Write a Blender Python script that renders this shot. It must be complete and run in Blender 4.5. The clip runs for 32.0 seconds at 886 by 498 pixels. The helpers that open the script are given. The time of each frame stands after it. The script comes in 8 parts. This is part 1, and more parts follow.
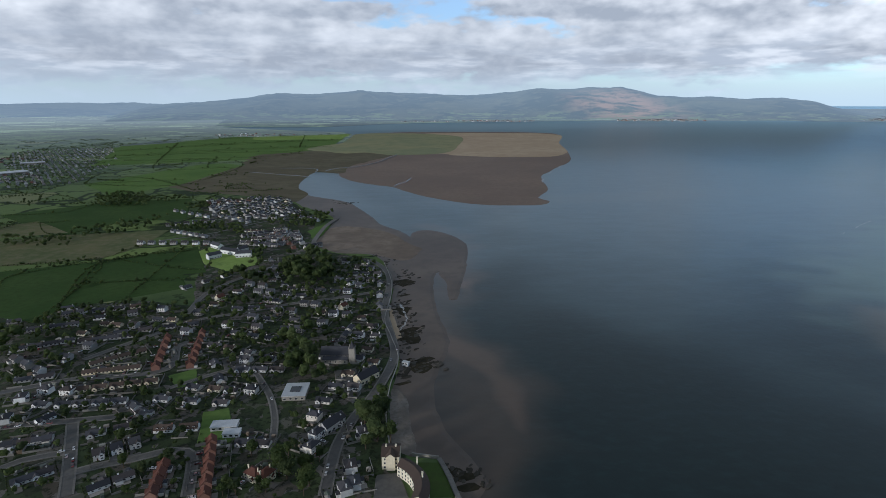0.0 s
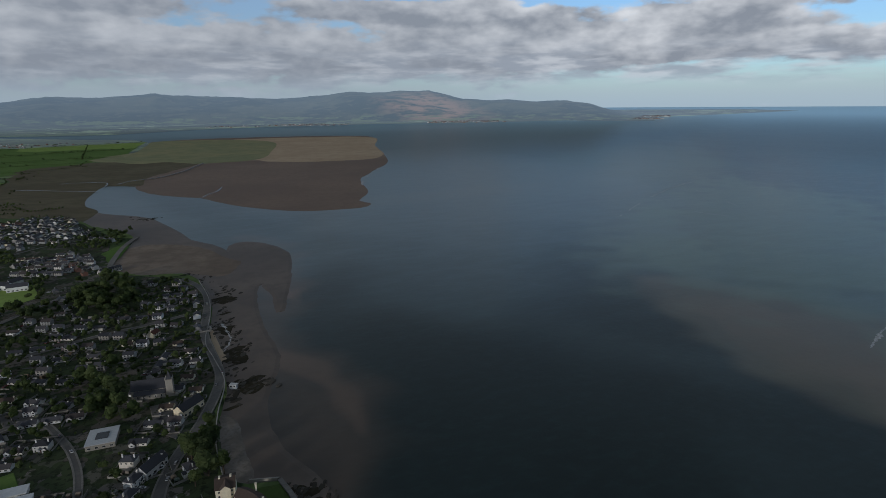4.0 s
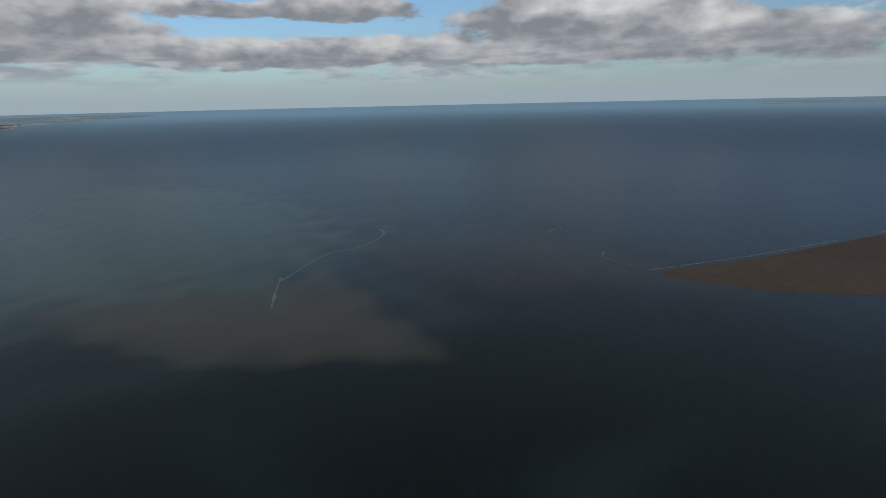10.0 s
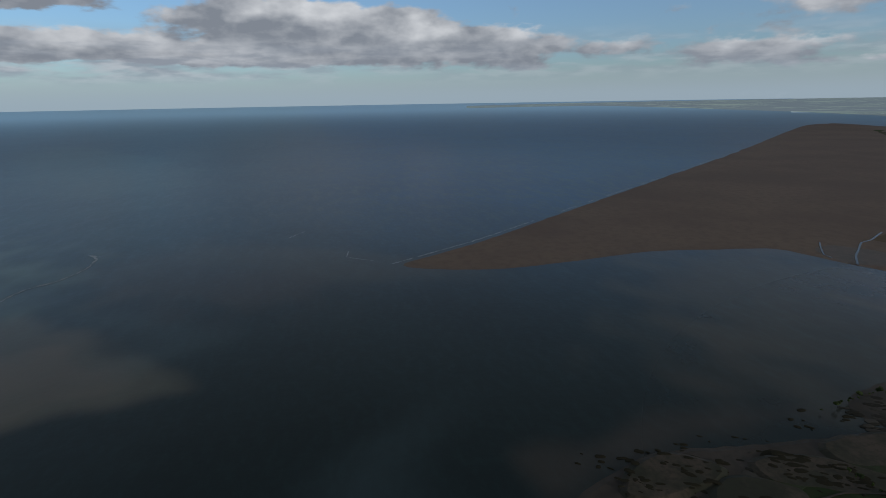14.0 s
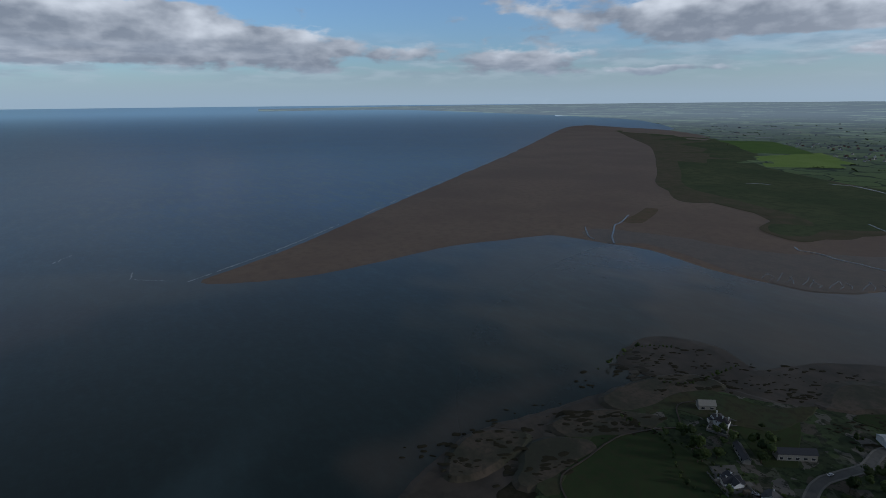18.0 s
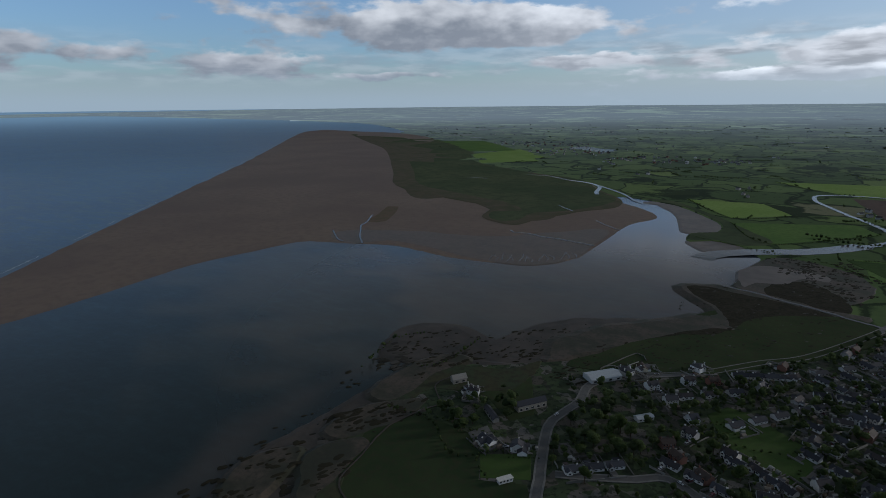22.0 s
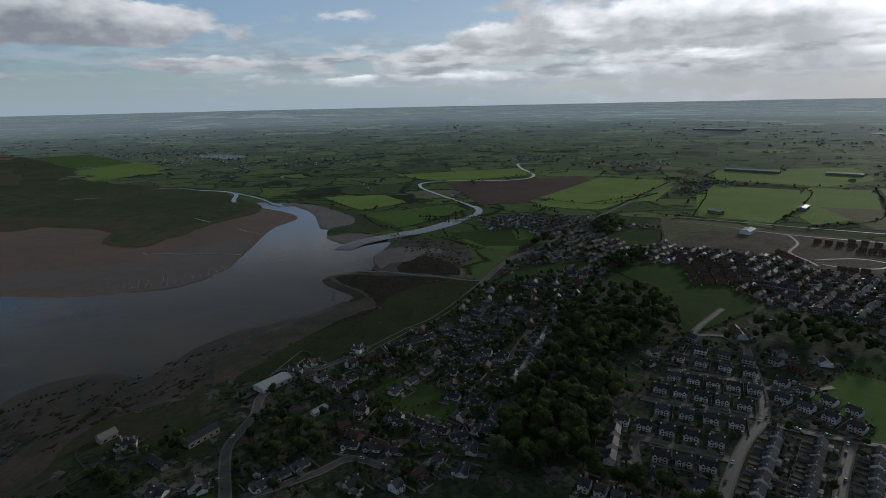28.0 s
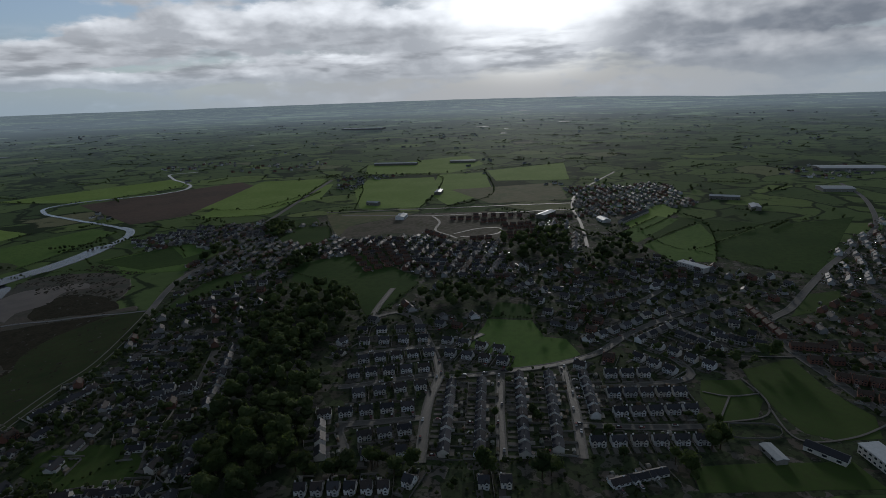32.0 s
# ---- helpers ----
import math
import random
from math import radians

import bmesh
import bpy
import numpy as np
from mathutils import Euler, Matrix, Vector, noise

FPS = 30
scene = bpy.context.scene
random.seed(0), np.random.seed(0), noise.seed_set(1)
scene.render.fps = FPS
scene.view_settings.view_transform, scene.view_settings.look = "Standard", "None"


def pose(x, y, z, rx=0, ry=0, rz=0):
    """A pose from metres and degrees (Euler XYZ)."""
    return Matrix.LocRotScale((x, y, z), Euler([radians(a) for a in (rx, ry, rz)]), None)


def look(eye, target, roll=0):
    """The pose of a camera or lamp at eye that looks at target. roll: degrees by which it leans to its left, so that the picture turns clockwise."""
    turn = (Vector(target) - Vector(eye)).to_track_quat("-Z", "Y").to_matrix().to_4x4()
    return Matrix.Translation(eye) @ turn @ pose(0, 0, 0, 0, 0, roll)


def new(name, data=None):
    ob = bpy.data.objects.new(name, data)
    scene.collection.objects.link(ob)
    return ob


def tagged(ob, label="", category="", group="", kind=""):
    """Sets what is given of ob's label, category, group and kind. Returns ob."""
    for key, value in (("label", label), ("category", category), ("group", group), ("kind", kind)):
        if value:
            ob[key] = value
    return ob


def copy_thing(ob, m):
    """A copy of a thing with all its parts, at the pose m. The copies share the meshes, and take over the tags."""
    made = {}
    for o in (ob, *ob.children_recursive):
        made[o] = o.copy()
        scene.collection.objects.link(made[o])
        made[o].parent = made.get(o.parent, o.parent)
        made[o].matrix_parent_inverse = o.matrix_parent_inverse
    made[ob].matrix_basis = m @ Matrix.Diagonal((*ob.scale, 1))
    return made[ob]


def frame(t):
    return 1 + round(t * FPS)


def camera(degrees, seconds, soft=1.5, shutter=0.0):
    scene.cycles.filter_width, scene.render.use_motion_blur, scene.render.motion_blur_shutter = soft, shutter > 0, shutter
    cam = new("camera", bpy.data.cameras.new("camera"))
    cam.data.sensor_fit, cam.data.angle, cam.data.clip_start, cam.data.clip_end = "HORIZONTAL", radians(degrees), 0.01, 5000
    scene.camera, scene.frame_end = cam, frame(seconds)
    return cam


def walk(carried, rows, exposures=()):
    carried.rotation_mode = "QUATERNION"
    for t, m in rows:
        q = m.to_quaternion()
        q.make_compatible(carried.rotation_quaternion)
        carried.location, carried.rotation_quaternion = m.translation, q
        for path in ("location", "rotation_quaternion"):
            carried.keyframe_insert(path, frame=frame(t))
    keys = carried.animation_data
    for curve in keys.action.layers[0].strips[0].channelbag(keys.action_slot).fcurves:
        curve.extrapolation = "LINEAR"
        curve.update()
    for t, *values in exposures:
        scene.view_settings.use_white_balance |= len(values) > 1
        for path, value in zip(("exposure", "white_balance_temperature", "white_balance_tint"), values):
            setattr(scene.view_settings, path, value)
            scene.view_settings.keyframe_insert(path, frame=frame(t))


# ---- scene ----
H = 240.0                      # flying height over the sea

cam = camera(77.2, 32.0, soft=0.8)
# seconds, heading, tilt, lean (degrees): the craft hovers and turns on the spot
ROWS = [
    (0, -0.02, -14.79, -0.08), (0.5, -1.75, -14.80, -0.15), (1, -3.89, -14.76, -0.19), (1.5, -6.40, -14.72, -0.29),
    (2, -8.78, -14.69, -0.36), (2.5, -10.95, -14.63, -0.44), (4.5, -22.46, -14.51, -0.44), (5, -27.38, -14.46, -0.54),
    (5.5, -32.23, -14.39, -0.72), (6, -37.40, -14.29, -0.86), (6.5, -42.14, -14.40, -1.24), (7, -46.85, -14.43, -1.38),
    (7.5, -50.97, -14.40, -1.22), (8, -55.73, -14.48, -1.09), (8.5, -61.11, -14.62, -1.02), (9, -67.31, -14.77, -0.88),
    (9.5, -72.51, -14.84, -1.12), (10, -76.64, -14.89, -1.27), (10.5, -80.60, -14.92, -1.35), (11, -83.81, -14.98, -1.42),
    (11.5, -86.82, -15.00, -1.43), (12, -89.71, -15.01, -1.40), (12.5, -93.48, -15.01, -1.29), (13, -97.13, -15.00, -1.32),
    (13.5, -100.66, -15.03, -1.12), (14, -103.41, -15.01, -0.97), (14.5, -106.28, -15.00, -0.83), (16.5, -115.36, -15.01, -0.66),
    (17, -118.01, -14.99, -0.60), (17.5, -120.75, -14.96, -0.51), (18, -123.77, -14.91, -0.50), (18.5, -127.44, -14.89, -0.47),
    (19, -130.58, -14.78, -0.51), (19.5, -133.73, -14.82, -0.42), (20, -136.71, -14.77, -0.45), (20.5, -139.63, -14.78, -0.36),
    (21, -142.74, -14.75, -0.42), (21.5, -146.72, -14.71, -0.46), (22, -149.94, -14.66, -0.55), (22.5, -153.16, -14.62, -0.59),
    (23, -156.14, -14.63, -0.66), (23.5, -159.34, -14.66, -0.71), (24, -161.50, -14.66, -0.77), (24.5, -163.38, -14.65, -0.76),
    (26.5, -172.10, -14.63, -0.87), (27, -175.93, -14.66, -0.99), (27.5, -181.14, -14.71, -1.12), (28, -186.29, -14.71, -1.22),
    (28.5, -191.78, -14.84, -1.52), (29, -196.92, -14.93, -1.68), (29.5, -201.53, -15.00, -1.85), (30, -206.17, -15.11, -1.93),
    (30.5, -210.14, -15.17, -1.95), (31, -214.02, -15.24, -1.96), (31.5, -217.20, -15.32, -2.05), (32, -220.02, -15.33, -2.05),
]
walk(cam, [(t, pose(0, 0, H, 90 + tilt, 0, head) @ pose(0, 0, 0, 0, 0, lean)) for t, head, tilt, lean in ROWS],
     exposures=[(0, 1.00, 5700, 10), (1, 0.66, 5700, 10), (2, 0.38, 5700, 10), (5, 0.30, 6000, 10), (9, 0.15, 6200, 10), (13, 0.06, 6050, 10), (15, 0.10, 5800, 10), (18, 0.15, 5500, 10), (22, 0.18, 5650, 10), (24.5, 0.18, 5750, 10),
                (28, 0.05, 5900, 10), (32, -0.15, 5800, 10)])

# ---- world and sun ----
SUN_AZ, SUN_EL = -131.0, 12.0  # compass from +y towards +x
sun_dir = Vector((math.sin(radians(SUN_AZ)) * math.cos(radians(SUN_EL)),
                  math.cos(radians(SUN_AZ)) * math.cos(radians(SUN_EL)), math.sin(radians(SUN_EL))))
sun = new("sun", bpy.data.lights.new("sun", "SUN"))
sun.data.energy, sun.data.angle, sun.data.color = 1.15, radians(7), (1.0, 0.9, 0.76)
sun.matrix_world = look((0, 0, 900), Vector((0, 0, 900)) - sun_dir)


class Graph:
    """Short hand for a node tree."""
    def __init__(self, tree, keep=False):
        self.t, self.n, self.l = tree, tree.nodes, tree.links
        if not keep:
            self.n.clear()

    def node(self, kind, **kw):
        nd = self.n.new(kind)
        for k, v in kw.items():
            if k == "op":
                nd.operation = v
            elif k == "blend":
                nd.blend_type = v
            elif k == "data":
                nd.data_type = v
        return nd

    def put(self, sock, v):
        if isinstance(v, bpy.types.NodeSocket):
            self.l.new(v, sock)
        elif isinstance(v, (tuple, list)) and len(v) == 3 and sock.type == "RGBA":
            sock.default_value = (*v, 1)
        else:
            sock.default_value = v

    def math(self, op, a, b=0.0, c=0.0, clamp=False):
        nd = self.node("ShaderNodeMath", op=op)
        nd.use_clamp = clamp
        for s, v in zip(nd.inputs, (a, b, c)):
            self.put(s, v)
        return nd.outputs[0]

    def vmath(self, op, a, b=(0, 0, 0)):
        nd = self.node("ShaderNodeVectorMath", op=op)
        self.put(nd.inputs[0], a)
        if op == "SCALE":
            self.put(nd.inputs[3], b)
        else:
            self.put(nd.inputs[1], b)
        return nd.outputs[1] if op in ("DOT_PRODUCT", "LENGTH", "DISTANCE") else nd.outputs[0]

    def noise(self, vec, scale, detail=4, rough=0.55, color=False):
        nd = self.node("ShaderNodeTexNoise")
        self.put(nd.inputs["Vector"], vec)
        self.put(nd.inputs["Scale"], scale)
        self.put(nd.inputs["Detail"], detail)
        self.put(nd.inputs["Roughness"], rough)
        return nd.outputs[1 if color else 0]

    def mix(self, f, a, b, blend="MIX"):
        nd = self.node("ShaderNodeMix", data="RGBA", blend=blend)
        self.put(nd.inputs[0], f)
        self.put(nd.inputs[6], a)
        self.put(nd.inputs[7], b)
        return nd.outputs[2]

    def ramp(self, f, *stops):
        nd = self.node("ShaderNodeValToRGB")
        el = nd.color_ramp.elements
        while len(el) < len(stops):
            el.new(0.5)
        for e, (p, c) in zip(el, stops):
            e.position, e.color = p, (*c, 1) if not isinstance(c, (int, float)) else (c, c, c, 1)
        self.put(nd.inputs[0], f)
        return nd.outputs[0]

    def smooth(self, f, lo, hi):
        nd = self.node("ShaderNodeMapRange")
        nd.interpolation_type = "SMOOTHSTEP"
        self.put(nd.inputs[0], f)
        self.put(nd.inputs[1], lo)
        self.put(nd.inputs[2], hi)
        return nd.outputs[0]


world = bpy.data.worlds.new("sky")
scene.world = world
world.use_nodes = True
# clouds: heading, height, half width and half height, all in degrees
CLOUDS_A = [(-175.7, 2.1, 6.5, 0.5), (-173.0, 4.4, 6.9, 1.0), (-168.7, 6.1, 3.3, 0.7), (-166.9, 2.3, 18.0, 0.5), (-159.0, 5.7, 6.2, 0.5), (-149.0, 6.8, 13.5, 1.4), (-144.3, 3.2, 11.0, 0.8), (-139.7, 4.8, 4.9, 1.5), (-120.4, 5.6, 16.0, 1.6), (-112.3, 6.5, 10.7, 1.3), (-107.7, 2.7, 8.0, 1.1), (-31.1, 5.7, 13.2, 3.1), (-16.0, 8.5, 7.0, 0.6), (-12.1, 4.9, 8.4, 2.3), (6.4, 4.9, 10.3, 2.0)]
CLOUDS_B = [(14.5, 8.9, 9.2, 0.6), (19.1, 8.2, 7.7, 0.7), (23.6, 7.6, 6.2, 1.7), (27.7, 4.6, 11.2, 1.8), (41.3, 7.1, 8.2, 2.1), (53.6, 4.7, 15.2, 1.0), (61.0, 8.4, 10.0, 0.6), (66.4, 8.7, 7.0, 1.1), (70.2, 5.2, 5.8, 1.2), (71.6, 4.3, 13.4, 1.0), (85.5, 4.0, 9.0, 0.5), (89.9, 7.8, 9.1, 1.5), (95.0, 6.4, 9.8, 1.5), (103.9, 4.8, 16.2, 1.5), (131.3, 3.8, 5.3, 1.1)]
CLOUDS_C = [(144.2, 2.5, 5.8, 0.4), (147.5, 7.1, 14.4, 1.7), (154.5, 7.2, 6.2, 1.5), (164.6, 3.7, 6.5, 0.6)]
G = Graph(world.node_tree)
way = G.node("ShaderNodeTexCoord").outputs["Generated"]
sep = G.node("ShaderNodeSeparateXYZ")
G.put(sep.inputs[0], way)
sz = sep.outputs[2]
sky = G.node("ShaderNodeTexSky")
sky.sky_type, sky.sun_disc = "NISHITA", False
sky.sun_elevation, sky.sun_rotation = radians(SUN_EL), radians(SUN_AZ)
sky.air_density, sky.dust_density, sky.ozone_density = 1.0, 1.0, 3.0
blue = G.mix(0.22, G.mix(1.0, sky.outputs[0], (0.100, 0.112, 0.125), "MULTIPLY"), (0.33, 0.37, 0.41))
# ragged edges: the direction is stirred before the clouds are read from it
flat = G.vmath("MULTIPLY", way, (1.0, 1.0, 3.0))
stir = G.vmath("MULTIPLY", G.vmath("SUBTRACT", G.noise(flat, 7.0, 5, 0.6, True), (0.5, 0.5, 0.5)), (0.16, 0.16, 0.042))
bent = G.vmath("ADD", way, stir)
sep2 = G.node("ShaderNodeSeparateXYZ")
G.put(sep2.inputs[0], bent)
mass, lean_ = 0.0, 0.0
for az, el, hw, hh in CLOUDS_A + CLOUDS_B + CLOUDS_C:
    a, wide, tall = radians(az), math.sin(radians(hw * 1.6)), math.sin(radians(hh * 1.5))
    cb = G.node("ShaderNodeCombineXYZ")
    G.put(cb.inputs[0], G.vmath("DOT_PRODUCT", bent, (math.cos(a) / wide, -math.sin(a) / wide, 0)))
    hgt = G.math("MULTIPLY_ADD", sep2.outputs[2], 1 / tall, -math.sin(radians(el)) / tall)
    G.put(cb.inputs[1], hgt)
    G.put(cb.inputs[2], G.math("SUBTRACT", 1.0, G.vmath("DOT_PRODUCT", bent, (math.sin(a), math.cos(a), 0))))
    one = G.smooth(G.vmath("LENGTH", cb.outputs[0]), 1.25, 0.15)
    mass = G.math("ADD", one, mass)
    lean_ = G.math("MULTIPLY_ADD", one, hgt, lean_)
round_ = G.vmath("MULTIPLY", way, (1.0, 1.0, 2.0))
north = G.smooth(G.vmath("DOT_PRODUCT", way, (-0.17, 0.98, 0.0)), 0.70, 0.98)
east = G.smooth(G.vmath("DOT_PRODUCT", way, (0.60, 0.80, 0.0)), 0.35, 0.85)
fine = G.noise(flat, 15.0, 5, 0.50)
wisp = G.noise(flat, 5.0, 4, 0.50)
puff = G.noise(round_, 36.0, 4, 0.50)
dens = G.math("ADD", mass, G.math("MULTIPLY", G.math("SUBTRACT", fine, 0.5), 1.5))
dens = G.math("ADD", dens, G.math("MULTIPLY", G.math("SUBTRACT", wisp, 0.53), 1.7))
dens = G.math("ADD", dens, G.math("MULTIPLY", G.math("SUBTRACT", puff, 0.5), 0.6))
dens = G.math("ADD", dens, G.math("MULTIPLY", north, 0.30))
sund = G.vmath("DOT_PRODUCT", way, tuple(sun_dir))
near_sun = G.smooth(G.vmath("DOT_PRODUCT", way, (math.sin(radians(SUN_AZ - 27)), math.cos(radians(SUN_AZ - 27)), 0.12)), 0.60, 1.0)
at_sun = G.smooth(G.vmath("DOT_PRODUCT", way, (math.sin(radians(SUN_AZ)), math.cos(radians(SUN_AZ)), 0.0)), 0.70, 0.97)
blue = G.mix(G.math("MAXIMUM", G.math("MULTIPLY", near_sun, 0.50), G.math("MULTIPLY", at_sun, 0.92)), blue, (0.32, 0.335, 0.35))
dens = G.math("ADD", dens, G.math("MULTIPLY", at_sun, 0.32))
dens = G.math("ADD", dens, G.math("MULTIPLY", near_sun, 0.18))
high = G.smooth(sz, 0.18, 0.30)                      # unseen thick cloud closes the sky overhead, added to dim the ground
dens = G.math("ADD", dens, high)
cover = G.smooth(dens, 0.22, 0.70)
tip = G.math("ADD", G.math("DIVIDE", lean_, G.math("ADD", mass, 0.25)), G.math("MULTIPLY", G.math("SUBTRACT", G.noise(round_, 12.0, 3, 0.5), 0.5), 2.2))
dull = G.math("MULTIPLY_ADD", north, -0.30, 0.85)       # the northern clouds are greyer
lit = G.math("ADD", G.math("MULTIPLY", G.smooth(tip, -0.35, 0.85), dull), G.math("MULTIPLY", G.math("SUBTRACT", G.noise(round_, 30.0, 4, 0.5), 0.46), 0.8), clamp=True)
body = G.mix(lit, (0.214, 0.226, 0.244), (0.62, 0.605, 0.58))
body = G.mix(G.math("MULTIPLY", near_sun, 0.85), body, G.mix(lit, (0.50, 0.495, 0.485), (1.12, 1.09, 1.04)))
body = G.mix(high, body, (0.130, 0.145, 0.155))
col = G.mix(cover, blue, body)
glow = G.math("POWER", G.smooth(sund, 0.968, 1.0), 2.2)
col = G.mix(G.math("MULTIPLY", glow, G.math("SUBTRACT", 1.05, G.math("MULTIPLY", cover, 0.45))), col, (2.0, 1.92, 1.78))
# thin layers low over the horizon
low = G.smooth(G.noise(G.vmath("MULTIPLY", way, (1.0, 1.0, 6.0)), 7.0, 4, 0.50), 0.40, 0.60)
low = G.math("MULTIPLY", G.math("MULTIPLY", low, G.smooth(sz, 0.020, 0.05)), G.smooth(sz, 0.125, 0.065))
low = G.math("MULTIPLY", low, G.math("ADD", 0.40, G.math("MULTIPLY", G.math("MAXIMUM", G.math("MAXIMUM", east, north), near_sun), 0.5)))
tone = G.smooth(G.noise(G.vmath("MULTIPLY", way, (1.0, 1.0, 5.0)), 16.0, 4, 0.50), 0.38, 0.64)
col = G.mix(low, col, G.mix(tone, G.mix(near_sun, (0.265, 0.282, 0.305), (0.30, 0.30, 0.30)), G.mix(near_sun, (0.45, 0.452, 0.452), (0.60, 0.59, 0.575))))
haze = G.smooth(sz, 0.066, 0.0)
pale = G.mix(G.smooth(sund, 0.75, 1.0), (0.335, 0.40, 0.435), (0.46, 0.455, 0.44))
col = G.mix(G.math("MULTIPLY", haze, 0.80), col, pale)
# thicker, greyer cloud over the mountains in the north
col = G.mix(G.math("MULTIPLY", north, 0.34), col, (0.200, 0.215, 0.235))
bg = G.node("ShaderNodeBackground")
G.put(bg.inputs[0], col)
bg.inputs[1].default_value = 1.0
G.l.new(bg.outputs[0], G.node("ShaderNodeOutputWorld").inputs[0])

# ---- materials ----
def material(name, paint, rough=0.9, metal=0.0, bump=0.0, bump_scale=1.0, spec=0.05):
    """paint(G, true) gives the colour socket; true is the place on the plan in metres."""
    m = bpy.data.materials.new(name)
    m.use_nodes = True
    g = Graph(m.node_tree)
    p = g.node("ShaderNodeBsdfPrincipled")
    out = g.node("ShaderNodeOutputMaterial")
    g.l.new(p.outputs[0], out.inputs[0])
    pos = g.node("ShaderNodeNewGeometry").outputs["Position"]
    c = paint(g, pos)
    r = rough
    if isinstance(c, tuple) and len(c) == 2:
        c, r = c
    g.put(p.inputs["Base Color"], c)
    g.put(p.inputs["Roughness"], r)
    p.inputs["Metallic"].default_value = metal
    p.inputs["Specular IOR Level"].default_value = spec
    if bump:
        b = g.node("ShaderNodeBump")
        b.inputs["Strength"].default_value = bump
        b.inputs["Distance"].default_value = bump_scale
        g.put(b.inputs["Height"], g.noise(pos, 1.0 / bump_scale, 3))
        g.l.new(b.outputs[0], p.inputs["Normal"])
    return m


def plan(g):
    """The true place on the plan in kilometres, also past the squeezed distance."""
    uv = g.node("ShaderNodeUVMap")
    uv.uv_map = "plan"
    return uv.outputs[0]


def speckled(a, b, scale, fine=None, c=None):
    def paint(g, pos):
        col = g.mix(g.smooth(g.noise(pos, scale, 4), 0.35, 0.65), a, b)
        if fine:
            col = g.mix(g.math("MULTIPLY", g.smooth(g.noise(pos, fine, 3), 0.4, 0.65), 0.6), col, c or a)
        return col
    return paint


def calm_water(g):
    """The river mouth lies calm behind its bank."""
    return g.smooth(g.vmath("LENGTH", g.vmath("MULTIPLY", g.vmath("SUBTRACT", plan(g), (0.10, -0.85, 0.0)), (1.2, 0.9, 0.0))), 0.72, 0.28)


def p_sea(g, pos):
    uv = plan(g)
    att = g.node("ShaderNodeVertexColor")
    att.layer_name = "silt_and_light"
    wave = g.noise(uv, 3.0, 5, 0.6)
    # sky's reflection put into the colour: darker below the camera, paler farther out
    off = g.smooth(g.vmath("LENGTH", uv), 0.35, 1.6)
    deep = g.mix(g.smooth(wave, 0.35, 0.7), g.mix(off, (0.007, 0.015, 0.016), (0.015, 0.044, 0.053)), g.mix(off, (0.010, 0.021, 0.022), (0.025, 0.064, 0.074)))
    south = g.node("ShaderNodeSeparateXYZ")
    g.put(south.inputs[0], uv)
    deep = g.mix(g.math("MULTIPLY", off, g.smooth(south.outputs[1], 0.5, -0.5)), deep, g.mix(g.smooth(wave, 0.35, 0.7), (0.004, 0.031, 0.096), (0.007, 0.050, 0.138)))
    # cat's paws: ruffled water's sheen painted as long lighter streaks
    streak = g.noise(g.vmath("MULTIPLY", uv, (1.0, 2.6, 1.0)), 14.0, 6, 0.65)
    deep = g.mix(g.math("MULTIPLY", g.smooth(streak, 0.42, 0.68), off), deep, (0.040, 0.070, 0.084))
    # drifts of muddy water
    drift = g.smooth(g.noise(g.vmath("MULTIPLY", g.vmath("ADD", uv, (3.0, 8.0, 0.0)), (1.0, 1.8, 1.0)), 1.5, 5, 0.6), 0.48, 0.68)
    deep = g.mix(g.math("MULTIPLY", g.math("MULTIPLY", drift, off), 0.08), deep, (0.075, 0.060, 0.050))
    chop = g.noise(g.vmath("MULTIPLY", uv, (1.0, 2.0, 1.0)), 55.0, 5, 0.6)
    deep = g.mix(g.smooth(chop, 0.42, 0.72), deep, g.vmath("SCALE", deep, 1.4))
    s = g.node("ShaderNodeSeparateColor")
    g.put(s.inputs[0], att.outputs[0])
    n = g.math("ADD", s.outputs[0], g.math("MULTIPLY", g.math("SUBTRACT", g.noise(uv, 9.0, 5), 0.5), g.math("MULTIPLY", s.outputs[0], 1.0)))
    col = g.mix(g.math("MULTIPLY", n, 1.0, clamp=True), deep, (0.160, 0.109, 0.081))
    # green and pale put sunlight and sky sheen into the water's colour
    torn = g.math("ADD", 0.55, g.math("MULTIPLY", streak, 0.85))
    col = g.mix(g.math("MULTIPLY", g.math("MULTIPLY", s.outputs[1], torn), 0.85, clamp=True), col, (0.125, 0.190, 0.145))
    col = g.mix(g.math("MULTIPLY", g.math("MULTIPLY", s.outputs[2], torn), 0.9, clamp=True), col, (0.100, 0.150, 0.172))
    return col, g.math("MULTIPLY_ADD", calm_water(g), -0.20, 0.30)


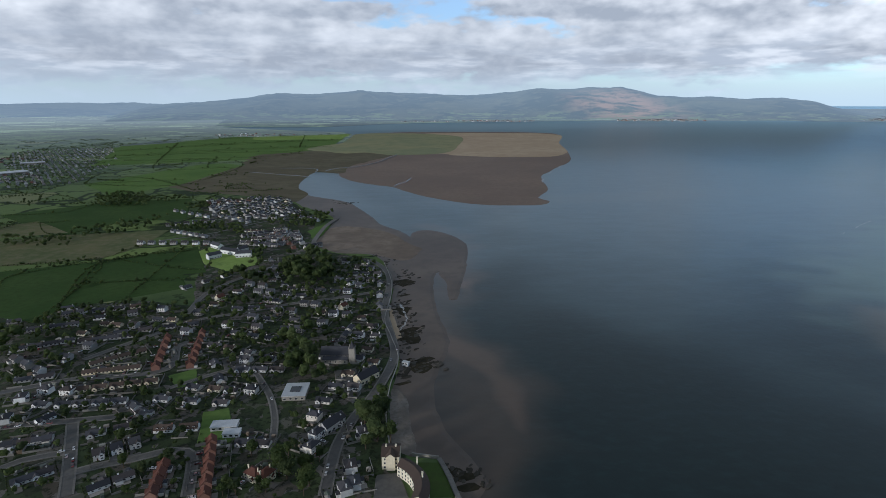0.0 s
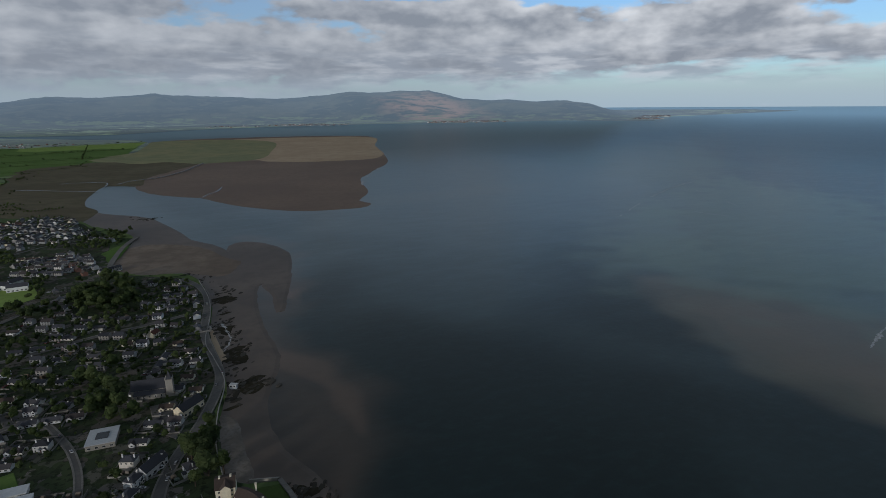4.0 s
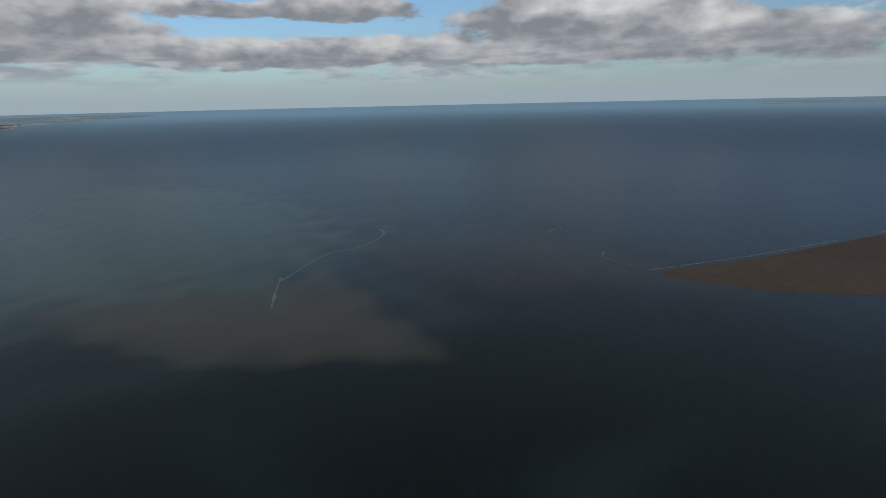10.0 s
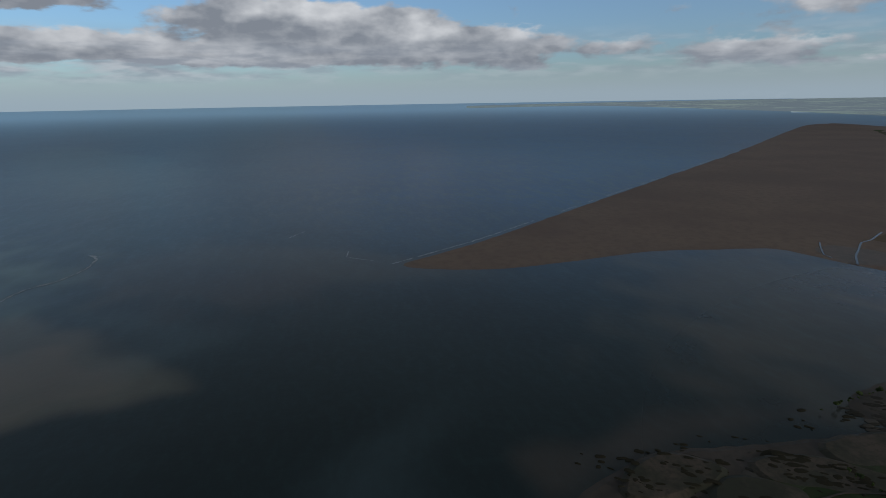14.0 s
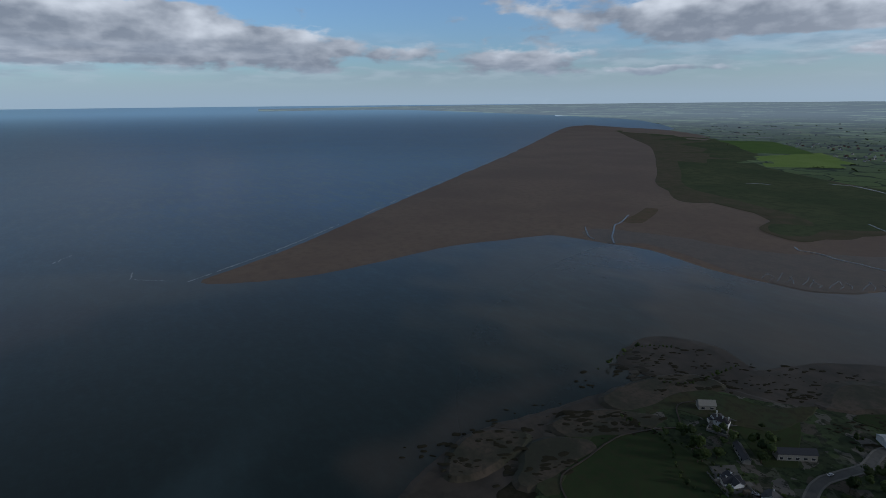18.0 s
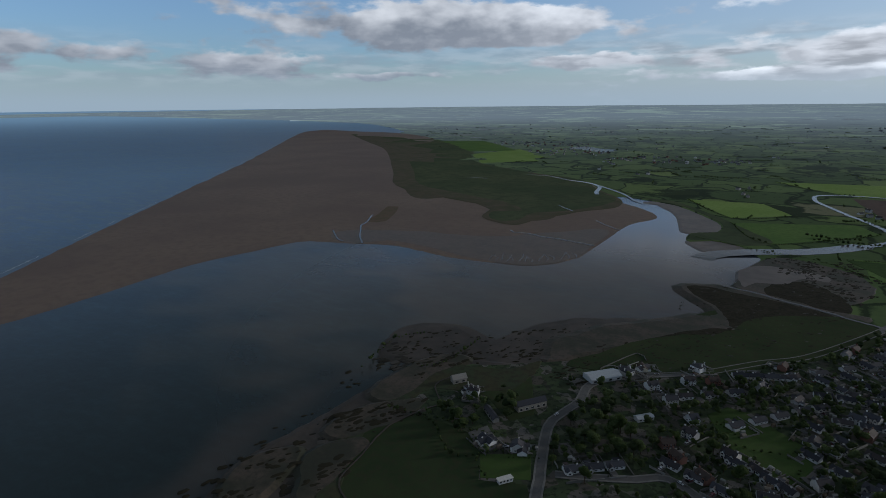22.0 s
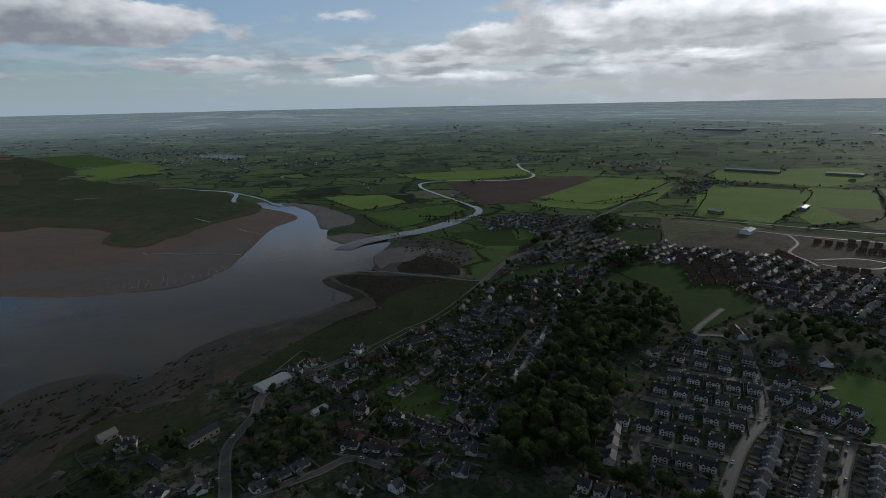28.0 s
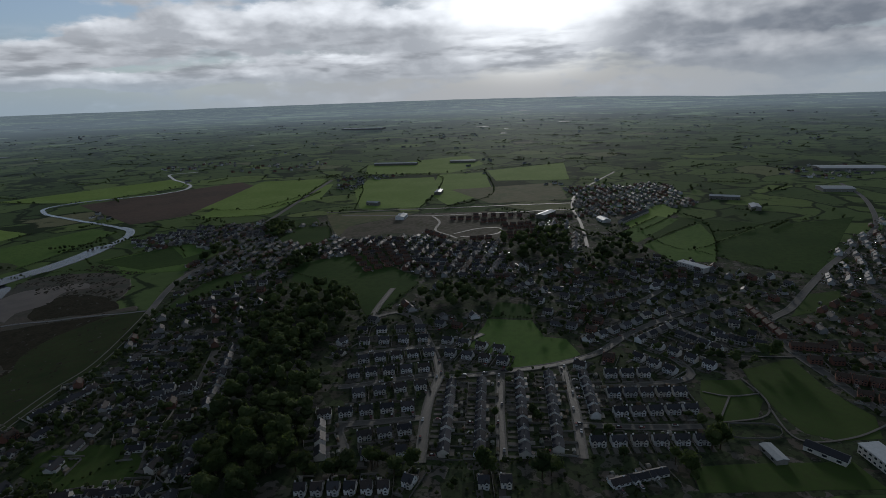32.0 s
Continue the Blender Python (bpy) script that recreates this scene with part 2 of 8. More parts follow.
def m_water(name, paint, rough, ripple, scale):
    m = material(name, paint, rough, spec=0.42)
    g = m.node_tree
    p = [n for n in g.nodes if n.type == "BSDF_PRINCIPLED"][0]
    p.inputs["IOR"].default_value = 1.33
    b = g.nodes.new("ShaderNodeBump")
    b.inputs["Strength"].default_value, b.inputs["Distance"].default_value = ripple, 1.0
    nz = g.nodes.new("ShaderNodeTexNoise")
    nz.inputs["Scale"].default_value, nz.inputs["Detail"].default_value = scale, 4
    pos = [n for n in g.nodes if n.type == "NEW_GEOMETRY"][0]
    g.links.new(pos.outputs["Position"], nz.inputs["Vector"])
    g.links.new(nz.outputs[0], b.inputs["Height"])
    g.links.new(b.outputs[0], p.inputs["Normal"])
    if paint is p_sea:
        k = Graph(m.node_tree, True)
        k.put(b.inputs["Strength"], k.math("MULTIPLY_ADD", calm_water(k), -0.9 * ripple, ripple))
    return m


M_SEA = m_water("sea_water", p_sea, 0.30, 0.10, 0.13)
M_RIVER = m_water("river_water", lambda g, pos: (0.07, 0.068, 0.065), 0.18, 0.08, 0.2)


def p_land(g, pos):
    """Hedged fields with trees along their edges, copses, and pale stubble here and there."""
    uv = plan(g)
    bent_ = g.vmath("ADD", uv, g.vmath("SCALE", g.noise(uv, 1.6, 3, 0.6, True), 0.34))

    def cells(scale):
        v = g.node("ShaderNodeTexVoronoi")
        v.distance = "CHEBYCHEV"
        g.put(v.inputs["Vector"], bent_)
        v.inputs["Scale"].default_value = scale
        e = g.node("ShaderNodeTexVoronoi")
        e.distance, e.feature = "CHEBYCHEV", "F2"
        g.put(e.inputs["Vector"], bent_)
        e.inputs["Scale"].default_value = scale
        s = g.node("ShaderNodeSeparateColor")
        g.put(s.inputs[0], v.outputs["Color"])
        return s, g.math("SUBTRACT", e.outputs["Distance"], v.outputs["Distance"])

    s, gap = cells(6.4)
    fld = g.ramp(s.outputs[0], (0.0, (0.074, 0.106, 0.048)), (0.3, (0.110, 0.156, 0.062)), (0.55, (0.155, 0.212, 0.076)), (0.78, (0.125, 0.170, 0.066)),
                 (0.94, (0.215, 0.280, 0.090)), (1.0, (0.225, 0.215, 0.130)))
    rag = g.math("MULTIPLY", g.math("SUBTRACT", g.noise(uv, 42.0, 5, 0.7), 0.5), 0.16)
    edge = g.smooth(g.math("ADD", gap, rag), 0.066, 0.02)
    wood = g.smooth(g.noise(uv, 2.4, 8, 0.66), 0.56, 0.61)
    col = g.mix(g.math("MULTIPLY", g.noise(uv, 70, 5, 0.65), 0.55), fld, (0.036, 0.052, 0.026))
    dots = g.smooth(g.noise(uv, 26.0, 5, 0.7), 0.60, 0.66)
    off = g.smooth(g.vmath("LENGTH", uv), 2.6, 6.5)
    # towards the horizon woods close up and only pale fields stand out
    wood = g.math("MAXIMUM", wood, g.math("MULTIPLY", off, g.smooth(g.noise(uv, 0.8, 9, 0.70), 0.46, 0.52)))
    pale = g.math("MULTIPLY", off, g.smooth(g.noise(g.vmath("ADD", uv, (31.0, 7.0, 0.0)), 1.3, 8, 0.72), 0.56, 0.60))
    dark = g.math("MAXIMUM", g.math("MAXIMUM", edge, g.math("MULTIPLY", dots, 0.8)), wood)
    col = g.mix(g.math("MULTIPLY", dark, 0.9), col, (0.024, 0.035, 0.020))
    # at the skyline only wide bands of wood and stubble can be told apart
    rim_ = g.smooth(g.vmath("LENGTH", uv), 6.0, 11.0)
    far_wood = g.smooth(g.noise(g.vmath("ADD", uv, (5.0, 3.0, 0.0)), 0.32, 7, 0.62), 0.44, 0.52)
    col = g.mix(g.math("MULTIPLY", rim_, far_wood), col, (0.020, 0.032, 0.022))
    far_pale = g.smooth(g.noise(g.vmath("ADD", uv, (11.0, 57.0, 0.0)), 0.42, 7, 0.66), 0.575, 0.61)
    pale = g.math("MAXIMUM", pale, g.math("MULTIPLY", rim_, far_pale))
    return g.mix(pale, col, (0.270, 0.340, 0.180))


def two(uvscale, a, b, fine, c, lo=0.35, hi=0.65):
    """Two colours in drifts and a finer third, in plan kilometres."""
    def paint(g, pos):
        uv = plan(g)
        col = g.mix(g.smooth(g.noise(uv, uvscale, 5, 0.6), lo, hi), a, b)
        return g.mix(g.math("MULTIPLY", g.smooth(g.noise(uv, fine, 5, 0.6), 0.42, 0.66), 0.6), col, c)
    return paint


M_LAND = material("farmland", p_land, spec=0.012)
M_SAND = material("wet_sand", two(6, (0.082, 0.063, 0.051), (0.128, 0.099, 0.079), 45, (0.068, 0.054, 0.044)), 0.5, spec=0.24)
M_MUD = material("dark_mud", two(12, (0.043, 0.035, 0.028), (0.076, 0.061, 0.049), 60, (0.030, 0.027, 0.021)), 0.55, spec=0.14)
M_BANK = material("tidal_mud", two(3.2, (0.148, 0.101, 0.073), (0.186, 0.131, 0.092), 60, (0.134, 0.092, 0.068)), 0.6, spec=0.12)
M_MARSH = material("salt_marsh", two(5, (0.076, 0.096, 0.056), (0.104, 0.118, 0.068), 40, (0.060, 0.070, 0.047)), spec=0.0)
M_GRASS = material("grass", two(14, (0.047, 0.082, 0.039), (0.068, 0.108, 0.052), 160, (0.037, 0.058, 0.030)))
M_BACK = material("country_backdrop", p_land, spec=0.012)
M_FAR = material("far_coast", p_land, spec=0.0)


def p_hill(g, pos):
    """Dark woods and heath, a russet moor on the eastern shoulder and green fields along the foot."""
    uv = plan(g)
    col = g.mix(g.smooth(g.noise(uv, 0.8, 6, 0.6), 0.42, 0.58), (0.020, 0.032, 0.026), (0.050, 0.060, 0.042))
    col = g.mix(g.math("MULTIPLY", g.smooth(g.noise(uv, 3.5, 5, 0.6), 0.5, 0.62), 0.6), col, (0.075, 0.078, 0.050))
    moor = g.smooth(g.vmath("LENGTH", g.vmath("MULTIPLY", g.vmath("SUBTRACT", uv, (2.9, 9.3, 0.0)), (1.0, 0.55, 0.0))), 1.15, 0.35)
    moor = g.math("MULTIPLY", moor, g.smooth(g.noise(uv, 2.2, 6, 0.65), 0.40, 0.58))
    col = g.mix(moor, col, (0.240, 0.150, 0.100))
    hgt = g.node("ShaderNodeSeparateXYZ")
    g.put(hgt.inputs[0], pos)
    foot = g.math("MULTIPLY", g.smooth(hgt.outputs[2], 185.0, 158.0), g.smooth(g.noise(uv, 2.6, 7, 0.68), 0.50, 0.58))
    return g.mix(g.math("MULTIPLY", foot, 0.9), col, (0.105, 0.135, 0.060))


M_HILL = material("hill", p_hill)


def haze_glow(m, near_km, far_km, colour):
    """Haze put into the emission, growing with distance, on farmland and backdrops alike."""
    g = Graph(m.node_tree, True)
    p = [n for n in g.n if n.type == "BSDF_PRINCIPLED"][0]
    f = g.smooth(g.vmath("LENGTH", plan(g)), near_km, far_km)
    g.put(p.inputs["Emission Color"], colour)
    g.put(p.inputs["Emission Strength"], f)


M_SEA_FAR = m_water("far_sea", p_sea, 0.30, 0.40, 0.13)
haze_glow(M_SEA_FAR, 2.6, 16.0, (0.085, 0.138, 0.178))
haze_glow(M_BACK, 0.9, 10.5, (0.122, 0.146, 0.160))
haze_glow(M_LAND, 0.9, 10.5, (0.122, 0.146, 0.160))
haze_glow(M_FAR, 2.0, 12.0, (0.112, 0.138, 0.164))
haze_glow(M_HILL, 2.0, 13.0, (0.098, 0.126, 0.158))

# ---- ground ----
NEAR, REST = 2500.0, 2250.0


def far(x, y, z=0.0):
    """Past 2.5 km, backdrop squeezed along sight lines to 4.75 km, within camera reach."""
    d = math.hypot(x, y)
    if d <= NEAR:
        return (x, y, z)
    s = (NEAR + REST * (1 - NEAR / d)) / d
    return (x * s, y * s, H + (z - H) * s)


def spline(pts, step=25.0, rag=0.0, closed=False, seed=0.0):
    """A smooth line through the points, roughened by rag metres."""
    P = [Vector((*p, 0)) for p in pts]
    n, out = len(P), []
    for i in range(n if closed else n - 1):
        a, b, c, d = (P[(i + k) % n] if closed else P[min(max(i + k, 0), n - 1)] for k in (-1, 0, 1, 2))
        m = max(1, int((c - b).length / max(step, 0.012 * b.length)))
        for k in range(m):
            u = k / m
            q = 0.5 * (2 * b + (c - a) * u + (2 * a - 5 * b + 4 * c - d) * u * u + (3 * b - a - 3 * c + d) * u ** 3)
            if rag:
                w = rag * max(1.0, q.length / 900)
                q = q + Vector((noise.fractal(q / (6 * w) + Vector((seed, 3, 7)), 1.0, 2.0, 3),
                                noise.fractal(q / (6 * w) + Vector((seed, 30, 70)), 1.0, 2.0, 3), 0)) * w
            out.append((q.x, q.y))
    if not closed:
        out.append(tuple(pts[-1]))
    return out


def plan_uv(me, true):
    uv = me.uv_layers.new(name="plan")
    idx = np.empty(len(me.loops), int)
    me.loops.foreach_get("vertex_index", idx)
    uv.data.foreach_set("uv", (np.array(true)[:, :2] / 1000.0)[idx].ravel())


def mesh_ob(name, verts, faces, mat, true=None, smooth=False, parent=None, level=False):
    me = bpy.data.meshes.new(name)
    me.from_pydata(verts, [], faces)
    if true is not None:
        plan_uv(me, true)
    for m in (mat if isinstance(mat, list) else [mat]):
        me.materials.append(m)
    if smooth or level:
        me.shade_smooth()
    if level:
        me.normals_split_custom_set_from_vertices([(0, 0, 1)] * len(verts))
    ob = new(name, me)
    ob.parent = parent
    return ob


def sheet(name, outline, z, mat, label, category, fine=None, skirt=True, kind="structure", slope=None):
    """A level piece of ground inside the outline, its edge sloping down under its neighbours."""
    from mathutils.geometry import delaunay_2d_cdt
    pts = [Vector(p) for p in outline]
    n = len(pts)
    xs, ys = [p.x for p in pts], [p.y for p in pts]
    inner = []
    span = max(max(xs) - min(xs), max(ys) - min(ys))
    if fine or max(p.length for p in pts) > 2400:
        r = fine or 150.0
        while r < max(p.length for p in pts):
            m = int(2 * math.pi * r / max(fine or 0, r * 0.09)) + 1
            for k in range(m):
                a = 2 * math.pi * (k + 0.5 * (int(r) % 2)) / m
                x, y = r * math.sin(a), r * math.cos(a)
                if min(xs) < x < max(xs) and min(ys) < y < max(ys):
                    inner.append(Vector((x, y)))
            r += max(fine or 0, r * 0.09)
    vs, _, fs, *_ = delaunay_2d_cdt(pts + inner, [], [list(range(n))], 1, 1e-3)
    true = [(v.x, v.y) for v in vs]
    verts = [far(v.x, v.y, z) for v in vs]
    faces = [list(f) for f in fs]
    if skirt:
        # the edge slopes down and outward
        base = len(verts)
        ccw = sum(a.x * b.y - b.x * a.y for a, b in zip(pts, pts[1:] + pts[:1])) > 0
        for i, p in enumerate(pts):
            d = pts[(i + 1) % n] - pts[i - 1]
            out = Vector((d.y, -d.x)).normalized() * (1 if ccw else -1) if d.length > 1e-6 else Vector((0, 0))
            q = p + out * (slope if slope is not None else 1.2 * (z + 0.3) if z > 1.5 else 5.0) * max(1.0, p.length / 900)
            true.append((q.x, q.y))
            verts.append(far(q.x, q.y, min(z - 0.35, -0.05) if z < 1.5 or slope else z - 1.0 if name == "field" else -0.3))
        # the outline's own points come first and in order
        for i in range(n):
            f = [i, base + i, base + (i + 1) % n, (i + 1) % n]
            faces.append(f if ccw else f[::-1])
    return tagged(mesh_ob(name, verts, faces, mat, true, level=max(p.length for p in pts) > NEAR), label, category, kind=kind)


# the sea: rings of water out to the horizon
SILT_AND_LIGHT = [  # x, y, half length, half width, heading, silt, sunlit green, pale sheen
    # green and pale hold sunlit water and sky sheen, painted as colour
    (980, 1050, 560, 260, 30, 0.0, 0.5, 0.0), (1500, 2000, 1100, 420, 40, 0.0, 0.55, 0.0), (2600, 900, 1200, 260, 65, 0.0, 0.35, 0.0), (480, 1450, 420, 70, 80, 0.5, 0.2, 0.0),
    (200, -600, 330, 110, -35, 0.40, 0.0, 0.0), (110, -850, 260, 110, -20, 0.5, 0.0, 0.0), (860, 0, 260, 80, 30, 0.2, 0.1, 0.0),
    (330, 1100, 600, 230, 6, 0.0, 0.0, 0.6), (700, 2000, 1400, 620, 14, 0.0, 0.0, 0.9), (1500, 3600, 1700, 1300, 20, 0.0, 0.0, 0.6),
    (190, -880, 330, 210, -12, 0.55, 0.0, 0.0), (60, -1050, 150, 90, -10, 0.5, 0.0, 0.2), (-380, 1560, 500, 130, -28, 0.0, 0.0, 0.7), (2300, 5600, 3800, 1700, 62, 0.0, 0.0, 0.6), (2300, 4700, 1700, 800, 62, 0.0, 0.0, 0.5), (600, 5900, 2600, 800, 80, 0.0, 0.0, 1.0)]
# drowned bars and sunlit water: outline, edge softness in metres, silt, green, pale
SHOALS_AND_LIGHT = [
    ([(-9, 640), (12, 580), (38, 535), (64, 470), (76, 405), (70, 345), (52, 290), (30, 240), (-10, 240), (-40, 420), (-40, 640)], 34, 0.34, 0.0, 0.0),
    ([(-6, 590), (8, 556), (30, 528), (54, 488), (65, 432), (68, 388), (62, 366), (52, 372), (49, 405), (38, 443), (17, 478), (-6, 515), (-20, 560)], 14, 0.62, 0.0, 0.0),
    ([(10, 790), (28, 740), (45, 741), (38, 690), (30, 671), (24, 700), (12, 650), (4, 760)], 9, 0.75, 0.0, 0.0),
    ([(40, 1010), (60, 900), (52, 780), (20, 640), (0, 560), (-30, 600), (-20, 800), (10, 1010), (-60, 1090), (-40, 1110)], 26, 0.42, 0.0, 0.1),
    # next four: sunlit shoal ending at a cloud's shadow edge, put into colour
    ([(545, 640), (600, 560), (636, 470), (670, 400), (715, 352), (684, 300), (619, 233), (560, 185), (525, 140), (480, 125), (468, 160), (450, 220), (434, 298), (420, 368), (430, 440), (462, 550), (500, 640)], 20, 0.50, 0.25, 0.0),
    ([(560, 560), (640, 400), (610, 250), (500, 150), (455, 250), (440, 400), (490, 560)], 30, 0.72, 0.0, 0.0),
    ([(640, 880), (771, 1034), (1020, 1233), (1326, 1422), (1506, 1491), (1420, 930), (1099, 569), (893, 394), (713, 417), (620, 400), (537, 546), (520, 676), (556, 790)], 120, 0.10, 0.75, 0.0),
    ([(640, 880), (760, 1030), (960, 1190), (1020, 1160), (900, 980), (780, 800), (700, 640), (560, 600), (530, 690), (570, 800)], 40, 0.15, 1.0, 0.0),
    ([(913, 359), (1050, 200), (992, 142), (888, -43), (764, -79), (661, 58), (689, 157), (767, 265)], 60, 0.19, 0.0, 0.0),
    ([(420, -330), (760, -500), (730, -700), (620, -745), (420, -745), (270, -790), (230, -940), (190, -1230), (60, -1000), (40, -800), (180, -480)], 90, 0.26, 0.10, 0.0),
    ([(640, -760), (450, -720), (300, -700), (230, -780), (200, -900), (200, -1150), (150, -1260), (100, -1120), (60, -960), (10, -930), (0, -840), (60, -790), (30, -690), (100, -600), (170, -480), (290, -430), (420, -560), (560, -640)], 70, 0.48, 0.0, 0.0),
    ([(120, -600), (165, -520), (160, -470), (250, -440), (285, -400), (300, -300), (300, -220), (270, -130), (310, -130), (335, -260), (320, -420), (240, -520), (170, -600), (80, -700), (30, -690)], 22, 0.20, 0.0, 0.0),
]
rad = [0.0]
r = 60.0
while r < 40000:
    rad.append(r)
    r *= 1.014 if 180 < r < 1700 else 1.03
rad.append(40000.0)
verts, true, faces = [], [], []
SEG = 600
for r in rad:
    for k in range(SEG):
        a = 2 * math.pi * k / SEG
        x, y = r * math.sin(a), r * math.cos(a)
        true.append((x, y))
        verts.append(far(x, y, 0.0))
for i in range(len(rad) - 1):
    for k in range(SEG):
        faces.append([i * SEG + (k + 1) % SEG, (i + 1) * SEG + (k + 1) % SEG, (i + 1) * SEG + k, i * SEG + k])
xy = np.array(true)
cols = np.zeros((len(xy), 4), dtype=np.float32)
cols[:, 3] = 1
for bx, by, la, lb, hd, *amount in SILT_AND_LIGHT:
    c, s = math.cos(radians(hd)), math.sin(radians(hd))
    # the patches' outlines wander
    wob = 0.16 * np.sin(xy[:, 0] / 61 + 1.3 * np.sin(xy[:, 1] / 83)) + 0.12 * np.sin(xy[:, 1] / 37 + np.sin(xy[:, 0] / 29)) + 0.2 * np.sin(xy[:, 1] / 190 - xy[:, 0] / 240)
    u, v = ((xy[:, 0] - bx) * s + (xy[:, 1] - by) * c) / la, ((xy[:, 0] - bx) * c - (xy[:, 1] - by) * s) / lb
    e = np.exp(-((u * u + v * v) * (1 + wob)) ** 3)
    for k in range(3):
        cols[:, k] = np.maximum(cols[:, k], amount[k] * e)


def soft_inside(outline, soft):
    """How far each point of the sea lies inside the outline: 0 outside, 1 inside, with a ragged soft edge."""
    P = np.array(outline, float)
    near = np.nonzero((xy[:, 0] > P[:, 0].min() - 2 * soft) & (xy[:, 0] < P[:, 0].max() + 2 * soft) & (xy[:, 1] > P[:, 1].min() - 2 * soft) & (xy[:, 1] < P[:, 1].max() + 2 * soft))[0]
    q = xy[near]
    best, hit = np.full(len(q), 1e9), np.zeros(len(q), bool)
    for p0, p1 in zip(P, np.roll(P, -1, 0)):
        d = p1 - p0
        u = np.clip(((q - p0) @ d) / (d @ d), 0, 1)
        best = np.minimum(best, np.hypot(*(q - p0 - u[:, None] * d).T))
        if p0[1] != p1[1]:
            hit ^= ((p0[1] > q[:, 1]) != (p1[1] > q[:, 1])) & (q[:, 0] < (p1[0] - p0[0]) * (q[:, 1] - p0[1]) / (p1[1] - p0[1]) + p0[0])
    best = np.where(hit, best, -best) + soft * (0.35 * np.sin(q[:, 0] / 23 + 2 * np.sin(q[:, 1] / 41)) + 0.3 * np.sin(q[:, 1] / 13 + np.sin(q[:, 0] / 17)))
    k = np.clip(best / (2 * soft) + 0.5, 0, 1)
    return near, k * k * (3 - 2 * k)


for outline, soft_, *amount in SHOALS_AND_LIGHT:
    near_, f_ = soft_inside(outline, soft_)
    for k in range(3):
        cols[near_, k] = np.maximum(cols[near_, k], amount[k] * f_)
cut = next(i for i, q in enumerate(rad) if q > 3200) * SEG


def inland(p):
    """Land covers the distance here, and the sea does not reach behind it."""
    return math.hypot(*p) > 9000 and 135 < math.degrees(math.atan2(p[0], p[1])) % 360 < 322


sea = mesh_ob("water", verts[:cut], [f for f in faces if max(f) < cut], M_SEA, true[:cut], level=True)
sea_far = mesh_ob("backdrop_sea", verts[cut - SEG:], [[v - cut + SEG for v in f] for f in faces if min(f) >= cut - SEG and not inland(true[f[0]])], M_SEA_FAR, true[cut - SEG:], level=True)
tagged(sea_far, "open sea up to the horizon", "sea", kind="structure")
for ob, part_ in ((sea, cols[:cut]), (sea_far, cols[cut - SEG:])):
    layer = ob.data.color_attributes.new("silt_and_light", "FLOAT_COLOR", "POINT")
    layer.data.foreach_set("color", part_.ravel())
tagged(sea, "wide grey-blue bay, brown mud and sunlit patches in its colour", "sea", kind="structure")

# shore of the near land, from the far south round the river mouth and past the town to the far north
SHORE_S = [(16400, -4870), (16100, -8630), (8070, -7166), (5727, -6445), (4416, -5817), (2972, -4417), (2659, -3922), (1337, -2003), (959, -1493),
           (725, -1391), (508, -1317), (400, -1262), (335, -1330), (348, -1425), (318, -1485), (255, -1462), (208, -1432), (160, -1390), (103, -1302), (60, -1210), (64, -1138),
           (104, -1106), (100, -1040), (66, -1064), (18, -1042), (2, -1006), (-14, -975), (-4, -920), (2, -880), (-4, -849), (10, -794), (67, -778), (61, -754), (25, -686), (83, -569), (111, -484), (146, -451), (224, -419), (213, -348), (244, -321), (217, -245), (203, -200)]
SHORE_N = [(150, -60), (70, 120), (4, 298), (-4, 332), (-22, 336), (-38, 346), (-45, 390), (-46, 435), (-43, 489), (-55, 543), (-66, 590), (-66, 665),
           (-72, 734), (-90, 818), (-118, 867), (-171, 878), (-217, 923), (-231, 984), (-234, 1162), (-316, 1280), (-373, 1372), (-789, 2202),
           (-525, 2322), (-457, 3173), (-800, 4622), (-1194, 4920), (-2300, 5785)]
INNER = [(106, 17100), (118, 18300), (131.6, 10800), (138.4, 8650), (143.2, 7350), (146, 5400), (150, 3700), (328, 3700), (334, 4600), (339, 6300)]
rim = [(1.12 * np.interp(a % 360, *zip(*INNER)) * math.sin(radians(a)), 1.12 * np.interp(a % 360, *zip(*INNER)) * math.cos(radians(a))) for a in range(-23, -253, -3)]
shore = spline(SHORE_S + SHORE_N, 14, 2.5)
ground = sheet("ground", shore + rim, 2.0, M_LAND, "flat green farmland round a seaside town, hedged fields", "ground")

BEACH_N = [(-420, 1560), (-358, 1462), (-261, 1383), (-213, 1304), (-157, 1176), (-130, 1101), (-92, 1049), (-64, 993), (-57, 971), (-52, 1030), (-31, 1049), (7, 1015), (32, 958),
           (37, 911), (33, 825), (25, 753), (16, 680), (12, 659), (9, 727), (1, 753), (-5, 780), (-13, 775), (-17, 727), (-15, 659), (-9, 602), (0, 556), (2, 520), (-6, 480), (-12, 440),
           (-10, 400), (-2, 370), (10, 345), (20, 325), (19, 298), (-60, 300), (-90, 500), (-120, 800), (-260, 900), (-280, 1150), (-420, 1390)]
beach_north = sheet("beach_north", spline(BEACH_N, 10, 2.0, True), 0.5, M_SAND, "wet brown sand along the town's sea front", "beach")
